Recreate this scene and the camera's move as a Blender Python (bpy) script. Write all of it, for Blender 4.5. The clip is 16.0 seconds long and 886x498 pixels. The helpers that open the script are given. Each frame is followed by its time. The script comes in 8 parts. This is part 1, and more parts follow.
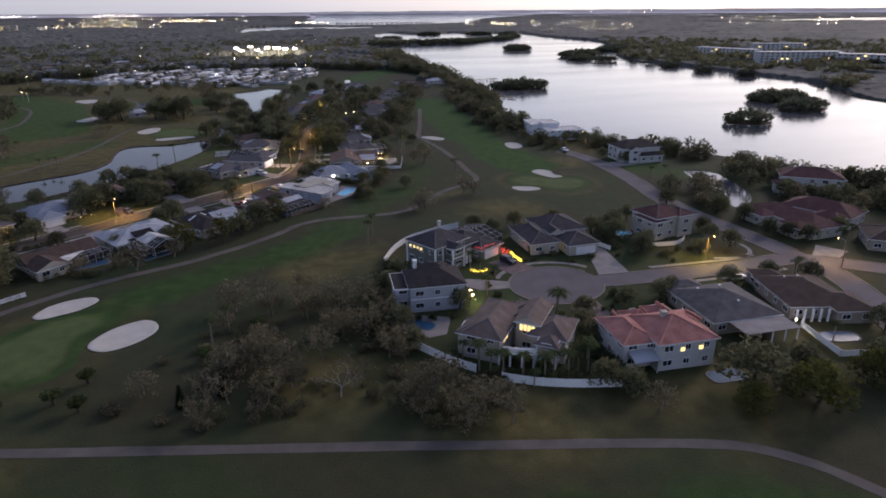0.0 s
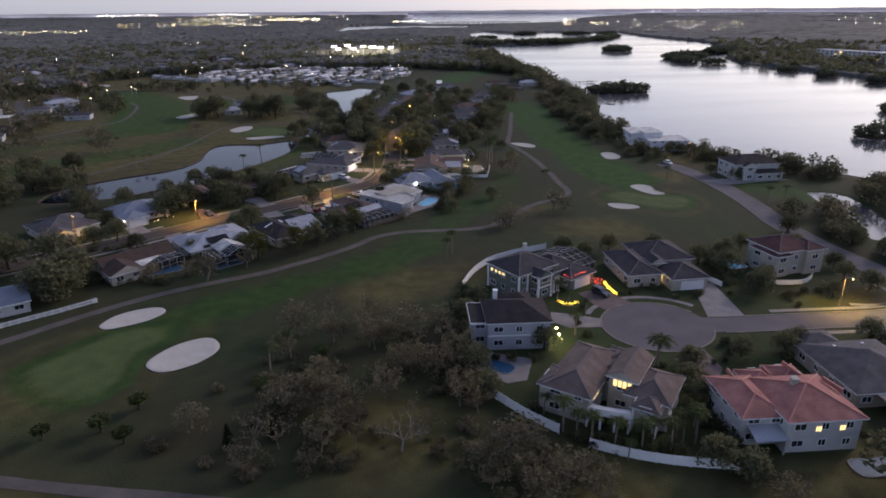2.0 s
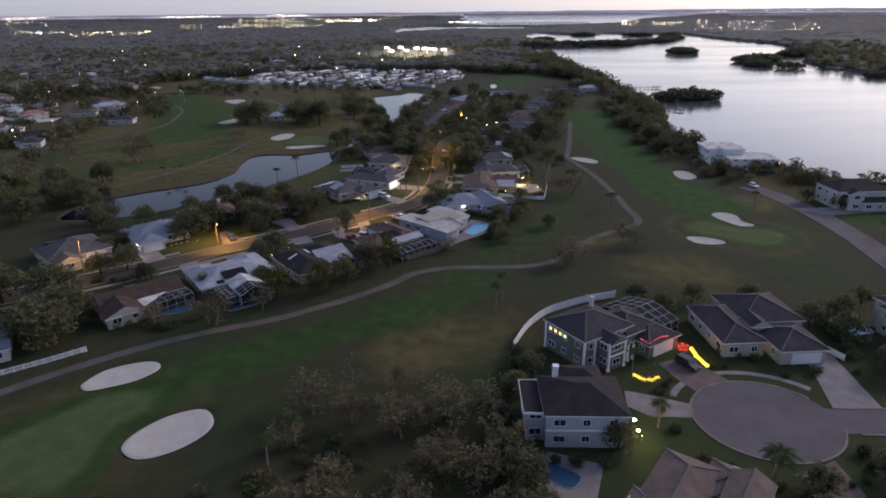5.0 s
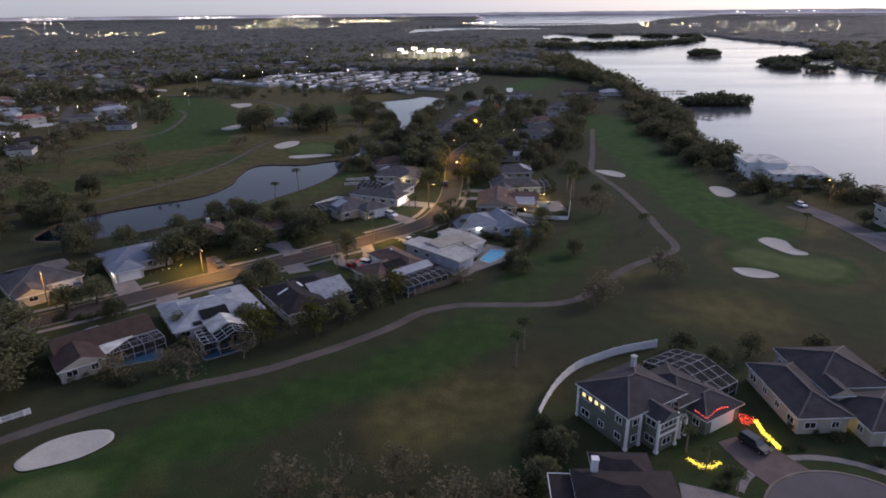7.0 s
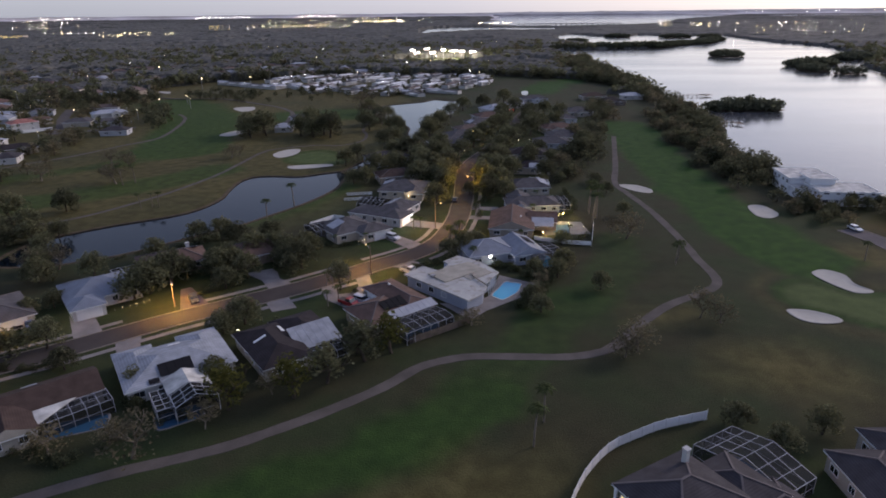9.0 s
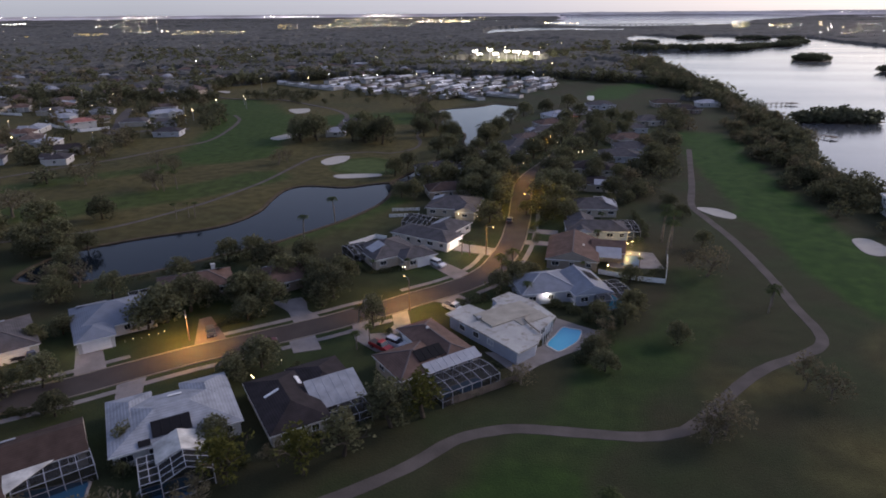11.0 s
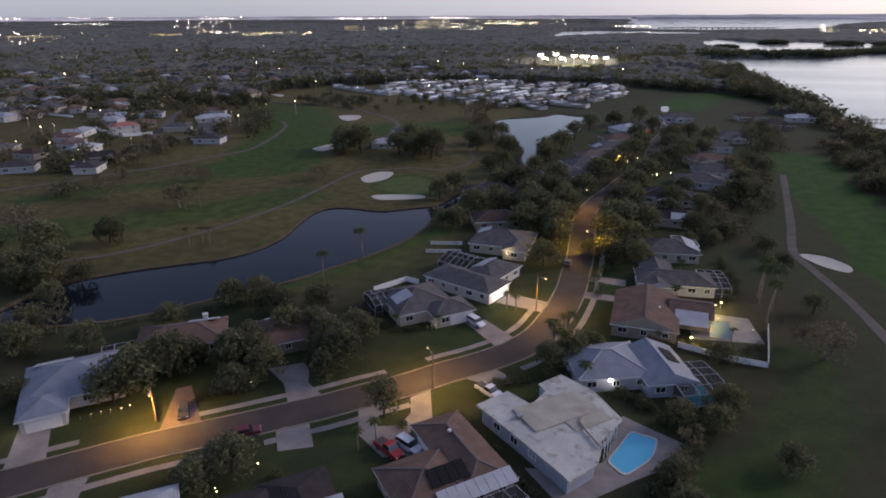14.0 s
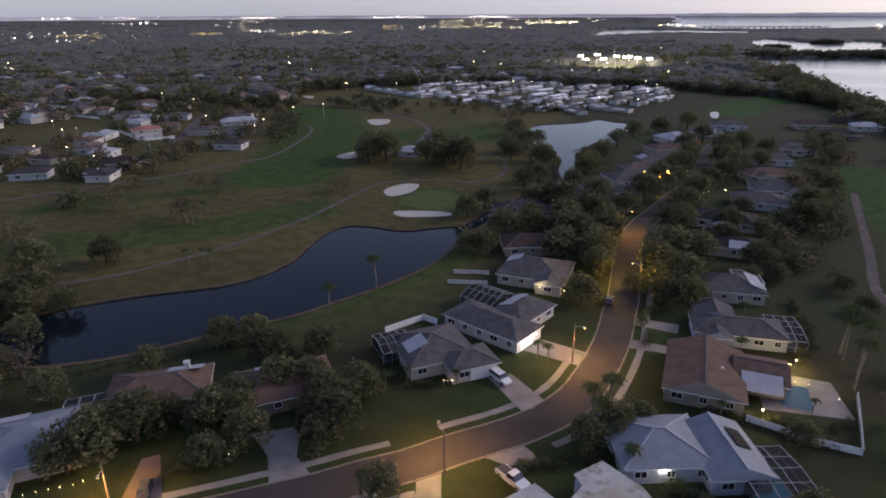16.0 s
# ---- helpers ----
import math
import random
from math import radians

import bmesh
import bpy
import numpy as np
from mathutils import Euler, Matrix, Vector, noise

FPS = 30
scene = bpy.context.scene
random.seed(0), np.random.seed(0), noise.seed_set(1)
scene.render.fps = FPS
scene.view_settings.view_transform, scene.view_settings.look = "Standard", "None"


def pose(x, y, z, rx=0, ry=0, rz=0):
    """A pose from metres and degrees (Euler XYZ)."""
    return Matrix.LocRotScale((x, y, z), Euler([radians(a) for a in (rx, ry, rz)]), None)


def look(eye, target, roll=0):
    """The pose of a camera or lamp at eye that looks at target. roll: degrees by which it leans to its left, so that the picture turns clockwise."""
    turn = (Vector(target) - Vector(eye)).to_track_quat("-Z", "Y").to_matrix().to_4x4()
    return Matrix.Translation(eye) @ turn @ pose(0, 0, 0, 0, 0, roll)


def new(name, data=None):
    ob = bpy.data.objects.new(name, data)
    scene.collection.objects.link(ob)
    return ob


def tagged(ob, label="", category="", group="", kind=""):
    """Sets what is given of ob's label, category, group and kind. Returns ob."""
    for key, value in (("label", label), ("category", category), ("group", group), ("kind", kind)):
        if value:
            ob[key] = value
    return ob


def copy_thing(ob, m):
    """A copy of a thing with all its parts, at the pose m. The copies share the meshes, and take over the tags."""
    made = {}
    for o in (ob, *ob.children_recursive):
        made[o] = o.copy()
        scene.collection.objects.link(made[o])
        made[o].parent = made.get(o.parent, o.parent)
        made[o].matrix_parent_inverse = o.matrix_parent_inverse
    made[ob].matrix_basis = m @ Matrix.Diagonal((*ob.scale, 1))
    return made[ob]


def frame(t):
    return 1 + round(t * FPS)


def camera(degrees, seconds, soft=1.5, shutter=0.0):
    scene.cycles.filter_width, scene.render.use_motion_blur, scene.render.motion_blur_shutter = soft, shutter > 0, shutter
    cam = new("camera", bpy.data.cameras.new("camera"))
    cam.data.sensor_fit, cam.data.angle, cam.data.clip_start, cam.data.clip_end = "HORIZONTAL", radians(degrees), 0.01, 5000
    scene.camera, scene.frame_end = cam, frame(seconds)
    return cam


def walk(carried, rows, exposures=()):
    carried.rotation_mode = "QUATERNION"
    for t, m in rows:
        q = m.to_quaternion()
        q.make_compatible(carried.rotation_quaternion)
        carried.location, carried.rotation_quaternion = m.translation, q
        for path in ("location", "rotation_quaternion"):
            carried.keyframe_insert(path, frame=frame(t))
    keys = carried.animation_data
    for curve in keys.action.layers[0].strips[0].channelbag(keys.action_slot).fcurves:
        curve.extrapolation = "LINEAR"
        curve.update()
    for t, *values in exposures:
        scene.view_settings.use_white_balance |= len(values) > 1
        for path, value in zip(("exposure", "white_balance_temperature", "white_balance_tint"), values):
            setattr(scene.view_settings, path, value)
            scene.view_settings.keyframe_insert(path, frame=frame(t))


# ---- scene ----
cam = camera(70.7, 16.0, soft=1.8)
PATH = [
    (0, pose(-7.54, -59.05, 61.84, 69.07, 0.40, -14.57)),
    (0.5, pose(-6.57, -55.49, 61.97, 69.02, 0.40, -13.67)),
    (1, pose(-5.61, -51.61, 62.06, 69.03, 0.40, -11.40)),
    (1.5, pose(-4.68, -47.96, 62.16, 69.00, 0.41, -8.50)),
    (2, pose(-3.82, -43.82, 62.17, 69.04, 0.40, -6.26)),
    (2.5, pose(-3.17, -39.65, 62.20, 69.07, 0.38, -4.74)),
    (3, pose(-2.42, -35.13, 62.22, 69.08, 0.39, -4.02)),
    (3.5, pose(-1.98, -30.70, 62.16, 69.11, 0.40, -3.37)),
    (4, pose(-1.62, -26.02, 62.23, 69.12, 0.43, -2.73)),
    (6.5, pose(0.00, 0.00, 62.03, 69.20, 0.55, -0.20)),
    (7, pose(0.02, 5.90, 61.95, 69.22, 0.53, -0.14)),
    (7.5, pose(0.18, 11.57, 61.94, 69.20, 0.55, 0.02)),
    (8, pose(0.41, 17.18, 62.00, 69.19, 0.54, 0.66)),
    (8.5, pose(0.97, 22.97, 61.88, 69.20, 0.54, 0.98)),
    (9, pose(1.51, 28.63, 61.76, 69.22, 0.56, 1.10)),
    (9.2, pose(1.73, 30.90, 61.72, 69.22, 0.56, 1.55)),
    (11.3, pose(2.62, 52.85, 62.01, 69.26, 0.39, 7.45)),
    (11.5, pose(2.69, 54.94, 62.02, 69.27, 0.37, 7.88)),
    (12, pose(2.89, 60.14, 62.04, 69.30, 0.31, 8.79)),
    (12.5, pose(2.82, 65.28, 62.11, 69.31, 0.28, 9.75)),
    (13, pose(2.92, 70.72, 62.09, 69.35, 0.25, 10.76)),
    (13.5, pose(2.87, 76.40, 62.03, 69.40, 0.23, 12.16)),
    (14, pose(2.44, 81.54, 62.10, 69.44, 0.20, 12.57)),
    (14.5, pose(1.96, 86.90, 62.14, 69.44, 0.16, 13.96)),
    (15, pose(1.46, 92.22, 62.21, 69.45, 0.15, 14.46)),
    (15.5, pose(0.94, 97.42, 62.41, 69.40, 0.24, 15.14)),
    (16, pose(0.24, 102.73, 62.47, 69.36, 0.28, 15.94)),
]

EXPOSURE, KELVIN, TINT = 1.40, 7060, 18
walk(cam, PATH, exposures=[(0, EXPOSURE + 0.09, KELVIN, TINT), (16, EXPOSURE, KELVIN, TINT)])

# ---- world and light ----
world = bpy.data.worlds.new("dusk_sky")
scene.world = world
world.use_nodes = True
wn = world.node_tree
sky = wn.nodes.new("ShaderNodeTexSky")
sky.sky_type = "NISHITA"
sky.sun_disc = False
SUN_AZIMUTH = 58.0      # degrees from +y towards +x, where the afterglow is
SUN_HEIGHT = 25.0
sky.sun_elevation = radians(SUN_HEIGHT)
sky.sun_rotation = radians(SUN_AZIMUTH)
sky.air_density = 1.0
sky.dust_density = 2.0
sky.ozone_density = 6.0
wn.nodes["Background"].inputs["Strength"].default_value = 0.082
# a thin even veil of high cloud lies over the clear sky
veil = wn.nodes.new("ShaderNodeMix")
veil.data_type = "RGBA"
veil.inputs[0].default_value = 0.60
up = wn.nodes.new("ShaderNodeTexCoord")
up_z = wn.nodes.new("ShaderNodeSeparateXYZ")
wn.links.new(up.outputs["Generated"], up_z.inputs[0])
fade = wn.nodes.new("ShaderNodeValToRGB")
fade.color_ramp.elements.new(0.12)
fade.color_ramp.elements.new(0.40)
for el, (p, c) in zip(fade.color_ramp.elements, ((0.0, (0.55, 0.57, 0.68)), (0.12, (0.59, 0.61, 0.73)), (0.40, (0.25, 0.28, 0.45)), (1.0, (0.23, 0.255, 0.40)))):
    el.position, el.color = p, (*c, 1)
wn.links.new(up_z.outputs["Z"], fade.inputs["Fac"])
away = wn.nodes.new("ShaderNodeVectorMath")
away.operation = "DOT_PRODUCT"
away.inputs[1].default_value = (math.sin(radians(SUN_AZIMUTH)), math.cos(radians(SUN_AZIMUTH)), 0)
wn.links.new(up.outputs["Generated"], away.inputs[0])
side = wn.nodes.new("ShaderNodeValToRGB")
side.color_ramp.elements.new(0.5)
for el, (p, c) in zip(side.color_ramp.elements, ((0.0, (0.66, 0.72, 0.74)), (0.52, (0.86, 0.90, 0.92)), (0.92, (1.34, 1.27, 1.16)))):
    el.position, el.color = p, (*c, 1)
wn.links.new(away.outputs["Value"], side.inputs["Fac"])
glow = wn.nodes.new("ShaderNodeMix")
glow.data_type, glow.blend_type = "RGBA", "MULTIPLY"
glow.inputs[0].default_value = 1.0
bright = wn.nodes.new("ShaderNodeVectorMath")
bright.operation = "SCALE"
bright.inputs["Scale"].default_value = 7.4
wn.links.new(fade.outputs["Color"], glow.inputs[6])
wn.links.new(side.outputs["Color"], glow.inputs[7])
wn.links.new(glow.outputs[2], bright.inputs[0])
wn.links.new(bright.outputs[0], veil.inputs[7])
wn.links.new(sky.outputs["Color"], veil.inputs[6])
wn.links.new(veil.outputs[2], wn.nodes["Background"].inputs["Color"])

sun_data = bpy.data.lights.new("sun", "SUN")
sun_data.energy = 0.6
sun_data.angle = radians(16)
sun_data.color = (1.0, 0.90, 0.86)
sun = new("sun", sun_data)
sun.matrix_world = look((300 * math.sin(radians(SUN_AZIMUTH)), 300 * math.cos(radians(SUN_AZIMUTH)), 140), (0, 0, 0))

rng = random.Random(7)

# ---- materials ----


def material(name, rough=0.8, metal=0.0):
    m = bpy.data.materials.new(name)
    m.use_nodes = True
    b = m.node_tree.nodes["Principled BSDF"]
    b.inputs["Roughness"].default_value = rough
    b.inputs["Metallic"].default_value = metal
    b.inputs["Specular IOR Level"].default_value = 0.5 if rough < 0.75 else 0.12
    return m, m.node_tree, b


def noise_node(nt, scale, detail=4.0, coords="Object"):
    tc = nt.nodes.new("ShaderNodeTexCoord")
    n = nt.nodes.new("ShaderNodeTexNoise")
    n.inputs["Scale"].default_value = scale
    n.inputs["Detail"].default_value = detail
    nt.links.new(tc.outputs[coords], n.inputs["Vector"])
    return n


def ramp_node(nt, source, stops):
    r = nt.nodes.new("ShaderNodeValToRGB")
    e = r.color_ramp.elements
    while len(e) < len(stops):
        e.new(0.5)
    for el, (p, c) in zip(e, stops):
        el.position = p
        el.color = (*c, 1)
    nt.links.new(source, r.inputs["Fac"])
    return r


def mixed(nt, fac, a, b, mode="MIX"):
    m = nt.nodes.new("ShaderNodeMix")
    m.data_type = "RGBA"
    m.blend_type = mode
    for sock, v in ((m.inputs[0], fac), (m.inputs[6], a), (m.inputs[7], b)):
        if isinstance(v, bpy.types.NodeSocket):
            nt.links.new(v, sock)
        elif isinstance(v, tuple):
            sock.default_value = (*v, 1)
        else:
            sock.default_value = v
    return m.outputs[2]


def bumped(nt, b, height, strength=0.3, distance=0.05):
    n = nt.nodes.new("ShaderNodeBump")
    n.inputs["Strength"].default_value = strength
    n.inputs["Distance"].default_value = distance
    nt.links.new(height, n.inputs["Height"])
    nt.links.new(n.outputs["Normal"], b.inputs["Normal"])


def plain(name, colour, rough=0.8, spread=0.25, scale=1.5, fine=25.0, metal=0.0, vary=0.0, coords="Object", bump=0.25):
    """A surface of one colour with stains at a large and a small scale, and a shade that differs from object to object."""
    m, nt, b = material(name, rough, metal)
    big = noise_node(nt, scale, 5, coords)
    small = noise_node(nt, fine, 3, coords)
    lo = tuple(c * (1 - spread) for c in colour)
    hi = tuple(min(1, c * (1 + spread)) for c in colour)
    col = ramp_node(nt, big.outputs["Fac"], [(0.3, lo), (0.7, hi)]).outputs["Color"]
    grain = ramp_node(nt, small.outputs["Fac"], [(0.3, (0.75,) * 3), (0.7, (1.0,) * 3)]).outputs["Color"]
    col = mixed(nt, 0.6, col, grain, "MULTIPLY")
    if vary:
        info = nt.nodes.new("ShaderNodeObjectInfo")
        tone = ramp_node(nt, info.outputs["Random"], [(0.0, (1 - vary,) * 3), (1.0, (1.0,) * 3)]).outputs["Color"]
        col = mixed(nt, 1.0, col, tone, "MULTIPLY")
    nt.links.new(col, b.inputs["Base Color"])
    bumped(nt, b, small.outputs["Fac"], bump)
    return m


def glowing(name, colour, strength):
    m, nt, b = material(name)
    b.inputs["Base Color"].default_value = (*colour, 1)
    b.inputs["Emission Color"].default_value = (*colour, 1)
    b.inputs["Emission Strength"].default_value = strength
    return m


def turf_material():
    m, nt, b = material("turf", 0.95)
    att = nt.nodes.new("ShaderNodeVertexColor")
    att.layer_name = "turf"
    sep = nt.nodes.new("ShaderNodeSeparateColor")
    nt.links.new(att.outputs["Color"], sep.inputs["Color"])
    big = noise_node(nt, 0.035, 6)
    mid = noise_node(nt, 0.25, 6)
    fine = noise_node(nt, 3.0, 4)
    rough_col = ramp_node(nt, big.outputs["Fac"], [(0.30, (0.050, 0.044, 0.023)), (0.50, (0.042, 0.046, 0.022)), (0.70, (0.033, 0.053, 0.019))]).outputs["Color"]
    dry = ramp_node(nt, mid.outputs["Fac"], [(0.35, (0.084, 0.071, 0.026)), (0.65, (0.115, 0.100, 0.038))]).outputs["Color"]
    lush = ramp_node(nt, mid.outputs["Fac"], [(0.3, (0.019, 0.060, 0.010)), (0.7, (0.033, 0.084, 0.013))]).outputs["Color"]
    green = ramp_node(nt, mid.outputs["Fac"], [(0.3, (0.075, 0.106, 0.035)), (0.7, (0.086, 0.117, 0.040))]).outputs["Color"]
    col = mixed(nt, sep.outputs["Blue"], rough_col, dry)
    col = mixed(nt, sep.outputs["Red"], col, lush)
    col = mixed(nt, sep.outputs["Green"], col, green)
    patch = ramp_node(nt, mid.outputs["Fac"], [(0.25, (0.62,) * 3), (0.75, (1.0,) * 3)]).outputs["Color"]
    col = mixed(nt, 0.7, col, patch, "MULTIPLY")
    grain = ramp_node(nt, fine.outputs["Fac"], [(0.3, (0.6,) * 3), (0.7, (1.0,) * 3)]).outputs["Color"]
    col = mixed(nt, 0.6, col, grain, "MULTIPLY")
    nt.links.new(col, b.inputs["Base Color"])
    bumped(nt, b, fine.outputs["Fac"], 0.5, 0.2)
    return m


def water_material(name, colour, rough, wave, ripple=0.15):
    m, nt, b = material(name, rough)
    b.inputs["Base Color"].default_value = (*colour, 1)
    b.inputs["IOR"].default_value = 1.33
    if name == "pond_water":
        b.inputs["IOR"].default_value = 1.18
    w1 = noise_node(nt, wave, 6)
    bumped(nt, b, w1.outputs["Fac"], ripple, 0.5)
    if name == "bay_water":
        # wind lanes: calmer and rougher stretches
        tc = nt.nodes.new("ShaderNodeTexCoord")
        st = nt.nodes.new("ShaderNodeMapping")
        st.inputs["Scale"].default_value = (0.004, 0.022, 1.0)
        st.inputs["Rotation"].default_value = (0, 0, 0.5)
        nt.links.new(tc.outputs["Object"], st.inputs["Vector"])
        lanes = nt.nodes.new("ShaderNodeTexNoise")
        lanes.inputs["Scale"].default_value = 1.0
        lanes.inputs["Detail"].default_value = 5.0
        nt.links.new(st.outputs["Vector"], lanes.inputs["Vector"])
        grey = ramp_node(nt, lanes.outputs["Fac"], [(0.35, (0.09,) * 3), (0.65, (0.17,) * 3)])
        nt.links.new(grey.outputs["Color"], b.inputs["Roughness"])
    return m


def leaf_material(name, lo, hi, vary=0.4):
    m, nt, b = material(name, 0.85)
    geo = nt.nodes.new("ShaderNodeNewGeometry")
    col = ramp_node(nt, geo.outputs["Random Per Island"], [(0.0, lo), (1.0, hi)]).outputs["Color"]
    info = nt.nodes.new("ShaderNodeObjectInfo")
    tone = ramp_node(nt, info.outputs["Random"], [(0.0, (1 - vary,) * 3), (0.5, (1.0, 0.99, 0.95)), (1.0, (1.0, 0.95, 0.87))]).outputs["Color"]
    col = mixed(nt, 1.0, col, tone, "MULTIPLY")
    n = noise_node(nt, 0.35, 3)
    tint = ramp_node(nt, n.outputs["Fac"], [(0.3, (0.65,) * 3), (0.7, (1.0,) * 3)]).outputs["Color"]
    col = mixed(nt, 0.7, col, tint, "MULTIPLY")
    nt.links.new(col, b.inputs["Base Color"])
    thin = nt.nodes.new("ShaderNodeBsdfTranslucent")
    nt.links.new(col, thin.inputs["Color"])
    both = nt.nodes.new("ShaderNodeMixShader")
    both.inputs[0].default_value = 0.45
    nt.links.new(b.outputs[0], both.inputs[1])
    nt.links.new(thin.outputs[0], both.inputs[2])
    nt.links.new(both.outputs[0], nt.nodes["Material Output"].inputs["Surface"])
    return m


def shingle_material(name, colour, spread=0.18, rough=0.9):
    """Roof covering: courses, weather streaks and a fine grain."""
    m, nt, b = material(name, rough)
    big = noise_node(nt, 0.5, 6)
    small = noise_node(nt, 9.0, 3)
    lo = tuple(c * (1 - spread * 1.6) for c in colour)
    hi = tuple(c * (1 + spread) for c in colour)
    col = ramp_node(nt, big.outputs["Fac"], [(0.3, lo), (0.7, hi)]).outputs["Color"]
    grain = ramp_node(nt, small.outputs["Fac"], [(0.3, (0.72,) * 3), (0.7, (1.0,) * 3)]).outputs["Color"]
    col = mixed(nt, 0.7, col, grain, "MULTIPLY")
    tc = nt.nodes.new("ShaderNodeTexCoord")
    wave = nt.nodes.new("ShaderNodeTexWave")
    wave.bands_direction = "Z"
    wave.inputs["Scale"].default_value = 2.2
    wave.inputs["Distortion"].default_value = 0.25
    nt.links.new(tc.outputs["Object"], wave.inputs["Vector"])
    line = ramp_node(nt, wave.outputs["Fac"], [(0.0, (0.80,) * 3), (0.35, (1.0,) * 3)]).outputs["Color"]
    col = mixed(nt, 0.7, col, line, "MULTIPLY")
    nt.links.new(col, b.inputs["Base Color"])
    bumped(nt, b, wave.outputs["Fac"], 0.4, 0.04)
    return m


M = {}
M["turf"] = turf_material()
M["bay"] = water_material("bay_water", (0.05, 0.055, 0.065), 0.12, 0.08, 0.10)
M["pond"] = water_material("pond_water", (0.005, 0.009, 0.014), 0.09, 0.5, 0.03)
M["lake"] = water_material("lake_water", (0.012, 0.034, 0.042), 0.10, 0.5, 0.03)
M["lake"].node_tree.nodes["Principled BSDF"].inputs["IOR"].default_value = 1.16
M["pool_water"] = water_material("pool_water", (0.06, 0.36, 0.54), 0.25, 1.2, 0.05)
M["pool_dark"] = water_material("pool_water_dark", (0.02, 0.07, 0.13), 0.35, 1.2, 0.05)
M["pool_dark"].node_tree.nodes["Principled BSDF"].inputs["IOR"].default_value = 1.18
M["asphalt"] = plain("asphalt", (0.112, 0.101, 0.107), 0.9, 0.16, 0.12, 6.0)
M["road"] = plain("old_asphalt", (0.060, 0.051, 0.047), 0.9, 0.18, 0.15, 6.0)
M["path"] = plain("cart_path", (0.098, 0.085, 0.077), 0.9, 0.22, 0.2, 4.0)
M["concrete"] = plain("concrete", (0.215, 0.197, 0.190), 0.85, 0.2, 0.35, 5.0)
M["pavers"] = plain("pavers", (0.135, 0.102, 0.096), 0.85, 0.2, 0.4, 8.0)
M["kerb"] = plain("kerb_concrete", (0.19, 0.165, 0.14), 0.85, 0.2, 0.4, 5.0)
M["sand"] = plain("bunker_sand", (0.43, 0.405, 0.36), 0.95, 0.07, 0.35, 4.0, bump=0.4)
M["soil"] = plain("bare_soil", (0.085, 0.065, 0.045), 0.95, 0.3, 0.4, 4.0)
M["white_wall"] = plain("white_stucco", (0.47, 0.46, 0.445), 0.8, 0.08, 0.5, 12.0)
M["bright_wall"] = plain("bright_white_render", (0.66, 0.67, 0.70), 0.7, 0.06, 0.5, 12.0)
M["cream_wall"] = plain("cream_stucco", (0.40, 0.36, 0.305), 0.8, 0.1, 0.5, 12.0)
M["beige_wall"] = plain("beige_stucco", (0.29, 0.25, 0.21), 0.8, 0.1, 0.5, 12.0)
M["grey_wall"] = plain("pale_grey_siding", (0.40, 0.41, 0.435), 0.8, 0.07, 0.5, 12.0)
M["green_wall"] = plain("sage_green_siding", (0.138, 0.150, 0.124), 0.8, 0.1, 0.5, 12.0)
M["brown_wall"] = plain("brown_stucco", (0.22, 0.172, 0.14), 0.8, 0.1, 0.5, 12.0)
M["blue_wall"] = plain("blue_grey_siding", (0.33, 0.36, 0.42), 0.8, 0.08, 0.5, 12.0)
M["trim"] = plain("white_trim", (0.74, 0.74, 0.74), 0.6, 0.06, 0.6, 10.0)
M["dark_trim"] = plain("dark_trim", (0.05, 0.045, 0.045), 0.6, 0.1, 0.6, 10.0)
M["roof_dark"] = shingle_material("charcoal_shingles", (0.037, 0.031, 0.033))
M["roof_navy"] = shingle_material("slate_shingles", (0.058, 0.053, 0.058))
M["roof_grey"] = shingle_material("grey_shingles", (0.100, 0.094, 0.098))
M["roof_brown"] = shingle_material("brown_shingles", (0.138, 0.090, 0.074))
M["roof_darkbrown"] = shingle_material("dark_brown_shingles", (0.070, 0.048, 0.041))
M["roof_tan"] = shingle_material("tan_shingles", (0.150, 0.112, 0.098))
M["roof_red"] = shingle_material("red_tiles", (0.34, 0.152, 0.130))
M["roof_maroon"] = shingle_material("maroon_tiles", (0.096, 0.044, 0.044))
M["roof_blue"] = shingle_material("blue_grey_metal", (0.170, 0.192, 0.236), 0.10, 0.7)
M["roof_slate"] = shingle_material("mottled_slate_roof", (0.30, 0.32, 0.355), 0.16, 0.8)
M["roof_white"] = plain("white_flat_roof", (0.49, 0.48, 0.45), 0.8, 0.40, 0.4, 3.0)


def stained_roof():
    """A white roof membrane with peeled brown patches and grey ponding marks."""
    m, nt, b = material("white_flat_roof", 0.8)
    broad, mid, fine = noise_node(nt, 0.16, 3), noise_node(nt, 0.75, 7), noise_node(nt, 6.0, 3)
    base = ramp_node(nt, broad.outputs["Fac"], [(0.35, (0.33, 0.33, 0.32)), (0.65, (0.46, 0.45, 0.42))]).outputs["Color"]
    peel = ramp_node(nt, mid.outputs["Fac"], [(0.52, (0, 0, 0)), (0.74, (1, 1, 1))]).outputs["Color"]
    col = mixed(nt, peel, base, (0.22, 0.19, 0.155))
    grain = ramp_node(nt, fine.outputs["Fac"], [(0.3, (0.78,) * 3), (0.7, (1.0,) * 3)]).outputs["Color"]
    nt.links.new(mixed(nt, 0.8, col, grain, "MULTIPLY"), b.inputs["Base Color"])
    bumped(nt, b, fine.outputs["Fac"], 0.3)
    return m


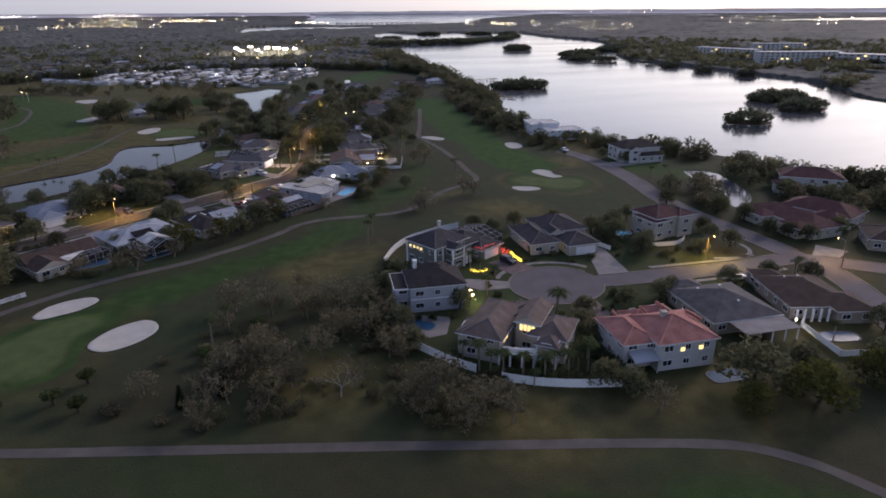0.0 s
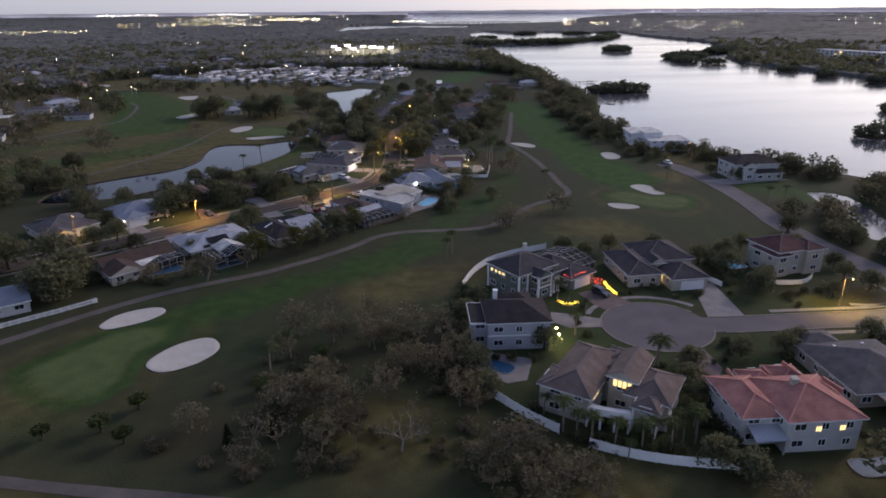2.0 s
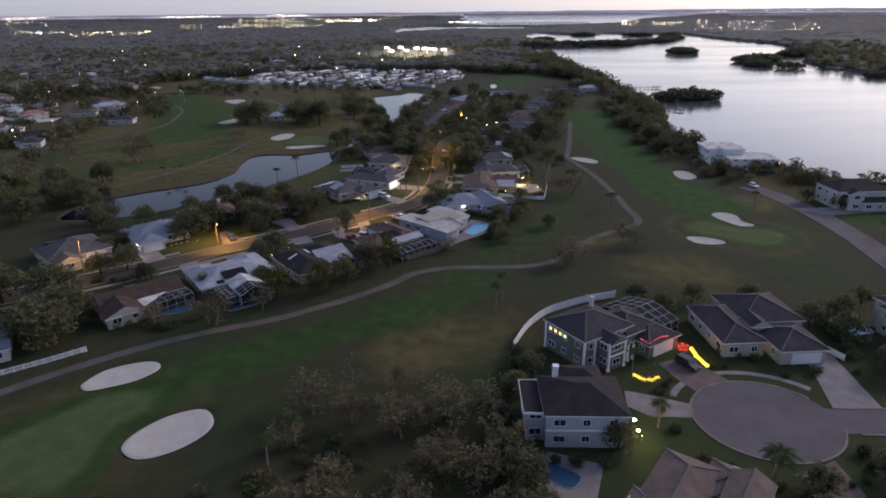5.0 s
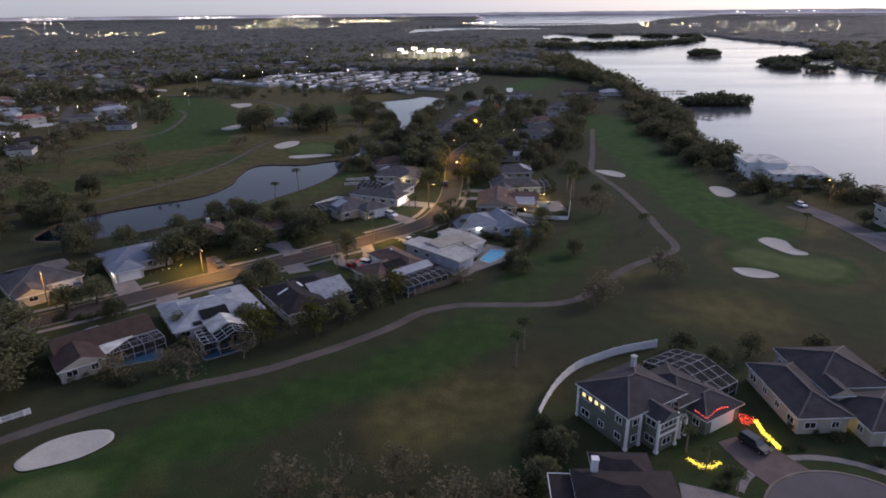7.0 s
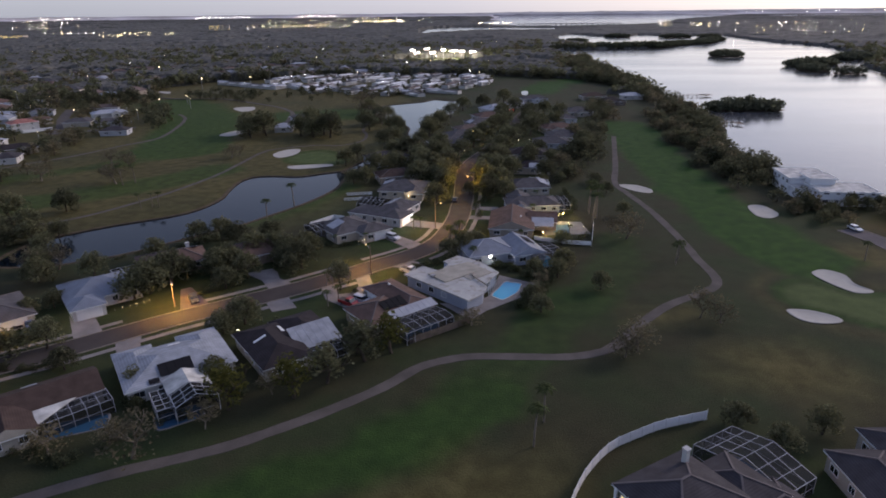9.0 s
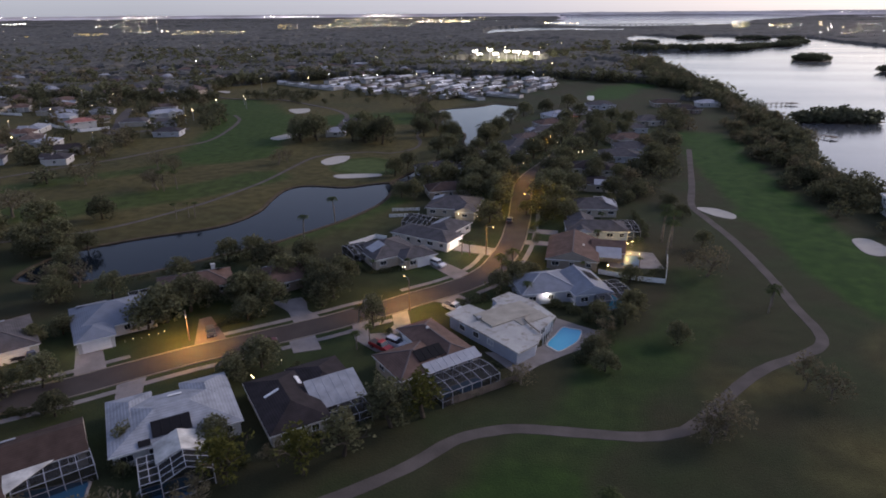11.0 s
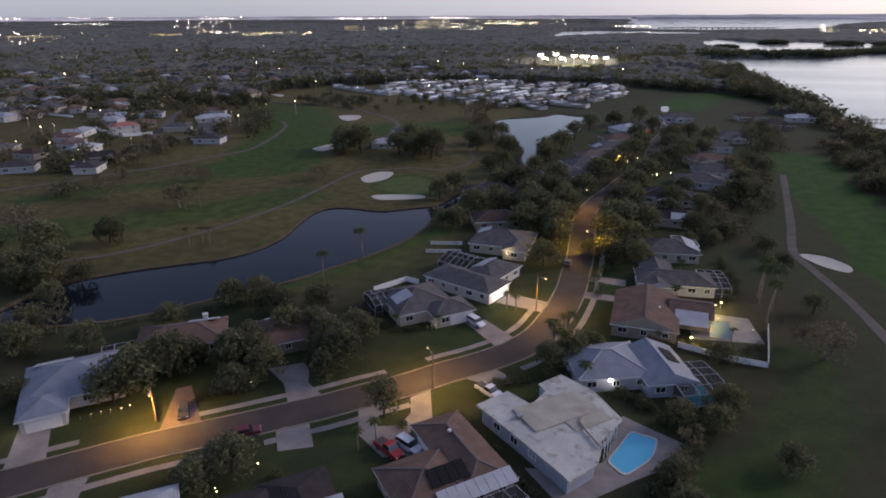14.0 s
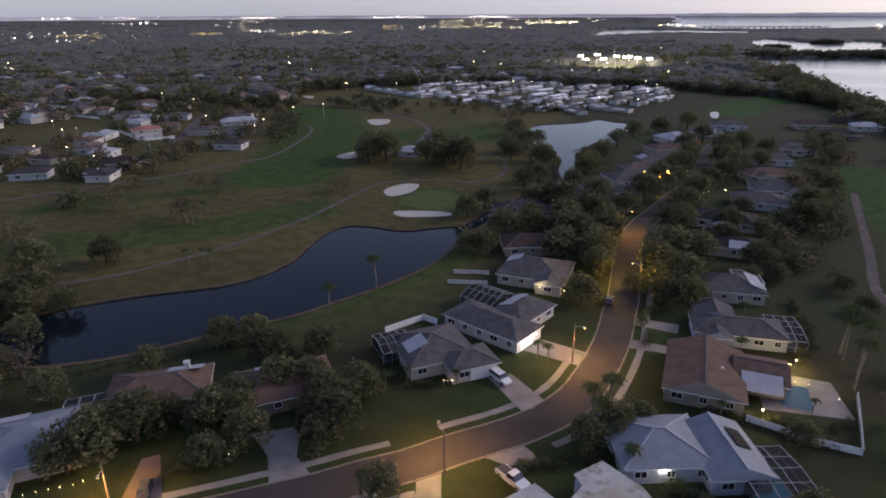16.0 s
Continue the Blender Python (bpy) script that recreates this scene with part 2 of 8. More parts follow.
M["roof_stained"] = stained_roof()
M["roof_beige"] = plain("beige_roof_membrane", (0.33, 0.305, 0.255), 0.8, 0.16, 0.5, 5.0)
M["roof_pale"] = plain("pale_metal_roof", (0.30, 0.315, 0.35), 0.6, 0.12, 0.4, 5.0)
M["cap"] = plain("ridge_caps", (0.125, 0.11, 0.11), 0.85, 0.1, 0.8, 8.0)
M["cap_red"] = plain("red_ridge_caps", (0.42, 0.19, 0.155), 0.85, 0.1, 0.8, 8.0)
M["solar"] = plain("solar_mat", (0.012, 0.012, 0.014), 0.8, 0.1, 1.0, 8.0)
M["metal"] = plain("grey_metal", (0.30, 0.30, 0.31), 0.45, 0.1, 0.8, 10.0, 0.6)
M["white_metal"] = plain("white_aluminium", (0.60, 0.60, 0.61), 0.5, 0.06, 0.8, 10.0)
M["cage_metal"] = plain("bronze_grey_aluminium", (0.33, 0.34, 0.37), 0.5, 0.06, 0.8, 10.0)
M["wood"] = plain("weathered_wood", (0.17, 0.13, 0.10), 0.9, 0.25, 0.8, 10.0)
M["vinyl"] = plain("white_vinyl", (0.80, 0.80, 0.79), 0.5, 0.06, 0.5, 8.0)
M["bark"] = plain("bark", (0.085, 0.068, 0.052), 0.95, 0.3, 1.0, 12.0, vary=0.3)
M["pale_bark"] = plain("pale_bark", (0.23, 0.19, 0.15), 0.95, 0.25, 1.0, 12.0, vary=0.3)
M["dead_wood"] = plain("bleached_dead_wood", (0.28, 0.24, 0.20), 0.95, 0.2, 1.0, 12.0)
M["leaf"] = leaf_material("oak_leaves", (0.090, 0.095, 0.056), (0.232, 0.233, 0.136))
M["leaf_light"] = leaf_material("light_leaves", (0.058, 0.069, 0.021), (0.149, 0.149, 0.042))
M["leaf_brown"] = leaf_material("russet_leaves", (0.118, 0.106, 0.070), (0.249, 0.219, 0.142))
M["leaf_conifer"] = leaf_material("conifer_needles", (0.020, 0.032, 0.018), (0.052, 0.068, 0.032))
M["frond"] = leaf_material("palm_fronds", (0.050, 0.075, 0.031), (0.124, 0.155, 0.059))
M["mangrove"] = leaf_material("mangrove_leaves", (0.063, 0.075, 0.054), (0.165, 0.176, 0.120), 0.2)
M["hedge"] = leaf_material("hedge_leaves", (0.059, 0.070, 0.041), (0.156, 0.169, 0.093))
M["lit_window"] = glowing("lit_window", (1.0, 0.74, 0.26), 0.75)
M["lit_white"] = glowing("cool_lamp", (1.0, 0.96, 0.88), 30.0)
M["sodium"] = glowing("sodium_lamp", (1.0, 0.62, 0.20), 4.0)
M["warm_bulb"] = glowing("warm_bulb", (1.0, 0.86, 0.48), 9.0)
M["fairy_yellow"] = glowing("yellow_fairy_lights", (1.0, 0.74, 0.10), 1.1)
M["fairy_red"] = glowing("red_fairy_lights", (1.0, 0.10, 0.07), 0.9)


def glass_material():
    m, nt, b = material("window_glass", 0.08)
    b.inputs["Base Color"].default_value = (0.02, 0.024, 0.03, 1)
    b.inputs["Specular IOR Level"].default_value = 0.8
    return m


def screen_material():
    m, nt, b = material("insect_screen", 0.9)
    b.inputs["Base Color"].default_value = (0.03, 0.032, 0.036, 1)
    b.inputs["Alpha"].default_value = 0.6
    return m


M["glass"] = glass_material()
M["screen"] = screen_material()

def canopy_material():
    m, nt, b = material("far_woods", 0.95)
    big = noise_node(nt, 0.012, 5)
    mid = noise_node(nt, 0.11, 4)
    # greyer and lighter than near leaves: distance haze is mixed into this colour
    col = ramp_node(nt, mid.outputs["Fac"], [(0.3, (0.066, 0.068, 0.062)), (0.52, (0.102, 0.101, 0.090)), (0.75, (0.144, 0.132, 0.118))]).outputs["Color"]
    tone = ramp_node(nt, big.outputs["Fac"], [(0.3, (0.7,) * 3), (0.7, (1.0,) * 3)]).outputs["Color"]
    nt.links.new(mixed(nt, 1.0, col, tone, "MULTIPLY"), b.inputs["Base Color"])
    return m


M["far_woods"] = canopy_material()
# haze over the last land is painted as a pale tone and faint glow
M["far_land"] = plain("hazed_far_land", (0.36, 0.34, 0.38), 0.95, 0.3, 0.004, 0.05)
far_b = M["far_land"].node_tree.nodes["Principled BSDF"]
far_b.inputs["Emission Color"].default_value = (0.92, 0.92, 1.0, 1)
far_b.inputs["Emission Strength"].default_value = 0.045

# ---- mesh helpers ----


def mesh_object(name, bm, mat, parent=None, label=""):
    me = bpy.data.meshes.new(name)
    bm.to_mesh(me)
    bm.free()
    for mm in (mat if isinstance(mat, (list, tuple)) else [mat]):
        me.materials.append(mm)
    ob = new(name, me)
    if parent is not None:
        ob.parent = parent
    if label:
        tagged(ob, label)
    return ob


def part(name, bm, mat, parent, label=""):
    return mesh_object(name, bm, mat, parent, label)


def thing(name, x, y, z=0.0, angle=0.0, label="", category="", group="", kind=""):
    e = new(name)
    e.empty_display_size = 0.5
    e.matrix_world = pose(x, y, z, 0, 0, angle)
    return tagged(e, label, category, group, kind)


def raw_object(name, verts, faces, mat, parent=None, smooth=False):
    me = bpy.data.meshes.new(name)
    me.from_pydata(verts, [], faces)
    me.update()
    for mm in (mat if isinstance(mat, (list, tuple)) else [mat]):
        me.materials.append(mm)
    if smooth:
        me.polygons.foreach_set("use_smooth", [True] * len(me.polygons))
    ob = new(name, me)
    if parent is not None:
        ob.parent = parent
    return ob


def box(bm, x, y, z, sx, sy, sz, angle=0.0, bevel=0.0):
    """A box with its base centre at x, y, z."""
    r = bmesh.ops.create_cube(bm, size=1.0, matrix=pose(x, y, z + sz / 2, 0, 0, angle) @ Matrix.Diagonal((sx, sy, sz, 1)))
    if bevel:
        edges = list({e for v in r["verts"] for e in v.link_edges})
        bmesh.ops.bevel(bm, geom=edges, offset=bevel, segments=1, affect="EDGES")
    return r["verts"]


def beam(bm, a, b, w, h=None):
    """A square bar from a to b."""
    a, b = Vector(a), Vector(b)
    d = b - a
    if d.length < 1e-4:
        return
    q = d.to_track_quat("X", "Z").to_matrix().to_4x4()
    bmesh.ops.create_cube(bm, size=1.0, matrix=Matrix.Translation((a + b) / 2) @ q @ Matrix.Diagonal((d.length, w, h or w, 1)))


def tube(bm, pts, radii, sides=6):
    """A round limb through the points."""
    rings = []
    pts = [Vector(p) for p in pts]
    for i, p in enumerate(pts):
        d = (pts[min(i + 1, len(pts) - 1)] - pts[max(i - 1, 0)]).normalized()
        u = d.orthogonal().normalized()
        v = d.cross(u)
        rings.append([bm.verts.new(p + (u * math.cos(k * math.tau / sides) + v * math.sin(k * math.tau / sides)) * radii[i]) for k in range(sides)])
    for a, b in zip(rings, rings[1:]):
        for k in range(sides):
            bm.faces.new((a[k], a[(k + 1) % sides], b[(k + 1) % sides], b[k]))
    bm.faces.new(rings[0][::-1])
    bm.faces.new(rings[-1])


def ball(bm, x, y, z, r, sub=1):
    bmesh.ops.create_icosphere(bm, subdivisions=sub, radius=r, matrix=Matrix.Translation((x, y, z)))


def smooth_line(pts, closed=False, steps=6):
    """A Catmull-Rom curve through the points."""
    p = [Vector((a[0], a[1])) for a in pts]
    n = len(p)
    out = []
    for i in range(n if closed else n - 1):
        if closed:
            a, b, c, d = p[i - 1], p[i], p[(i + 1) % n], p[(i + 2) % n]
        else:
            a, b, c, d = p[max(i - 1, 0)], p[i], p[i + 1], p[min(i + 2, n - 1)]
        for k in range(steps):
            t = k / steps
            out.append(0.5 * ((2 * b) + (c - a) * t + (2 * a - 5 * b + 4 * c - d) * t * t + (3 * b - a - 3 * c + d) * t ** 3))
    if not closed:
        out.append(p[-1])
    return out


def ribbon(name, line, width, z, mat, label="", thick=0.15):
    """A strip of paving along a line, with a real edge; the width may vary along it."""
    bm = bmesh.new()
    rows = []
    n = len(line)
    for i, p in enumerate(line):
        d = (line[min(i + 1, n - 1)] - line[max(i - 1, 0)]).normalized()
        s = Vector((-d.y, d.x))
        w = width / 2 * (1 + 0.04 * math.sin(i * 1.7) + 0.03 * math.sin(i * 0.63))
        a, b = p + s * w, p - s * w
        rows.append([bm.verts.new((a.x, a.y, z - thick)), bm.verts.new((a.x, a.y, z)), bm.verts.new((b.x, b.y, z)), bm.verts.new((b.x, b.y, z - thick))])
    for r, q in zip(rows, rows[1:]):
        for k in range(3):
            bm.faces.new((r[k], r[k + 1], q[k + 1], q[k]))
    bmesh.ops.recalc_face_normals(bm, faces=bm.faces)
    return tagged(mesh_object(name, bm, mat), label, "", "", "structure")


def slab(name, outline, z, mat, label="", thick=0.15, kind="structure"):
    """A flat piece of paving with a side all round."""
    bm = bmesh.new()
    top = [bm.verts.new((p[0], p[1], z)) for p in outline]
    f = bm.faces.new(top)
    if f.normal.z < 0 or sum((a[0] * b[1] - b[0] * a[1]) for a, b in zip(outline, list(outline[1:]) + [outline[0]])) < 0:
        f.normal_flip()
    r = bmesh.ops.extrude_face_region(bm, geom=[f])
    for v in [g for g in r["geom"] if isinstance(g, bmesh.types.BMVert)]:
        v.co.z -= thick
    bmesh.ops.recalc_face_normals(bm, faces=bm.faces)
    ob = mesh_object(name, bm, mat)
    return tagged(ob, label, "", "", kind)


def offset_line(line, d):
    out = []
    n = len(line)
    for i, p in enumerate(line):
        t = (line[min(i + 1, n - 1)] - line[max(i - 1, 0)]).normalized()
        out.append(p + Vector((-t.y, t.x)) * d)
    return out


def arr(poly):
    return np.array([(p[0], p[1]) for p in poly], dtype=float)


def signed_distance(px, py, poly):
    """Distance to a closed outline, negative inside."""
    q = arr(poly)
    d = np.full(px.shape, 1e9)
    inside = np.zeros(px.shape, bool)
    for (ax, ay), (bx, by) in zip(q, np.roll(q, -1, axis=0)):
        ex, ey = bx - ax, by - ay
        t = np.clip(((px - ax) * ex + (py - ay) * ey) / (ex * ex + ey * ey + 1e-9), 0, 1)
        d = np.minimum(d, np.hypot(px - ax - t * ex, py - ay - t * ey))
        cross = ((ay > py) != (by > py)) & (px < (bx - ax) * (py - ay) / (by - ay + 1e-12) + ax)
        inside ^= cross
    return np.where(inside, -d, d)


def line_distance(px, py, line):
    q = arr(line)
    d = np.full(px.shape, 1e9)
    for (ax, ay), (bx, by) in zip(q[:-1], q[1:]):
        ex, ey = bx - ax, by - ay
        t = np.clip(((px - ax) * ex + (py - ay) * ey) / (ex * ex + ey * ey + 1e-9), 0, 1)
        d = np.minimum(d, np.hypot(px - ax - t * ex, py - ay - t * ey))
    return d


def value_noise(x, y, seed=0):
    """Smooth noise from 0 to 1 on arrays."""
    xi, yi = np.floor(x).astype(np.int64), np.floor(y).astype(np.int64)
    fx, fy = x - xi, y - yi
    fx, fy = fx * fx * (3 - 2 * fx), fy * fy * (3 - 2 * fy)

    def h(a, b):
        v = (a * 374761393 + b * 668265263 + seed * 982451653) & 0xFFFFFFFF
        v = ((v ^ (v >> 13)) * 1274126177) & 0xFFFFFFFF
        return ((v ^ (v >> 16)) & 0xFFFF) / 65535.0

    return (h(xi, yi) * (1 - fx) + h(xi + 1, yi) * fx) * (1 - fy) + (h(xi, yi + 1) * (1 - fx) + h(xi + 1, yi + 1) * fx) * fy

# ---- ground, water and turf ----
BAY = [(127, 1066), (152, 1011), (169, 967), (186, 921), (161, 806), (169, 767), (162, 722), (165, 664), (167, 613), (165, 587), (170, 572), (159, 515),
       (164, 497), (171, 486), (162, 459), (163, 430), (154, 402), (150, 375), (134, 335), (137, 290), (146, 262), (152, 236), (158, 221), (168, 214), (176, 197), (180, 184),
       (186, 174), (190, 160), (194, 148), (200, 131), (212, 122), (260, 100), (340, 60), (430, 20), (540, 40), (480, 150), (425, 235),
       (400, 290), (408, 330), (430, 360), (443, 391), (449, 422), (452, 451), (448, 475), (450, 510), (445, 566), (438, 615), (429, 671)]
BAY += [(457, 765), (472, 792), (561, 907), (578, 993), (617, 1109), (636, 1206), (540, 1253), (468, 1288), (373, 1205), (336, 1165), (285, 1156), (244, 1146), (186, 1138)]
INLET = [(241, 1620), (285, 1805), (325, 1870), (355, 1783), (385, 1680), (425, 1693), (486, 1789), (548, 1750), (588, 1718), (667, 1738), (656, 1623), (632, 1437), (628, 1300), (642, 1180), (560, 1200), (470, 1270), (385, 1240), (310, 1245), (262, 1300), (235, 1450)]
CHANNEL = [(-96, 1885), (-114, 2475), (-80, 2740), (0, 2850), (103, 2784), (256, 2680), (387, 2620), (500, 2500), (386, 2420), (278, 2330), (140, 2255), (20, 2140), (-26, 2010)]
FAR_BAY = [(116, 3545), (137, 3965), (300, 4900), (460, 7000), (690, 12500), (760, 14500), (2400, 14300), (3900, 12500), (3400, 8400), (3117, 7700), (2014, 5543), (1645, 4986), (1199, 3826), (960, 3300), (725, 2960), (500, 2900), (292, 2930)]
EAST_LAKE = [(2480, 2770), (2620, 2960), (3031, 3163), (3730, 3392), (3784, 3330), (2984, 2522), (2574, 2661)]
FAR_SOUND = [(3000, 6000), (3300, 7200), (5200, 6300), (7000, 4800), (6400, 4300), (4600, 5600)]
FAR_WATERS = [INLET, CHANNEL, FAR_BAY, EAST_LAKE, FAR_SOUND]
FAR_ISLES = [(584, 5607, 60, 400), (983, 5227, 140, 160), (780, 5420, 110, 120), (1600, 6060, 170, 90)]
POND_1 = [(-122, 198), (-111, 210), (-101, 217), (-92, 223), (-86, 231), (-83, 243), (-84, 255), (-84, 268), (-80, 275), (-72, 276), (-62, 275), (-52, 281), (-44, 283), (-43, 268), (-44, 255), (-48, 243), (-53, 233), (-60, 222),
          (-66, 213), (-76, 203), (-87, 191), (-96, 184), (-108, 179), (-122, 180)]
POND_2 = [(-52, 453), (-50, 478), (-37, 488), (-23, 498), (-15, 510), (-4, 503), (5, 498), (3, 467), (-1, 439), (-9, 432), (-14, 426), (-19, 399), (-16.5, 357), (-21, 350), (-25, 368), (-26, 389), (-36, 411), (-44, 423)]
CANAL = [(-46, 283), (-41, 300), (-33, 325), (-27, 340), (-20, 353), (-15, 352), (-22, 336), (-28, 322), (-36, 298), (-41, 281)]
POND_3 = [(56, 560), (61, 561), (58, 537), (54, 535)]
LAGOON = [(150, 158), (158, 156), (160, 149), (156, 132), (151, 120), (144, 112), (137, 110), (139, 117), (144, 125), (146, 135), (147, 146)]
WATERS = [("bay_water", BAY, "bay"), ("pond_water", POND_1, "pond"),
          ("pond_water", POND_2, "lake"), ("canal_water", CANAL, "pond"), ("pond_water", POND_3, "pond"), ("lagoon_water", LAGOON, "bay")]

BUNKERS = [
    [(-63.5, 80.8), (-63.7, 82.5), (-62.1, 86.0), (-58.6, 88.3), (-54.8, 89.2), (-52.6, 88.1), (-52.2, 85.9), (-54.8, 82.6), (-58.8, 80.6), (-61.7, 79.7)],
    [(-48.7, 63.9), (-47.9, 67.5), (-44.7, 71.4), (-39.9, 73.3), (-37.1, 70.9), (-36.7, 67.4), (-39.3, 63.6), (-42.9, 61.4), (-46.0, 61.3)],
    [(62.9, 259.3), (69.1, 259.1), (73.3, 252.7), (71.3, 248.0), (66.3, 251.2)],
    [(99.1, 231.1), (104.2, 231.9), (105.3, 223.0), (101.0, 218.4), (97.5, 220.8)],
]
BUNKERS += [
    [(90.8, 174.7), (94.4, 176.1), (97.5, 172.9), (96.9, 167.1), (98.6, 162.9), (94.4, 162.2), (91.8, 165.9), (90.1, 171.7)],
    [(73.9, 153.3), (78.5, 153.2), (82.6, 150.3), (82.7, 147.7), (78.3, 146.9), (74.6, 148.6)],
    [(-84.5, 317.5), (-80.9, 327.6), (-74.4, 328.2), (-73.9, 316.9), (-79.5, 310.1)],
    [(-70.7, 293.2), (-54.9, 296.5), (-52.8, 292.4), (-66.6, 287.6)],
    [(-128.2, 368.8), (-123.5, 380.9), (-116.3, 388.3), (-114.7, 380.4), (-120.6, 364.8)],
    [(-154.9, 472.2), (-142.5, 477.1), (-138.0, 461.6), (-143.7, 454.7)],
    [(-255.6, 574.5), (-243.9, 573.5), (-239.8, 559.7)],
]
BUNKERS = [smooth_line(b, True, 4) for b in BUNKERS]
GREENS = [
    [(-69.8, 63.8), (-69.5, 65.7), (-65.2, 70.0), (-60.5, 76.2), (-55.2, 79.0), (-50.4, 77.9), (-48.5, 74.6), (-51.7, 69.8), (-52.8, 65.2), (-52.1, 60.2), (-53.6, 55.8), (-57.3, 54.1), (-62.8, 55.9), (-67.4, 60.1)],
    [(78.3, 163.5), (84.1, 167.5), (88.7, 164.6), (92.5, 160.4), (101.2, 158.9), (102.9, 153.8), (99.4, 148.0), (93.5, 145.5), (87.9, 148.3), (83.1, 153.1), (78.3, 156.9)],
    [(-73.6, 303.9), (-71.5, 318.7), (-61.3, 322.8), (-50.6, 308.8), (-50.9, 298.8), (-61.9, 297.0)],
]
GREENS = [smooth_line(g, True, 4) for g in GREENS]
# bands of well-watered grass: line, half width
FAIRWAYS = [
    ([(-52, 78), (-43, 86), (-34, 92), (-19, 101), (-3, 112), (9, 120)], 6.0, 0.65),
    ([(8, 122), (22, 148), (40, 172), (48, 200)], 7.0, 0.4),
    ([(99, 394), (92, 325), (88, 275), (88, 230), (90, 200), (92, 185)], 13.0),
    ([(-209, 502), (-172, 450), (-143, 370), (-135, 330)], 24.0, 0.75),
    ([(-170, 225), (-140, 245), (-118, 262), (-100, 285)], 11.0, 0.6),
    ([(-190, 262), (-165, 285), (-140, 310), (-118, 335)], 7.0, 0.5),
    ([(-112, 430), (-70, 440), (-30, 420)], 20.0, 0.75),
    ([(70, 560), (90, 620), (110, 640)], 16.0),
    ([(-66, 212), (-50, 236), (-40, 258)], 6.0, 0.6),
    ([(128, 176), (140, 164), (148, 150)], 9.0, 0.6),
    ([(-130, 20), (-40, -2), (40, -16), (90, -40)], 15.0, 0.6),
]
# dry, bare stretches: centre, radius
DRY = [(-2, 38, 14), (-66, 58, 12), (8, 98, 12), (-5, 90, 10), (62, 15, 14), (62, 128, 14), (-84, 240, 9), (-60, 24, 14), (28, 20, 16), (95, 30, 14), (-85, 215, 7), (45, 150, 8), (110, 185, 12)]


def axis(a, b, step, lo, hi, grow=1.07):
    v = list(np.arange(a, b, step))
    s, x = step, v[-1]
    while x < hi:
        s = min(s * grow, 160)
        x += s
        v.append(x)
    s, x = step, v[0]
    while x > lo:
        s = min(s * grow, 160)
        x -= s
        v.insert(0, x)
    return np.array(v)


FAR_EDGE, EYE = 1300.0, (0.0, 25.0, 62.0)


def far_place(X, Y, Z):
    """Country past 2.6 km is drawn in towards the middle of the walk, so that it keeps its bearing and its height under the horizon."""
    D = np.hypot(X - EYE[0], Y - EYE[1])
    k = np.where(D > 2600, (2600 + 2150 * (1 - np.exp(-(np.maximum(D, 2600) - 2600) / 2150))) / np.maximum(D, 1.0), 1.0)
    return EYE[0] + (X - EYE[0]) * k, EYE[1] + (Y - EYE[1]) * k, EYE[2] + (Z - EYE[2]) * k


def grid_mesh(name, co, quads, mat, smooth=True):
    """A mesh from a grid of corners; corners that no face uses are left out."""
    used, inv = np.unique(quads, return_inverse=True)
    q = inv.reshape(-1).astype(np.int32)
    me = bpy.data.meshes.new(name)
    me.vertices.add(len(used))
    me.vertices.foreach_set("co", co[used].ravel())
    me.loops.add(len(q))
    me.loops.foreach_set("vertex_index", q)
    me.polygons.add(len(q) // 4)
    me.polygons.foreach_set("loop_start", np.arange(0, len(q), 4, dtype=np.int32))
    me.polygons.foreach_set("use_smooth", [smooth] * (len(q) // 4))
    me.update(calc_edges=True)
    me.materials.append(mat)
    return me, used


def in_far_sector(X, Y, margin):
    D, A = np.hypot(X, Y - 60), np.degrees(np.arctan2(X, Y - 60))
    return (D > FAR_EDGE + margin) & (A > -62 + margin * 0.01) & (A < 64 - margin * 0.01)


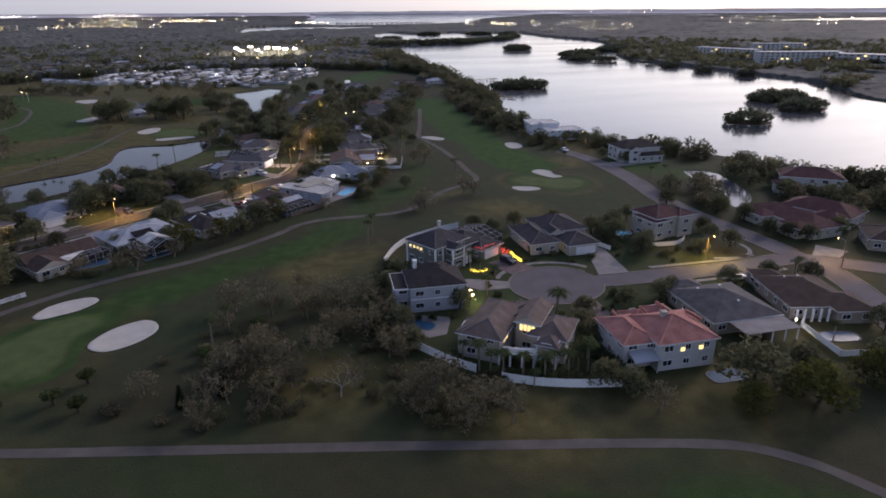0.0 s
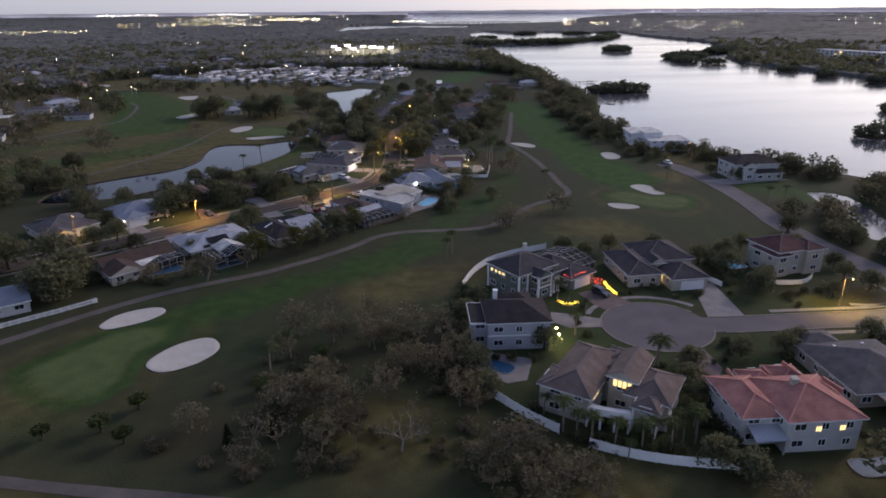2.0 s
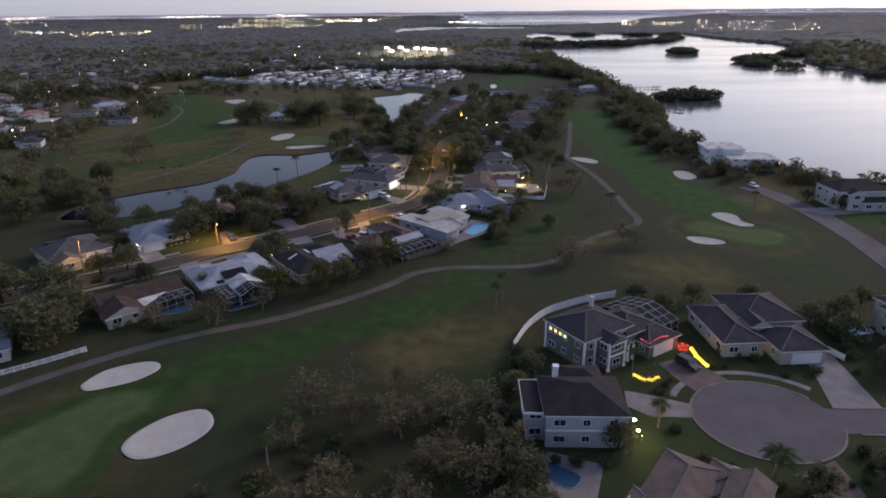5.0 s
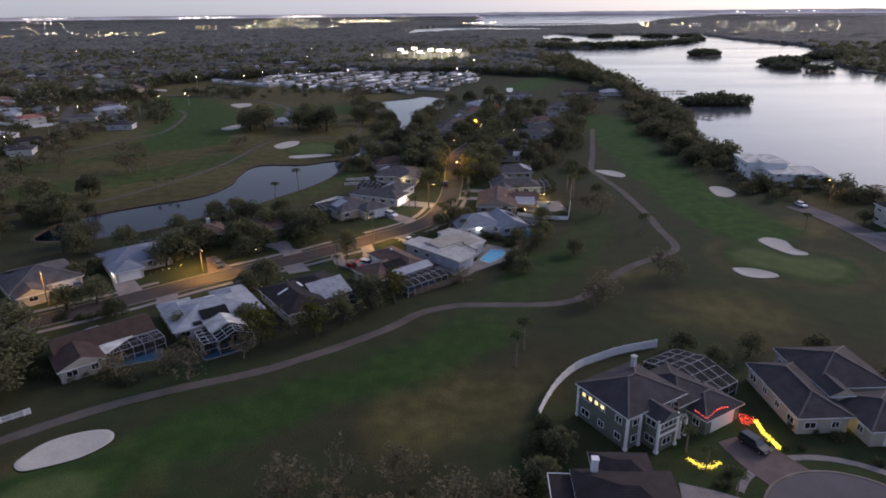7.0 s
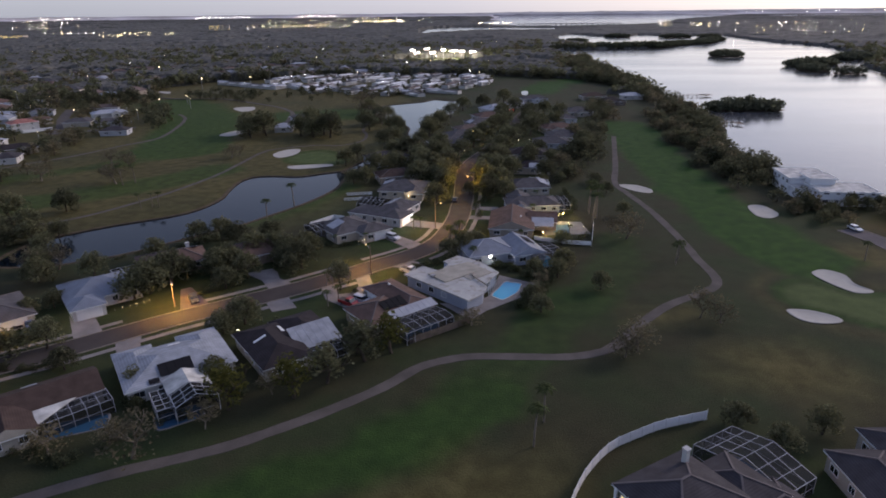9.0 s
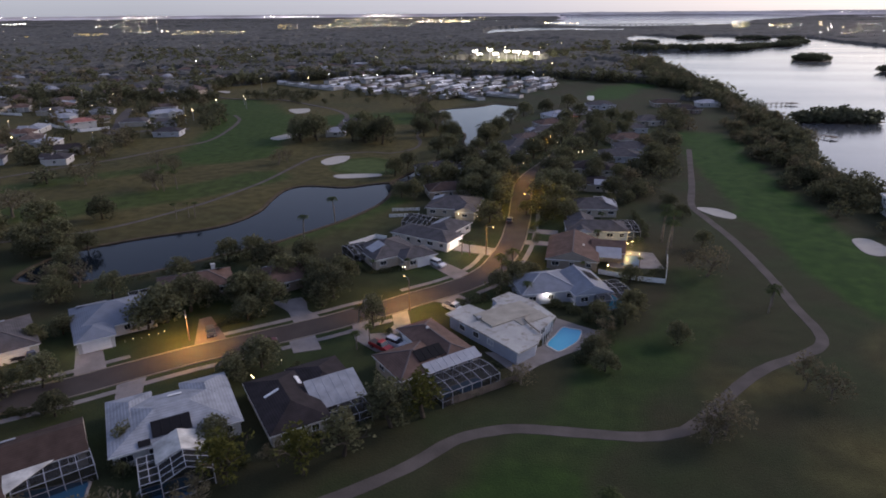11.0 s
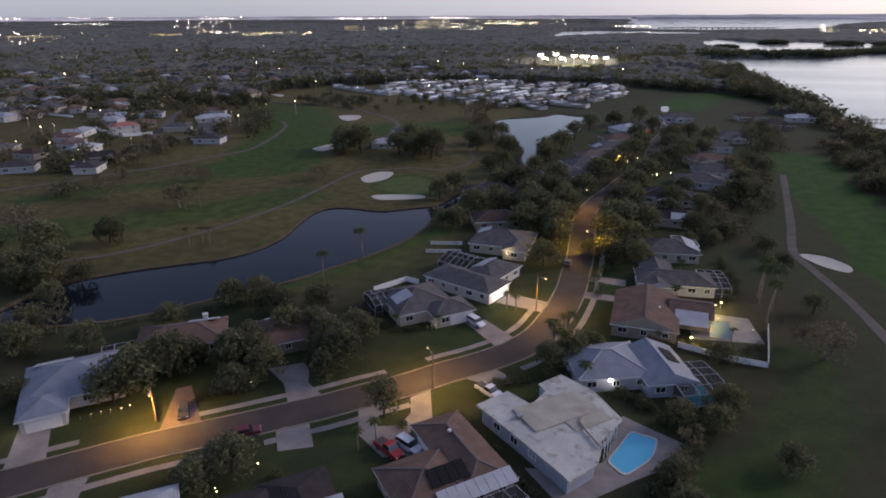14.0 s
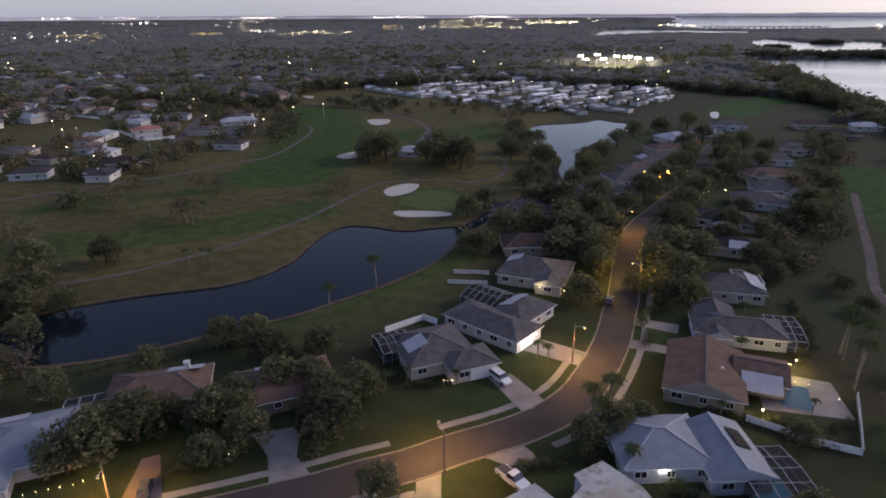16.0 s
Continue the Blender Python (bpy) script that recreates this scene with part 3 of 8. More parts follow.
def build_ground():
    gx, gy = axis(-130, 160, 1.6, -4900, 4900), axis(-40, 330, 1.6, -1500, 4900)
    X, Y = np.meshgrid(gx, gy)
    Z = -0.6 * np.clip((np.hypot(X, Y - 60) - 420) / 150, 0, 1)
    near = (np.abs(X) < 1500) & (Y < 1900)
    xn, yn = X[near], Y[near]
    zn = Z[near]
    for _, poly, _ in WATERS:
        d = signed_distance(xn, yn, poly)
        zn = np.where(d < 1.0, np.minimum(zn, -1.8 * np.clip((1.0 - d) / 3.5, 0, 1)), zn)
    lush, green, dry = np.zeros(xn.shape), np.zeros(xn.shape), np.zeros(xn.shape)
    wob = (value_noise(xn / 9, yn / 9, 3) - 0.5) * 6 + (value_noise(xn / 3, yn / 3, 4) - 0.5) * 2
    for line, half, *weight in FAIRWAYS:
        d = line_distance(xn, yn, smooth_line(line, False, 4)) + wob
        lush = np.maximum(lush, np.clip((half + 2.5 - d) / 5, 0, 1) * (weight or [1.0])[0])
    for g in GREENS:
        d = signed_distance(xn, yn, g)
        green = np.maximum(green, np.clip(0.5 - d / 1.6, 0, 1))
        lush = np.maximum(lush, np.clip(1.5 - np.abs(d - 1.5) / 1.5, 0, 0.65))
        dry = np.maximum(dry, 0.45 * np.clip(1 - np.abs(d - 6.5 + wob * 0.5) / 3.5, 0, 1))
    for b in BUNKERS:
        d = signed_distance(xn, yn, b)
        zn = np.where(d < 1.5, np.minimum(zn, -0.7 * np.clip((0.6 - d) / 2, 0, 1)), zn)
    for x, y, r in DRY:
        dry = np.maximum(dry, np.clip(1.2 - (np.hypot(xn - x, yn - y) + wob * 1.5) / r, 0, 1))
    # the older course beyond the pond is drier
    old = np.clip((yn - 195 - 0.9 * (xn + 60) * (xn > -60)) / 30, 0, 1) * np.clip((-25 - xn) / 20, 0, 1)
    dry = np.maximum(dry, old * np.clip(0.50 + 0.70 * value_noise(xn / 26, yn / 26, 12), 0, 1))
    # lawns of the plots
    plots = line_distance(xn, yn, [(-120, 110), (-78, 138), (-46, 162), (-18, 182), (-4, 205), (5, 245), (8, 290), (27, 350), (38, 405), (50, 450)])
    lush = np.maximum(lush, 0.16 * np.clip((30 - plots + wob) / 6, 0, 1))
    cul = np.hypot(xn - 50, yn - 66)
    lush = np.maximum(lush, 0.22 * np.clip((45 - cul + wob) / 6, 0, 1))
    col = np.zeros(X.shape + (4,))
    col[..., 3] = 1
    col[near, 0], col[near, 1], col[near, 2] = lush, green, dry
    Z[near] = zn
    ny, nx = X.shape
    i = np.arange(ny * nx).reshape(ny, nx)
    quads = np.stack([i[:-1, :-1], i[:-1, 1:], i[1:, 1:], i[1:, :-1]], -1).reshape(-1, 4)
    far = in_far_sector(X, Y, 20).ravel()[quads].all(1)
    me, used = grid_mesh("ground", np.stack([X, Y, Z], -1).reshape(-1, 3), quads[~far], M["turf"])
    a = me.color_attributes.new("turf", "FLOAT_COLOR", "POINT")
    a.data.foreach_set("color", col.reshape(-1, 4)[used].ravel())
    tagged(new("ground", me), "golf course turf, green fairways and dry brown rough", "", "", "structure")


def build_far_country():
    """Land and water from 1.3 km to the horizon."""
    R = 1.0 / np.linspace(1 / FAR_EDGE, 1 / 26000.0, 120)
    A = np.radians(np.linspace(-62, 64, 760))
    RR, AA = np.meshgrid(R, A, indexing="ij")
    X, Y = RR * np.sin(AA), 60 + RR * np.cos(AA)
    wet = np.zeros(X.shape, bool)
    wob = (value_noise(X / 60, Y / 60, 61) - 0.5) * 30
    for poly in FAR_WATERS:
        wet |= signed_distance(X, Y, poly) + wob * np.clip(RR / 2500, 0.3, 3) < 0
    wet |= (signed_distance(X, Y, BAY) < 0) & (RR < 1400)
    for x, y, a, b in FAR_ISLES:
        wet &= ((X - x) / a) ** 2 + ((Y - y) / b) ** 2 > 1
    i = np.arange(X.size).reshape(X.shape)
    quads = np.stack([i[:-1, :-1], i[:-1, 1:], i[1:, 1:], i[1:, :-1]], -1).reshape(-1, 4)
    water = wet.ravel()[quads].sum(1) > 2
    # land past 5.2 km takes the glowing haze colour
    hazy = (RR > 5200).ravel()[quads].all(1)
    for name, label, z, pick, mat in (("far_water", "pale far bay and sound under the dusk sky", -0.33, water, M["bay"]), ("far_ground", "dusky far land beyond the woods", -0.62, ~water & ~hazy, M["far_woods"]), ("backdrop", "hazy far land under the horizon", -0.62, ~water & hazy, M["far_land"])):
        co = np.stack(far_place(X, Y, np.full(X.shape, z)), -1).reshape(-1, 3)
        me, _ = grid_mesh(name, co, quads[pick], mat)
        tagged(new(name, me), label, "", "", "structure")


build_far_country()
build_ground()

for name, poly, mat in WATERS:
    z = -0.30
    smooth = smooth_line(poly, True, 4)
    bm = bmesh.new()
    f = bm.faces.new([bm.verts.new((p.x, p.y, z)) for p in smooth])
    bmesh.ops.triangulate(bm, faces=[f])
    bmesh.ops.recalc_face_normals(bm, faces=bm.faces)
    if sum(f.normal.z for f in bm.faces) < 0:
        bmesh.ops.reverse_faces(bm, faces=bm.faces)
    tagged(mesh_object(name, bm, M[mat]), "still water that mirrors the dusk sky", "", "", "structure")


# worn earth banks of the ponds
for poly in (POND_1, POND_2, CANAL):
    rim = smooth_line(poly, True, 4)
    ribbon("bank", rim + [rim[0]], 1.1, 0.03, M["soil"], "bare brown earth bank at the water's edge", 0.9)


def bunker(outline):
    """A sand bunker: a rolled lip and a hollow of raked sand."""
    c = sum(outline, Vector((0, 0))) / len(outline)
    bm = bmesh.new()
    rings = []
    for k, (s, z) in enumerate(((1.02, -0.02), (0.97, 0.07), (0.88, 0.0), (0.70, -0.12), (0.40, -0.20))):
        rings.append([bm.verts.new((c.x + (p.x - c.x) * s, c.y + (p.y - c.y) * s, z)) for p in outline])
    mid = bm.verts.new((c.x, c.y, -0.22))
    n = len(outline)
    for a, b in zip(rings, rings[1:]):
        for k in range(n):
            bm.faces.new((a[k], a[(k + 1) % n], b[(k + 1) % n], b[k]))
    for k in range(n):
        bm.faces.new((rings[-1][k], rings[-1][(k + 1) % n], mid))
    for f in bm.faces:
        f.smooth = True
    bmesh.ops.recalc_face_normals(bm, faces=bm.faces)
    tagged(mesh_object("sand_bunker", bm, M["sand"]), "pale raked sand bunker set in the turf", "bunker", "sand bunkers")


for b in BUNKERS:
    bunker(b)

# ---- roads, paths and drives ----
CART_PATH = [(-105, 58), (-92, 68), (-80.2, 76.9), (-69.2, 86.7), (-58, 95), (-47.6, 100.5), (-40.8, 103.3), (-33.6, 106.5), (-27.6, 110.3), (-20.0, 115.6), (-11.6, 122.6), (-5.3, 129.4), (0.8, 132.4), (5.5, 133.3), (14.9, 133.2), (22.6, 133.2),
             (28.4, 134.6), (33.0, 137.8), (43.3, 150.0), (50.2, 156.6), (58.6, 162.0), (63.7, 166.6), (65.4, 172.5), (65.3, 183.4), (65.8, 193.9), (65.9, 207.7), (65.3, 228.3), (63.2, 247.2), (62.2, 262), (69.2, 290.8), (84.0, 357.0)]
ribbon("cart_path", smooth_line(CART_PATH), 2.4, 0.04, M["path"], "pale worn cart path across the golf course")
ribbon("cart_path", smooth_line([(-90, 42), (-53.2, 32.1), (-36.7, 28.1), (-16.1, 23.2), (4.7, 18.3), (21.3, 14.1), (38.1, 10.0), (50.4, 6.5), (56.4, 4.0), (61.6, -0.3), (65.0, -4.9), (70, -14)]), 2.2, 0.04, M["path"], "pale worn cart path beside the trees")
ribbon("cart_path", smooth_line([(-150, 203), (-132, 213), (-122, 221), (-114, 233), (-105, 251), (-97, 277), (-94, 298), (-91, 321), (-85, 330), (-68, 338), (-56, 337), (-47, 349), (-47, 366), (-51, 382), (-52, 410)]), 1.7, 0.04, M["path"], "narrow cart path round a green")
ribbon("cart_path", smooth_line([(-240, 240), (-214, 268), (-203, 282), (-192, 298), (-179, 315), (-168, 339), (-158, 360), (-163, 398), (-171, 427), (-182, 444)]), 2.2, 0.04, M["path"], "narrow cart path beside a fairway")
ribbon("cart_path", smooth_line([(-270, 552), (-256, 545), (-217, 525), (-180, 522), (-144, 493), (-122, 472), (-108, 449), (-104, 429), (-101, 405)]), 3.0, 0.04, M["path"], "pale cart path towards the clubhouse")

STREET = smooth_line([(-148, 89.4), (-116, 109.4), (-90.1, 125.9), (-75.7, 136.0), (-68.3, 142.0), (-59.2, 149.2), (-52.2, 153.9), (-47.5, 157.2), (-42.0, 161.1), (-36.6, 164.9), (-31.0, 169.5), (-25.5, 173.6), (-19.9, 178.9), (-13.8, 184.0), (-9.8, 187.8), (-6.2, 192.2), (-2.8, 198.6), (-0.6, 206.0), (1.2, 214.3), (2.5, 223.1), (3.2, 232.4), (4.1, 243),
                      (4.6, 262), (5.6, 283.7), (9.6, 302.1), (15.7, 319.7), (21.4, 338.0), (27.2, 351.5), (34.0, 377), (38, 405), (46, 440), (58, 459)])
CUL_ROAD = smooth_line([(52, 67.5), (66, 66), (80, 65.4), (92, 65), (104, 64.6), (114, 66), (124, 66)])
BIG_ROAD = smooth_line([(118, 207), (122, 193), (123.5, 171), (122, 148), (118.5, 127), (118, 108), (119, 98), (121, 82), (122, 68), (122.4, 56), (119, 43), (112, 28), (104, 8)])
BRANCH = smooth_line([(122.4, 65.4), (128.1, 61.1), (133.2, 56.8), (150, 44), (180, 30)])


ROADS = [(STREET, 6.8), (CUL_ROAD, 6.6), (BIG_ROAD, 7.2), (BRANCH, 7.0)]


def road(name, line, width, mat, label, z=0.05):
    ribbon(name, line, width, z, M[mat], label)
    for side in (-1, 1):
        run = []
        for p in offset_line(line, side * (width / 2 + 0.15)) + [None]:
            crossing = p is None or any(o is not line and line_distance(np.array([p.x]), np.array([p.y]), o)[0] < w / 2 + 0.3 for o, w in ROADS)
            if not crossing and math.hypot(p.x - 53, p.y - 67.2) > 11.2:
                run.append(p)
            else:
                if len(run) > 1:
                    ribbon("kerb", run, 0.34, 0.13, M["kerb"], "pale concrete kerb", 0.25)
                run = []


road("street", STREET, 6.8, "road", "worn residential asphalt street under orange lamps", 0.085)
road("street", CUL_ROAD, 6.6, "asphalt", "smooth grey asphalt lane into the turning circle", 0.054)
road("street", BIG_ROAD, 7.2, "asphalt", "grey asphalt road past the lakeside houses", 0.060)
road("street", BRANCH, 7.0, "asphalt", "grey asphalt side road", 0.056)
disc = [Vector((53 + 11.3 * math.cos(a), 67.2 + 10.6 * math.sin(a))) for a in np.linspace(0, math.tau, 48, endpoint=False)]
slab("turning_circle", disc, 0.062, M["asphalt"], "round asphalt turning circle of the cul-de-sac", 0.2)
ring = [Vector((53 + 11.5 * math.cos(a), 67.2 + 10.8 * math.sin(a))) for a in np.linspace(radians(28), radians(342), 60)]
ribbon("kerb", ring, 0.34, 0.13, M["kerb"], "pale concrete kerb of the turning circle", 0.25)
for side, a, b in ((5.9, 8, 26), (5.9, 34, 66), (5.9, 72, 108), (-5.9, 6, 38), (-5.9, 44, 66), (-5.9, 84, 130)):
    ribbon("pavement", offset_line(STREET, side)[a:b], 1.3, 0.06, M["concrete"], "narrow pale concrete pavement beside the street")
for side in (5.2, -5.2):
    ribbon("pavement", offset_line(CUL_ROAD, side)[12:30], 1.2, 0.06, M["concrete"], "narrow pale concrete pavement beside the lane")
ring = [Vector((53 + 14.6 * math.cos(a), 67.2 + 13.8 * math.sin(a))) for a in np.linspace(radians(35), radians(150), 30)]
ribbon("pavement", ring, 1.2, 0.06, M["concrete"], "curved concrete pavement round the turning circle")

ribbon("pavement", smooth_line([(100, 71.6), (106, 70.4), (110.5, 71.4), (113.4, 74.6), (113.8, 79), (112, 84)]), 1.1, 0.06, M["concrete"], "curved pale pavement round a street corner")

DRIVES = [
    ("concrete", [(-19.6, 200.4), (-15.3, 202.2), (-7.2, 194.3), (-11.8, 191.4)]),
    ("concrete", [(-14.4, 211.4), (-11.9, 216.9), (-0.6, 213.3), (-3.3, 208.4)]),
    ("concrete", [(-83.7, 150.2), (-78.8, 151.2), (-70.8, 141.1), (-75.6, 138.2)]),
    ("pavers", [(-64.7, 164.1), (-62.7, 165.6), (-53.3, 154.5), (-59.1, 150.4)]),
    ("concrete", [(-52.1, 173.9), (-46.1, 177.2), (-44.1, 174.7), (-42.6, 170.9), (-36.5, 166.1), (-41.9, 161.8), (-45.1, 167.1), (-46.8, 169.7)]),
    ("concrete", [(-68.4, 140.3), (-64.1, 143.3), (-62.3, 138.6), (-59.7, 133.4), (-63.9, 132.3)]),
    ("concrete", [(-43.3, 159.2), (-38.9, 162.3), (-34.4, 154.4), (-39.3, 152.2)]),
    ("concrete", [(-31.6, 166.8), (-28.6, 169.6), (-26.4, 161.4), (-23.0, 162.3), (-22.1, 166.0), (-24.0, 172.6), (-20.8, 174.4), (-18.3, 165.5), (-19.1, 159.8), (-17.7, 155.8), (-23.4, 154.4), (-28.7, 158.7)]),
]
DRIVES += [
    ("concrete", [(5.6, 218.0), (6.2, 221.6), (16.0, 220.3), (15.9, 217.4)]),
    ("concrete", [(7.0, 231.8), (15.7, 230.9), (15.2, 226.7), (6.5, 228.4)]),
    ("concrete", [(70.2, 86.0), (75.7, 86.7), (73.6, 69.0), (65.5, 69.5)]),
    ("pavers", [(41.6, 84.6), (47.6, 86.8), (52.2, 78.2), (45.0, 75.2), (43.0, 79.3)]),
    ("pavers", [(50.3, 54.1), (58.0, 56.9), (57.9, 49.7), (55.3, 46.4)]),
    ("concrete", [(32.6, 76.0), (37.3, 74.2), (42.6, 71.5), (41.6, 67.9), (34.8, 68.5), (31.7, 71.4)]),
    ("concrete", [(-12.3, 184.2), (-8.4, 181.3), (-6.7, 178.6), (-9.8, 176.9), (-17.6, 178.8)]),
    ("concrete", [(120.5, 178.6), (136.0, 180.1), (154.5, 175.0), (126.9, 171.1)]),
    ("concrete", [(126.8, 66.7), (133.6, 72.7), (138.0, 66.3), (131.5, 62.7)]),
]
for mat, quad in DRIVES:
    slab("driveway", quad, 0.075, M[mat], "pale concrete driveway" if mat == "concrete" else "brown block-paved driveway", 0.2)

# ---- houses ----
WINDOW_CACHE = {}


def window_meshes(w, h, lit):
    key = (round(w, 2), round(h, 2), lit)
    if key not in WINDOW_CACHE:
        bm = bmesh.new()
        t = 0.09
        xs = [-w / 2, -w / 2 + t, -t / 3, t / 3, w / 2 - t, w / 2]
        zs = [0, t, h - t, h]
        g = [[bm.verts.new((x, -0.05, z)) for z in zs] for x in xs]
        for i in range(5):
            for j in range(3):
                if not (j == 1 and i in (1, 3)):
                    bm.faces.new((g[i][j], g[i + 1][j], g[i + 1][j + 1], g[i][j + 1]))
        r = bmesh.ops.extrude_face_region(bm, geom=list(bm.faces))
        for v in r["geom"]:
            if isinstance(v, bmesh.types.BMVert):
                v.co.y = 0.05
        bmesh.ops.recalc_face_normals(bm, faces=bm.faces)
        f = bpy.data.meshes.new("window_frame")
        bm.to_mesh(f)
        bm.free()
        f.materials.append(M["trim"])
        bm = bmesh.new()
        box(bm, 0, 0.02, t, w - 2 * t, 0.03, h - 2 * t)
        p = bpy.data.meshes.new("pane")
        bm.to_mesh(p)
        bm.free()
        p.materials.append(M["lit_window"] if lit else M["glass"])
        WINDOW_CACHE[key] = (f, p)
    return WINDOW_CACHE[key]


def add_window(house, m, w=1.3, h=1.25, lit=False):
    """A window in a wall: m puts its sill's middle on the wall, its -y side outwards."""
    f, p = window_meshes(w, h, lit)
    fr = new("window", f)
    fr.parent = house
    fr.matrix_local = m
    pn = new("pane", p)
    pn.parent = fr
    return fr


def roof_shape(L, D, over, kind, pitch):
    """Corners and faces of a roof whose eaves lie at z = 0: eave corners first, then the ridge."""
    a, b = L / 2 + over, D / 2 + over
    if kind == "hip":
        if a >= b:
            h = b * pitch
            ridge = [(-(a - b) - 0.01, 0, h), (a - b + 0.01, 0, h)]
        else:
            h = a * pitch
            ridge = [(0, -(b - a) - 0.01, h), (0, b - a + 0.01, h)]
    elif kind == "gable":
        h = b * pitch
        ridge = [(-a, 0, h), (a, 0, h)]
    else:
        h = a * pitch
        ridge = [(0, -b, h), (0, b, h)]
    eave = [(-a, -b, 0), (a, -b, 0), (a, b, 0), (-a, b, 0)]
    along_x = kind == "gable" or (kind == "hip" and a >= b)
    faces = [(0, 1, 5, 4), (1, 2, 5), (2, 3, 4, 5), (3, 0, 4)] if along_x else [(0, 1, 4), (1, 2, 5, 4), (2, 3, 5), (3, 0, 4, 5)]
    return eave + ridge, faces, h, along_x


def add_roof(house, blk, mat, cap, fascia, over=0.5, wall="cream_wall"):
    dx, dy, L, D, eave, kind, pitch = blk
    if kind == "flat":
        bm = bmesh.new()
        box(bm, dx, dy, eave, L + 2 * over, D + 2 * over, 0.28, 0, 0.03)
        part("roof", bm, M[mat], house)
        bm = bmesh.new()
        for s in (-1, 1):
            box(bm, dx, dy + s * (D / 2 + over + 0.04), eave - 0.05, L + 2 * over + 0.16, 0.08, 0.42)
            box(bm, dx + s * (L / 2 + over + 0.04), dy, eave - 0.05, 0.08, D + 2 * over, 0.42)
        part("parapet", bm, M[fascia], house)
        return
    verts, faces, h, along_x = roof_shape(L, D, over, kind, pitch)
    bm = bmesh.new()
    vs = [bm.verts.new((x + dx, y + dy, z + eave)) for x, y, z in verts]
    lows = [bm.verts.new((x + dx, y + dy, eave - 0.2)) for x, y, z in verts[:4]]
    for f in faces:
        fc = bm.faces.new([vs[k] for k in f])
        if len(f) == 3 and kind != "hip":
            fc.material_index = 2
    for k in range(4):
        fc = bm.faces.new((lows[k], lows[(k + 1) % 4], vs[(k + 1) % 4], vs[k]))
        fc.material_index = 1
    fc = bm.faces.new(lows[::-1])
    fc.material_index = 1
    bmesh.ops.recalc_face_normals(bm, faces=bm.faces)
    part("roof", bm, [M[mat], M[fascia], M[wall]], house)
    if cap:
        bm = bmesh.new()
        up = Vector((0, 0, 0.03))
        P = [Vector((x + dx, y + dy, z + eave)) + up for x, y, z in verts]
        beam(bm, P[4], P[5], 0.30, 0.10)
        if kind == "hip":
            ends = ((4, 0), (4, 3), (5, 1), (5, 2)) if along_x else ((4, 0), (4, 1), (5, 2), (5, 3))
            for i, k in ends:
                beam(bm, P[i], P[k], 0.26, 0.10)
        part("ridge_cap", bm, M[cap], house)


def inside_block(x, y, blk, grow=0.0):
    dx, dy, L, D = blk[:4]
    return abs(x - dx) < L / 2 + grow and abs(y - dy) < D / 2 + grow


def house(label, x, y, angle, blocks, wall, roof, cap="cap", fascia="trim", lit=(), garage=None, over=0.5, name="house", group="", every=3.4, base=0.0, windows=True):
    """A house of one or more blocks (dx, dy, length, depth, eave height, roof kind, pitch). lit: which windows shine, counted in
    order of building. garage: (block, side, offset, width)."""
    h = thing(name, x, y, base, angle, label, "house", group)
    for blk in blocks:
        dx, dy, L, D, eave, kind, pitch = blk
        bm = bmesh.new()
        box(bm, dx, dy, -0.3, L, D, eave + 0.12)
        part("wall", bm, M[wall], h)
        add_roof(h, blk, roof, cap, fascia, over, wall=wall)
    count = 0
    gar = None
    if garage:
        bi, side, off, gw = garage
        gar = (bi, side)
        dx, dy, L, D, eave, kind, pitch = blocks[bi]
        m = wall_point(blocks[bi], side, off, 0.02, 0.0)
        bm = bmesh.new()
        for k in range(4):
            box(bm, 0, 0.0, k * 0.54, gw, 0.10, 0.52)
        for s in (-1, 1):
            box(bm, s * (gw / 2 + 0.07), -0.01, 0, 0.14, 0.14, 2.2)
        box(bm, 0, -0.01, 2.17, gw + 0.28, 0.14, 0.14)
        g = part("garage_door", bm, M["trim"], h)
        g.matrix_local = m
    if windows:
        for bi, blk in enumerate(blocks):
            dx, dy, L, D, eave, kind, pitch = blk
            for side in range(4):
                run = L if side in (0, 2) else D
                n = max(1, int(run / every))
                for storey in range(2 if eave > 4.5 else 1):
                    for k in range(n):
                        off = (k + 0.5) * run / n - run / 2
                        m = wall_point(blk, side, off, 0.03, 0.95 + storey * 2.9)
                        p = m.translation
                        if any(inside_block(p.x, p.y, o, 0.3) for j, o in enumerate(blocks) if j != bi):
                            continue
                        if garage and gar == (bi, side) and abs(off - garage[2]) < garage[3] / 2 + 1 and storey == 0:
                            continue
                        add_window(h, m, 1.3 if (k + side) % 3 else 1.9, 1.25, count in lit)
                        count += 1
    return h


def wall_point(blk, side, off, out, z):
    """A place on a block's wall: sides 0 to 3 are -y, +x, +y, -x; the local -y axis points outwards."""
    dx, dy, L, D = blk[:4]
    if side == 0:
        return pose(dx + off, dy - D / 2 - out, z, 0, 0, 0)
    if side == 1:
        return pose(dx + L / 2 + out, dy + off, z, 0, 0, 90)
    if side == 2:
        return pose(dx - off, dy + D / 2 + out, z, 0, 0, 180)
    return pose(dx - L / 2 - out, dy - off, z, 0, 0, -90)


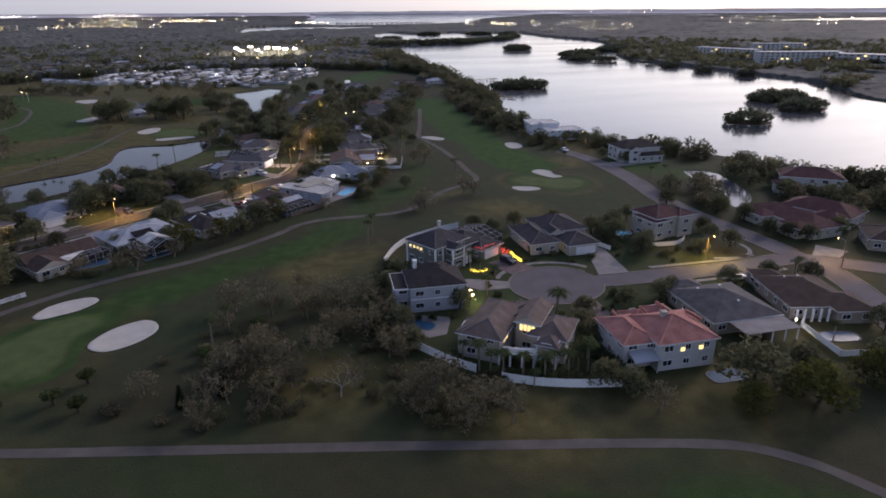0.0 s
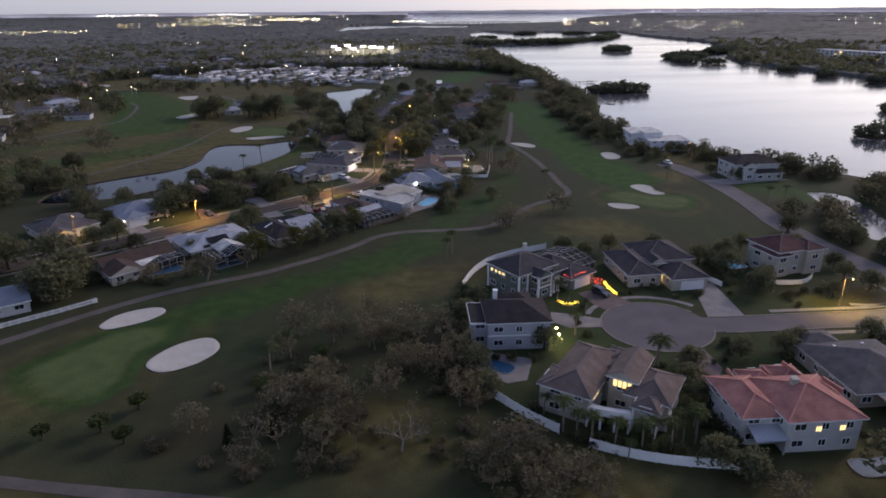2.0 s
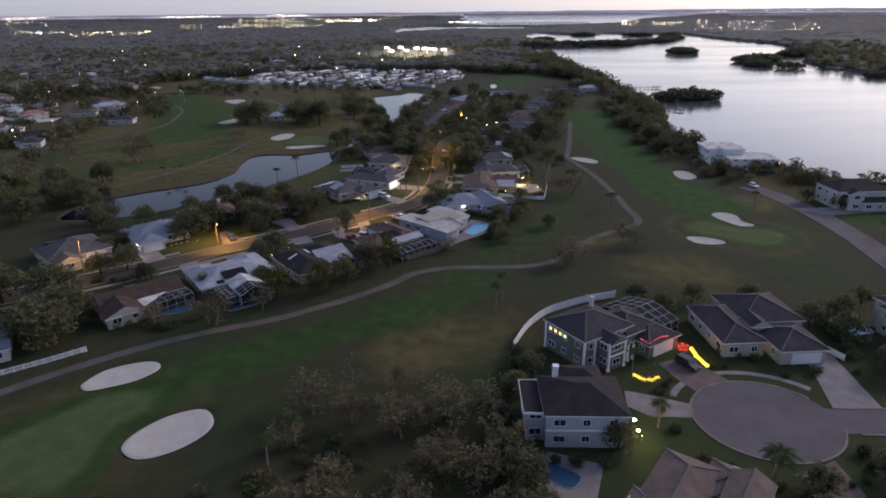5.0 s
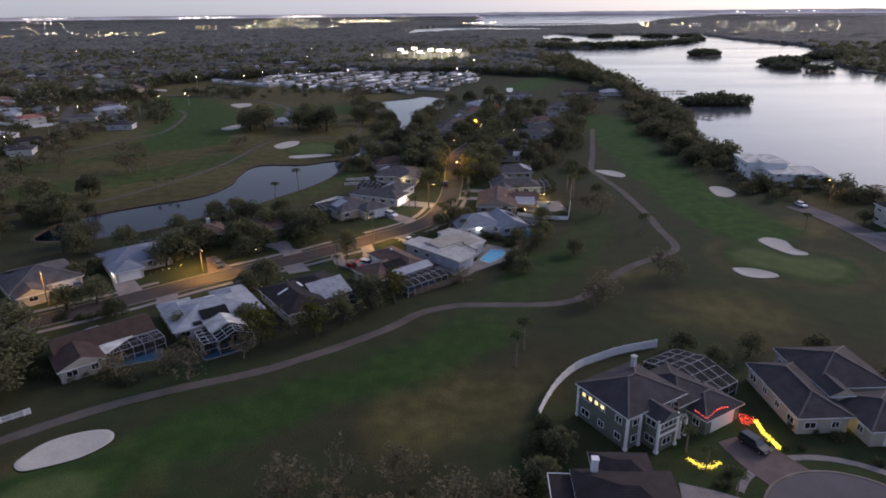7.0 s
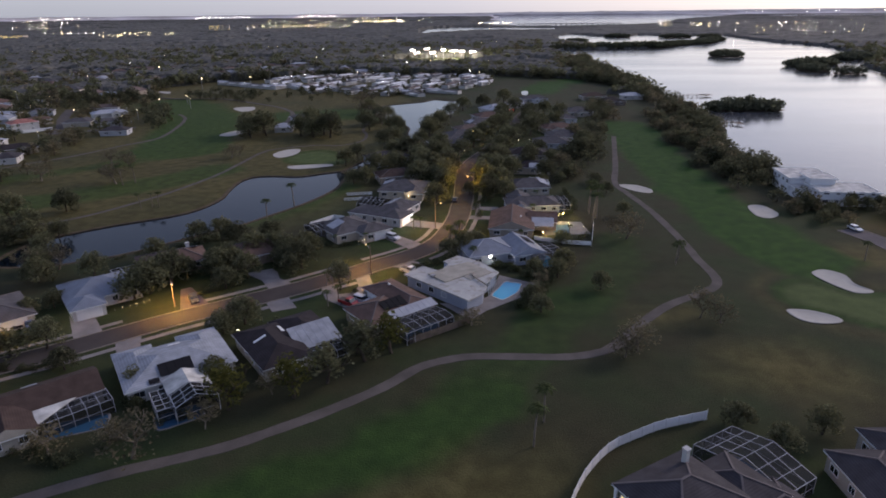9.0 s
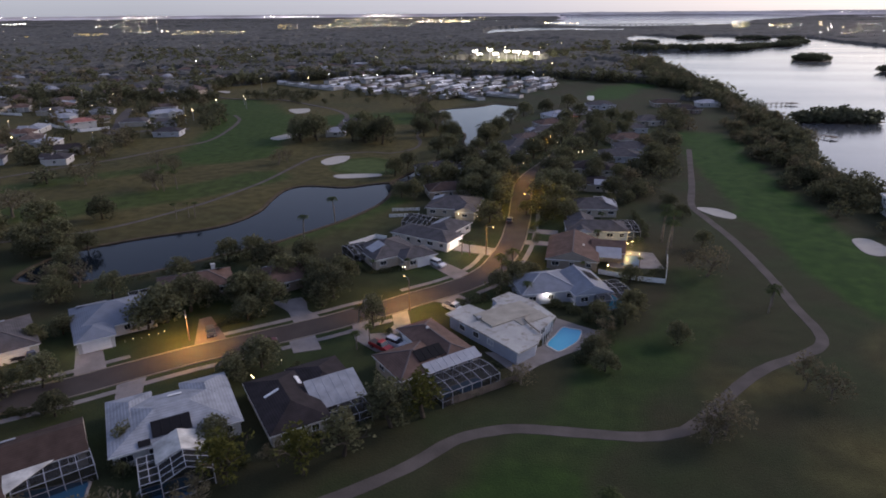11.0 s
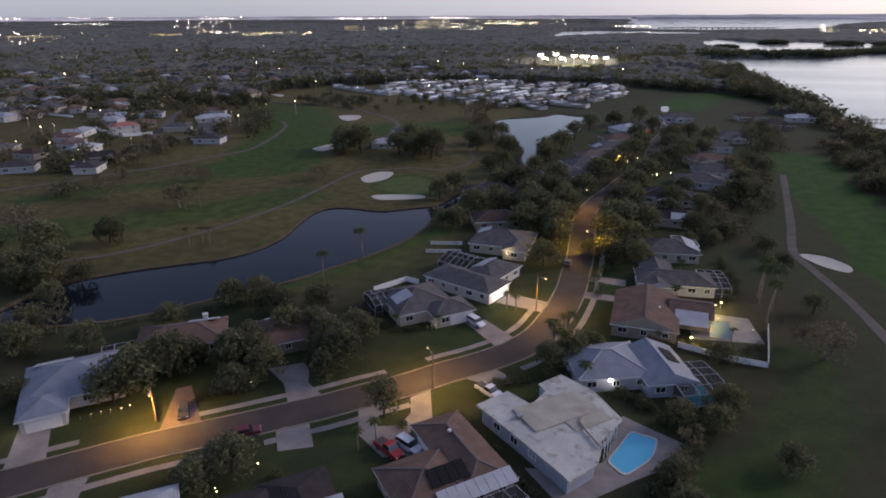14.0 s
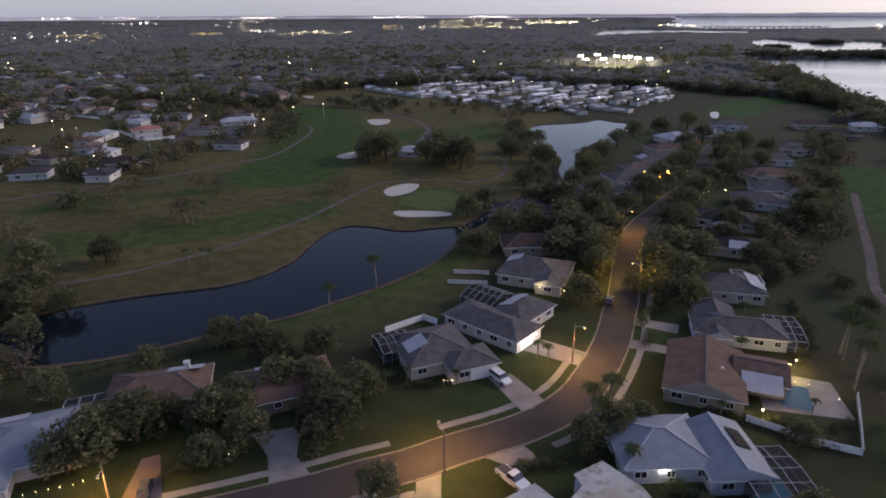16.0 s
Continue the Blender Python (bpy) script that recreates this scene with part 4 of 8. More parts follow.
def roof_panel(h, blk, side, off, up, w, d, mat, name="roof_panel", lift=0.10, over=0.5, thick=0.07):
    """A flat sheet that lies on the slope above a wall."""
    dx, dy, L, D, eave, kind, pitch = blk
    a = math.atan(pitch)
    run = (up + d / 2) * math.cos(a)
    m = wall_point(blk, side, off, over - run, eave + (up + d / 2) * math.sin(a) + lift)
    bm = bmesh.new()
    n = max(1, int(w / 1.3))
    prof = [(-w / 2, 0), (-w / 2, thick)]
    for k in range(1, n):
        u = -w / 2 + k * w / n
        prof += [(u - 0.04, thick), (u - 0.02, thick + 0.04), (u + 0.02, thick + 0.04), (u + 0.04, thick)]
    prof += [(w / 2, thick), (w / 2, 0)]
    lo = [bm.verts.new((u, -d / 2, z)) for u, z in prof]
    hi = [bm.verts.new((u, d / 2, z)) for u, z in prof]
    for k in range(len(prof)):
        j = (k + 1) % len(prof)
        bm.faces.new((lo[k], lo[j], hi[j], hi[k]))
    bm.faces.new(lo[::-1])
    bm.faces.new(hi)
    bmesh.ops.recalc_face_normals(bm, faces=bm.faces)
    p = part(name, bm, M[mat], h)
    p.matrix_local = m @ pose(0, 0, 0, math.degrees(a), 0, 0)
    return p


def chimney(h, x, y, z, w=0.8, top=1.6, mat="white_wall"):
    bm = bmesh.new()
    box(bm, x, y, z - 1.2, w, w, top + 1.2, 0, 0.03)
    box(bm, x, y, z + top, w + 0.2, w + 0.2, 0.12, 0, 0.02)
    part("chimney", bm, M[mat], h)


def vent(h, x, y, z):
    bm = bmesh.new()
    box(bm, x, y, z, 0.45, 0.45, 0.3, 0, 0.04)
    part("roof_vent", bm, M["trim"], h)


def screen_cage(x, y, angle, L, D, eave, rise, bays, rows, label, frame="cage_metal"):
    """A pool enclosure: aluminium posts and roof beams with insect screen stretched between them."""
    c = thing("pool_cage", x, y, 0, angle, label, "pool enclosure")
    t = 0.085

    def zz(v):
        return eave + rise * (1 - abs(2 * v - 1)) if rise > 0 else eave

    for i in range(bays + 1):
        u = -L / 2 + L * i / bays
        for s in (-1, 1):
            bm = bmesh.new()
            beam(bm, (u, s * D / 2, 0), (u, s * D / 2, eave), t)
            part("post", bm, M[frame], c)
        bm = bmesh.new()
        ends = [(-D / 2, eave), (0, zz(0.5)), (D / 2, eave)]
        bars = [[bm.verts.new((u + su * t / 2, v, z + sz * t / 2)) for su, sz in ((-1, -1), (1, -1), (1, 1), (-1, 1))] for v, z in ends]
        for p, q in zip(bars, bars[1:]):
            for j in range(4):
                bm.faces.new((p[j], p[(j + 1) % 4], q[(j + 1) % 4], q[j]))
        bm.faces.new(bars[0][::-1])
        bm.faces.new(bars[-1])
        bmesh.ops.recalc_face_normals(bm, faces=bm.faces)
        part("roof_beam", bm, M[frame], c)
    for j in range(rows + 1):
        v = j / rows
        bm = bmesh.new()
        beam(bm, (-L / 2, -D / 2 + D * v, zz(v)), (L / 2, -D / 2 + D * v, zz(v)), t * 0.9)
        part("purlin", bm, M[frame], c)
    for s in (-1, 1):
        bm = bmesh.new()
        beam(bm, (-L / 2, s * D / 2, 1.1), (L / 2, s * D / 2, 1.1), t * 0.7)
        part("chair_rail", bm, M[frame], c)
        bm = bmesh.new()
        beam(bm, (s * L / 2, -D / 2, 1.1), (s * L / 2, D / 2, 1.1), t * 0.7)
        part("chair_rail", bm, M[frame], c)
    bm = bmesh.new()
    k = 8
    for j in range(k):
        v0, v1 = j / k, (j + 1) / k
        q = [(-L / 2, -D / 2 + D * v0, zz(v0) + 0.02), (L / 2, -D / 2 + D * v0, zz(v0) + 0.02), (L / 2, -D / 2 + D * v1, zz(v1) + 0.02), (-L / 2, -D / 2 + D * v1, zz(v1) + 0.02)]
        bm.faces.new([bm.verts.new(p) for p in q])
    for s in (-1, 1):
        bm.faces.new([bm.verts.new(p) for p in ((-L / 2, s * D / 2, 0), (L / 2, s * D / 2, 0), (L / 2, s * D / 2, eave), (-L / 2, s * D / 2, eave))])
        bm.faces.new([bm.verts.new(p) for p in ((s * L / 2, -D / 2, 0), (s * L / 2, D / 2, 0), (s * L / 2, D / 2, eave), (s * L / 2, 0, zz(0.5)), (s * L / 2, -D / 2, eave))])
    part("screen", bm, M["screen"], c, "dark insect screen")
    return c


def pool(x, y, angle, outline, water, label):
    """A swimming pool: coping round the edge, a basin wall and the water a hand below it."""
    p = thing("swimming_pool", x, y, 0.0, angle, label, "pool")
    o = smooth_line(outline, True, 3)
    bm = bmesh.new()
    n = len(o)
    c = sum(o, Vector((0, 0))) / n
    outer = [bm.verts.new((c.x + (q.x - c.x) * 1.08, c.y + (q.y - c.y) * 1.08, 0.16)) for q in o]
    inner = [bm.verts.new((q.x, q.y, 0.16)) for q in o]
    low = [bm.verts.new((q.x, q.y, 0.05)) for q in o]
    skirt = [bm.verts.new((c.x + (q.x - c.x) * 1.08, c.y + (q.y - c.y) * 1.08, 0.0)) for q in o]
    for a, b in ((skirt, outer), (outer, inner), (inner, low)):
        for k in range(n):
            bm.faces.new((a[k], a[(k + 1) % n], b[(k + 1) % n], b[k]))
    bmesh.ops.recalc_face_normals(bm, faces=bm.faces)
    part("coping", bm, M["white_wall" if water == "pool_water" else "concrete"], p)
    bm = bmesh.new()
    bm.faces.new([bm.verts.new((q.x * 1.0, q.y * 1.0, 0.115)) for q in o])
    bmesh.ops.recalc_face_normals(bm, faces=bm.faces)
    part("water", bm, M[water], p, "clear pool water")
    return p


# street, far side
n1 = [(0, 0, 15, 13, 2.7, "hip", 0.36), (-4.2, -7.5, 6.5, 7, 2.7, "hip", 0.36)]
h = house("blue-grey metal-roofed bungalow with a white garage", -81.9, 160.4, 39, n1, "white_wall", "roof_blue", None, lit=(), garage=(1, 0, 0, 4.8))
roof_panel(h, n1[0], 2, 3.5, -1.0, 6, 4, "roof_pale", "lanai_roof")
n0 = [(0, 0, 15, 15, 2.7, "hip", 0.36), (-4, -9, 6, 5, 2.7, "gable_y", 0.4)]
h = house("brown-roofed bungalow with a pale roof panel", -99.0, 146.4, 45, n0, "cream_wall", "roof_grey", lit=(), garage=(0, 0, 3.5, 4.8))
roof_panel(h, n0[0], 2, 1.0, 1.0, 9, 4, "roof_pale", "lanai_roof")
n2 = [(0, 0, 16, 10, 2.7, "hip", 0.38)]
h = house("brown bungalow half hidden behind trees", -72.5, 178.3, 30, n2, "brown_wall", "roof_brown")
roof_panel(h, n2[0], 2, -4.0, 0.5, 6, 4, "roof_pale", "lanai_roof")
chimney(h, 4.4, 2.5, 4.0, 0.9, 1.2)
n3 = [(0, 0, 16, 11, 2.7, "hip", 0.38), (5, -6, 6, 5, 2.7, "hip", 0.38)]
h = house("brown bungalow among oaks with a garage", -52.5, 185.5, 38, n3, "brown_wall", "roof_brown", garage=(1, 0, 0, 4.8))
roof_panel(h, n3[0], 2, 2.0, 0.5, 5, 3, "roof_pale", "lanai_roof")
n4 = [(-1.5, 2, 13, 13, 2.8, "hip", 0.36), (3.0, -5, 9, 7, 2.8, "hip", 0.38)]
h = house("tan bungalow with a pool enclosure and white garage", -28.9, 203.6, 38, n4, "cream_wall", "roof_grey", lit=(), garage=(1, 0, 1.5, 4.8))
roof_panel(h, n4[0], 3, 0.5, 1.5, 4.2, 4.2, "roof_pale", "lanai_roof")
n5 = [(0.5, -5.2, 18.5, 8.6, 2.8, "hip", 0.36), (2.2, 3.2, 8.6, 12.4, 2.8, "hip", 0.36)]
h = house("grey-roofed white bungalow with a floodlit garage", -20.5, 222.5, -25, n5, "white_wall", "roof_grey", None, lit=(), garage=(0, 1, -0.6, 4.8))
roof_panel(h, n5[1], 3, -1.2, 0.2, 7.0, 3.4, "roof_pale", "lanai_roof", 0.14)
n6 = [(0, 0, 16, 14, 2.8, "hip", 0.34), (5, -7.5, 6, 4, 2.8, "gable_y", 0.4)]
h = house("grey-roofed bungalow with lit porch", -17.3, 248.5, -6, n6, "cream_wall", "roof_grey", lit=())
roof_panel(h, n6[0], 3, -3, 0.3, 4, 4, "roof_pale", "lanai_roof")

# street, golf-course side
s0 = [(0, 0, 16, 11, 2.7, "gable", 0.36)]
h = house("blue-roofed white house behind a picket fence", -91.6, 91.5, 30, s0, "white_wall", "roof_blue", "roof_pale")
s1 = [(0, 0, 17, 8.6, 2.7, "gable", 0.38), (-5.5, -6.3, 7.5, 7, 2.7, "gable_y", 0.40)]
h = house("dark-brown roofed cream house with a pool cage", -67.9, 115.8, 40, s1, "cream_wall", "roof_darkbrown", None)
roof_panel(h, s1[0], 2, 1.0, 1.2, 2.4, 1.2, "roof_pale", "skylight")
bm = bmesh.new()
top = [bm.verts.new(p) for p in ((-1.6, -4.7, 2.95), (-1.6, -9.0, 2.75), (4.6, -4.7, 2.95))]
low = [bm.verts.new((v.co.x, v.co.y, v.co.z - 0.12)) for v in top]
bm.faces.new(top)
bm.faces.new(low[::-1])
for k in range(3):
    bm.faces.new((top[k], low[k], low[(k + 1) % 3], top[(k + 1) % 3]))
bmesh.ops.recalc_face_normals(bm, faces=bm.faces)
part("lanai_roof", bm, M["roof_white"], h, "pale triangular lanai roof")
s2 = [(0, -0.5, 18, 13.0, 2.8, "hip", 0.28), (5.6, 3.8, 6.6, 8.6, 2.8, "hip", 0.30), (-6.0, 2.6, 6.0, 10.4, 2.8, "hip", 0.30)]
h = house("mottled slate-roofed white house with solar mats", -50.35, 127.75, 35, s2, "white_wall", "roof_slate", None)
roof_panel(h, s2[0], 0, -0.6, 1.3, 5.6, 3.2, "solar", "solar_mat", 0.16)
roof_panel(h, s2[0], 0, -4.6, 0.2, 1.7, 1.2, "solar", "solar_mat", 0.16)
roof_panel(h, s2[0], 2, -0.8, 2.4, 2.2, 0.8, "trim", "skylight", 0.14)
for side in (-1, 1):
    bm = bmesh.new()
    v = [bm.verts.new(p) for p in ((0, -7.0, 4.35), (0, -12.2, 4.35), (side * 3.6, -12.2, 2.9), (side * 3.6, -7.0, 2.9))]
    w = [bm.verts.new((q.co.x, q.co.y, q.co.z - 0.12)) for q in v]
    bm.faces.new(v)
    bm.faces.new(w[::-1])
    for k in range(4):
        bm.faces.new((v[k], w[k], w[(k + 1) % 4], v[(k + 1) % 4]))
    bmesh.ops.recalc_face_normals(bm, faces=bm.faces)
    part("lanai_roof", bm, M["roof_white"], h, "white ridged lanai roof")
for x in (-3.4, 3.4):
    bm = bmesh.new()
    box(bm, x, -11.9, 0, 0.16, 0.16, 2.8)
    part("column", bm, M["trim"], h)
s3 = [(0, 0, 9.0, 16, 2.8, "hip", 0.36), (7.4, 3.4, 8.5, 10.5, 2.8, "hip", 0.34)]
h = house("charcoal-roofed house with a pale metal porch", -33.8, 133.2, 37, s3, "cream_wall", "roof_dark", None)
roof_panel(h, s3[1], 0, 0.6, -2.6, 9.0, 6.4, "roof_slate", "porch_roof", 0.2)
roof_panel(h, s3[0], 3, -1, 2.0, 0.6, 2.6, "trim", "skylight")
roof_panel(h, s3[0], 1, 3.5, 1.5, 2.6, 0.7, "trim", "skylight")
s4 = [(3.3, 0.6, 7.4, 16.6, 2.8, "hip", 0.36), (-4.2, -2.6, 10.0, 9.8, 2.8, "hip", 0.36)]
h = house("brown-roofed beige house with a black solar mat", -13.6, 152.6, 40, s4, "beige_wall", "roof_brown", "cap", garage=(0, 3, -4.5, 4.8))
roof_panel(h, s4[1], 0, 2.6, 2.4, 5.6, 2.8, "solar", "solar_mat", 0.2)
roof_panel(h, s4[0], 0, -2.0, -0.6, 11.5, 2.6, "roof_pale", "lanai_roof", 0.18)
vent(h, 2.6, 3.0, 4.7)
s6 = [(-3.5, 1.0, 13, 11.5, 2.9, "hip", 0.36), (5.5, -1.5, 8.5, 12, 2.9, "gable_y", 0.40)]
h = house("blue-grey house with a bright wall lamp", 13.2, 185.6, 18, s6, "blue_wall", "roof_blue", "roof_pale")
roof_panel(h, s6[1], 1, 1.0, 1.6, 4.4, 2.4, "solar", "solar_mat", 0.16)
s7 = [(-1.2, -1, 12.5, 17, 2.8, "gable_y", 0.36), (8.0, 2.5, 8, 9, 2.8, "gable", 0.36)]
h = house("brown-roofed house with a lit terrace", 19.6, 209.6, -6, s7, "beige_wall", "roof_brown", "cap", lit=())
roof_panel(h, s7[1], 0, 0, -2.4, 6.5, 4.4, "roof_pale", "lanai_roof", 0.2)
vent(h, 1.5, -3, 4.6)
s8 = [(0, 0, 17, 8.5, 2.8, "hip", 0.40), (-3.5, 6, 7, 6, 2.8, "gable_y", 0.40), (-4.5, -4.6, 5, 3, 2.8, "gable_y", 0.40)]
h = house("slate-grey roofed bungalow with a pool at the back", 26.4, 228.2, 2, s8, "blue_wall", "roof_grey", "cap")
s9 = [(0, 0, 14, 11, 2.8, "hip", 0.36), (5, 4, 5, 7, 2.8, "flat", 0)]
h = house("grey-brown roofed bungalow with a pale porch", 27.5, 251.0, 4, s9, "cream_wall", "roof_grey", "cap", lit=())
roof_panel(h, s9[0], 1, 0.5, -0.2, 8, 4, "roof_pale", "lanai_roof", 0.15)
s10 = [(0, 0, 14, 10, 2.8, "hip", 0.36)]
for i, (x, y, a, roof, wall) in enumerate([(33, 281, -8, "roof_dark", "cream_wall"), (33.5, 306, -10, "roof_dark", "white_wall"), (47.5, 331, -5, "roof_grey", "grey_wall"), (56, 349, 5, "roof_grey", "white_wall"), (64, 402, 8, "roof_grey", "grey_wall"), (57, 372, 15, "roof_brown", "cream_wall"),
                                           (-2.5, 331, 25, "roof_grey", "beige_wall"), (4, 351, 25, "roof_grey", "cream_wall"), (8.5, 370, 22, "roof_tan", "beige_wall"), (16.5, 391, 22, "roof_grey", "cream_wall"), (21, 414, 25, "roof_brown", "cream_wall"), (26.5, 445, 30, "roof_pale", "white_wall"), (44, 466, 10, "roof_grey", "cream_wall"), (58, 493, 10, "roof_grey", "grey_wall"), (103, 505, 8, "roof_darkbrown", "beige_wall"),
                                           (110, 477, 12, "roof_dark", "brown_wall"), (-22, 268, 20, "roof_darkbrown", "beige_wall"), (-29, 300, 25, "roof_navy", "grey_wall"), (-16, 318, 25, "roof_darkbrown", "beige_wall"), (78, 430, 10, "roof_grey", "cream_wall"), (132, 507, 0, "roof_pale", "white_wall")]):
    b = [(0, 0, 15 + (i * 7) % 4, 10 + (i * 5) % 4, 2.8, "hip", 0.36)]
    if i % 2:
        b.append((4 - (i % 3) * 4, -6, 6, 5, 2.8, "gable_y", 0.38))
    h = house("bungalow with a shingle roof among trees", x, y, a, b, wall, roof, "cap" if i % 3 else None, lit=(1,) if i == 8 else (), group="street bungalows", every=5.0)
    if i % 3 == 0:
        roof_panel(h, b[0], (i * 3) % 4, 1, 0, 5, 3.5, "roof_pale", "lanai_roof", 0.15)

# the white flat-roofed house and its pool
def flat_house():
    h = thing("house", 0, 0, 0, 0, "white flat-roofed house with stained membrane roof beside a pool", "house")
    outline = [(-11.1, 166.1), (-6.7, 171.1), (-2.5, 168.0), (-0.5, 172.3), (-1.8, 174.3), (1.8, 178.2), (7.3, 174.2), (11.7, 167.1), (7.9, 160.1), (8.4, 158.8), (7.9, 155.6), (4.1, 151.2), (2.9, 152.6), (-3.7, 159.1)]
    c = (1.0, 165.0)

    def prism(name, s, z0, z1, mat):
        bm = bmesh.new()
        f = bm.faces.new([bm.verts.new((c[0] + (x - c[0]) * s, c[1] + (y - c[1]) * s, z1)) for x, y in outline])
        r = bmesh.ops.extrude_face_region(bm, geom=[f])
        for v in r["geom"]:
            if isinstance(v, bmesh.types.BMVert):
                v.co.z = z0
        bmesh.ops.recalc_face_normals(bm, faces=bm.faces)
        return part(name, bm, M[mat], h)

    prism("wall", 0.92, -0.1, 2.9, "blue_wall")
    prism("roof", 1.0, 2.9, 3.22, "roof_stained")
    for (x, y, a, L, D, z) in ((0.6, 166.5, 40, 10, 6.5, 0.30), (4.6, 168.0, 40, 7, 9, 0.18)):
        bm = bmesh.new()
        box(bm, x, y, 3.2, L, D, z, a, 0.05)
        part("roof_deck", bm, M["roof_beige"], h)
    bm = bmesh.new()
    rail = [(8.2, 159.2), (6.4, 162.2), (5.2, 164.6), (5.6, 166.2)]
    for a, b in zip(rail, rail[1:]):
        beam(bm, (*a, 3.55), (*b, 3.55), 0.14, 0.3)
    part("roof_edge", bm, M["beige_wall"], h)
    for i, (x, y, a) in enumerate([(-7.6, 163.0, -44), (-4.6, 160.2, -44), (-1.6, 157.4, -44), (1.4, 154.6, -44), (6.6, 157.0, 60), (9.0, 163.2, 60)]):
        add_window(h, pose(x + (0.25 if a < 0 else 0), y + 0.25, 1.0, 0, 0, a), 1.7, 1.3)
    for k in range(5):
        bm = bmesh.new()
        box(bm, 9.0 + 0.5 * k, 160.6 + 1.5 * k, 0, 0.16, 0.16, 2.95)
        part("porch_post", bm, M["trim"], h)
    bm = bmesh.new()
    box(bm, -4.0, 164.0, 3.2, 1.0, 0.8, 0.7, 40, 0.04)
    part("roof_vent", bm, M["metal"], h)
    return h


flat_house()
slab("patio", [(9.2, 160.6), (12.2, 172.7), (16.9, 169.7), (21.1, 167.3), (20.0, 162.4), (13.5, 157.4), (8.0, 152.7), (5.2, 149.2), (3.1, 150.0), (-2.3, 156.5), (2.9, 157.3), (4.2, 155.8)], 0.05, M["concrete"], "worn pale terrace round a pool", 0.15)
pool(0, 0, 0, [(13.3, 168.1), (14.8, 167.9), (16.9, 167.2), (16.6, 165.0), (15.8, 162.6), (14.0, 160.3), (12.1, 158.4), (10.8, 159.4), (9.9, 160.9), (11.5, 164.4)], "pool_water", "bright blue open swimming pool beside the white house")

# pool cages
screen_cage(-47.2, 115.2, -55, 6.4, 2.6, 2.5, 0.0, 4, 2, "low screened annexe of a pool enclosure", "white_metal")
screen_cage(-42.0, 116.0, -55, 4.2, 6.8, 2.75, 1.5, 3, 4, "tall white-framed pool enclosure with a ridge roof", "white_metal")
screen_cage(-60.4, 113.4, 43, 10.0, 4.4, 2.6, 0.0, 5, 2, "low dark pool enclosure behind a brown house")
screen_cage(-5.6, 143.6, 40, 12.0, 6.0, 2.6, 0.4, 6, 2, "white-framed pool enclosure behind a beige house")
screen_cage(-38.9, 203.6, 38, 6.5, 8.0, 2.7, 0.8, 4, 3, "dark screened pool enclosure beside a tan bungalow")
screen_cage(-25.9, 229.6, -25, 8.6, 8.6, 2.7, 1.5, 5, 3, "arched screened pool enclosure behind a white bungalow")
screen_cage(-78.5, 171.5, 39, 11.0, 6.0, 2.6, 0.4, 5, 2, "low screened enclosure with a pale frame")
screen_cage(24.5, 183.0, 18, 8.5, 10.5, 2.6, 0.5, 3, 4, "dark screened pool enclosure behind a blue-grey house")
screen_cage(-23.0, 132.2, 37, 6.5, 4.0, 2.5, 0.3, 3, 2, "small blue screened porch")
screen_cage(35.5, 230.0, 2, 6.0, 11.0, 2.6, 0.4, 3, 4, "dark screened pool enclosure behind a grey bungalow")
for (x, y, a, w, d, mat) in ((-44.0, 113.8, 34, 3.2, 1.9, "pool_dark"), (-59.5, 111.2, 23, 4.0, 1.9, "pool_dark"), (-5.4, 143.2, 40, 4.0, 1.8, "pool_dark"), (24.5, 182.0, 18, 2.4, 3.4, "pool_water"), (33.2, 208.0, -6, 2.2, 3.6, "pool_dark"), (36.0, 229.0, 2, 1.8, 3.6, "pool_dark")):
    pool(x, y, a, [(-w, -d), (0, -d * 1.1), (w, -d), (w * 1.1, 0), (w, d), (0, d * 1.05), (-w, d), (-w * 1.1, 0)], mat, "small swimming pool in a back garden")
slab("patio", [(27.3, 216.3), (40.4, 214.6), (41.2, 203.4), (27.4, 202.7)], 0.05, M["concrete"], "paved terrace with lamps along its edge", 0.15)

# cul-de-sac
c1 = [(6.0, 5.2, 12.0, 10.4, 6.0, "hip", 0.42), (5.4, -1.3, 3.6, 3.2, 5.6, "gable_y", 0.5), (14.6, 4.0, 8.0, 9.0, 4.4, "hip", 0.42), (17.1, -0.6, 8.2, 6.8, 3.0, "hip", 0.46)]
c1h = house("sage-green two-storey house with white columns", 27.0, 83.0, 31, c1, "green_wall", "roof_navy", "cap", lit=(), garage=(3, 0, 0.0, 5.2))
chimney(c1h, 9.6, 8.2, 7.8, 0.7, 1.3, "white_wall")
for off in (-3.9, -2.5, -1.2, 0.1):
    add_window(c1h, wall_point(c1[0], 3, off, 0.09, 4.3), 0.8, 0.8, True)
for u, v in ((0.0, 0.0), (3.4, -2.9), (7.4, -2.9), (0.0, 10.4), (2.6, -0.1), (9.2, -2.2), (10.6, -2.2)):
    bm = bmesh.new()
    box(bm, u, v, 0, 0.42, 0.42, 5.75 if u < 8 else 3.2, 0, 0.04)
    box(bm, u, v, 0, 0.6, 0.6, 0.4, 0, 0.03)
    part("column", bm, M["trim"], c1h)
bm = bmesh.new()
beam(bm, (3.4, -3.0, 3.0), (7.4, -3.0, 3.0), 0.3)
part("balcony_beam", bm, M["trim"], c1h)
bm = bmesh.new()
beam(bm, (3.4, -3.0, 4.0), (7.4, -3.0, 4.0), 0.1)
part("balcony_rail", bm, M["trim"], c1h)
bm = bmesh.new()
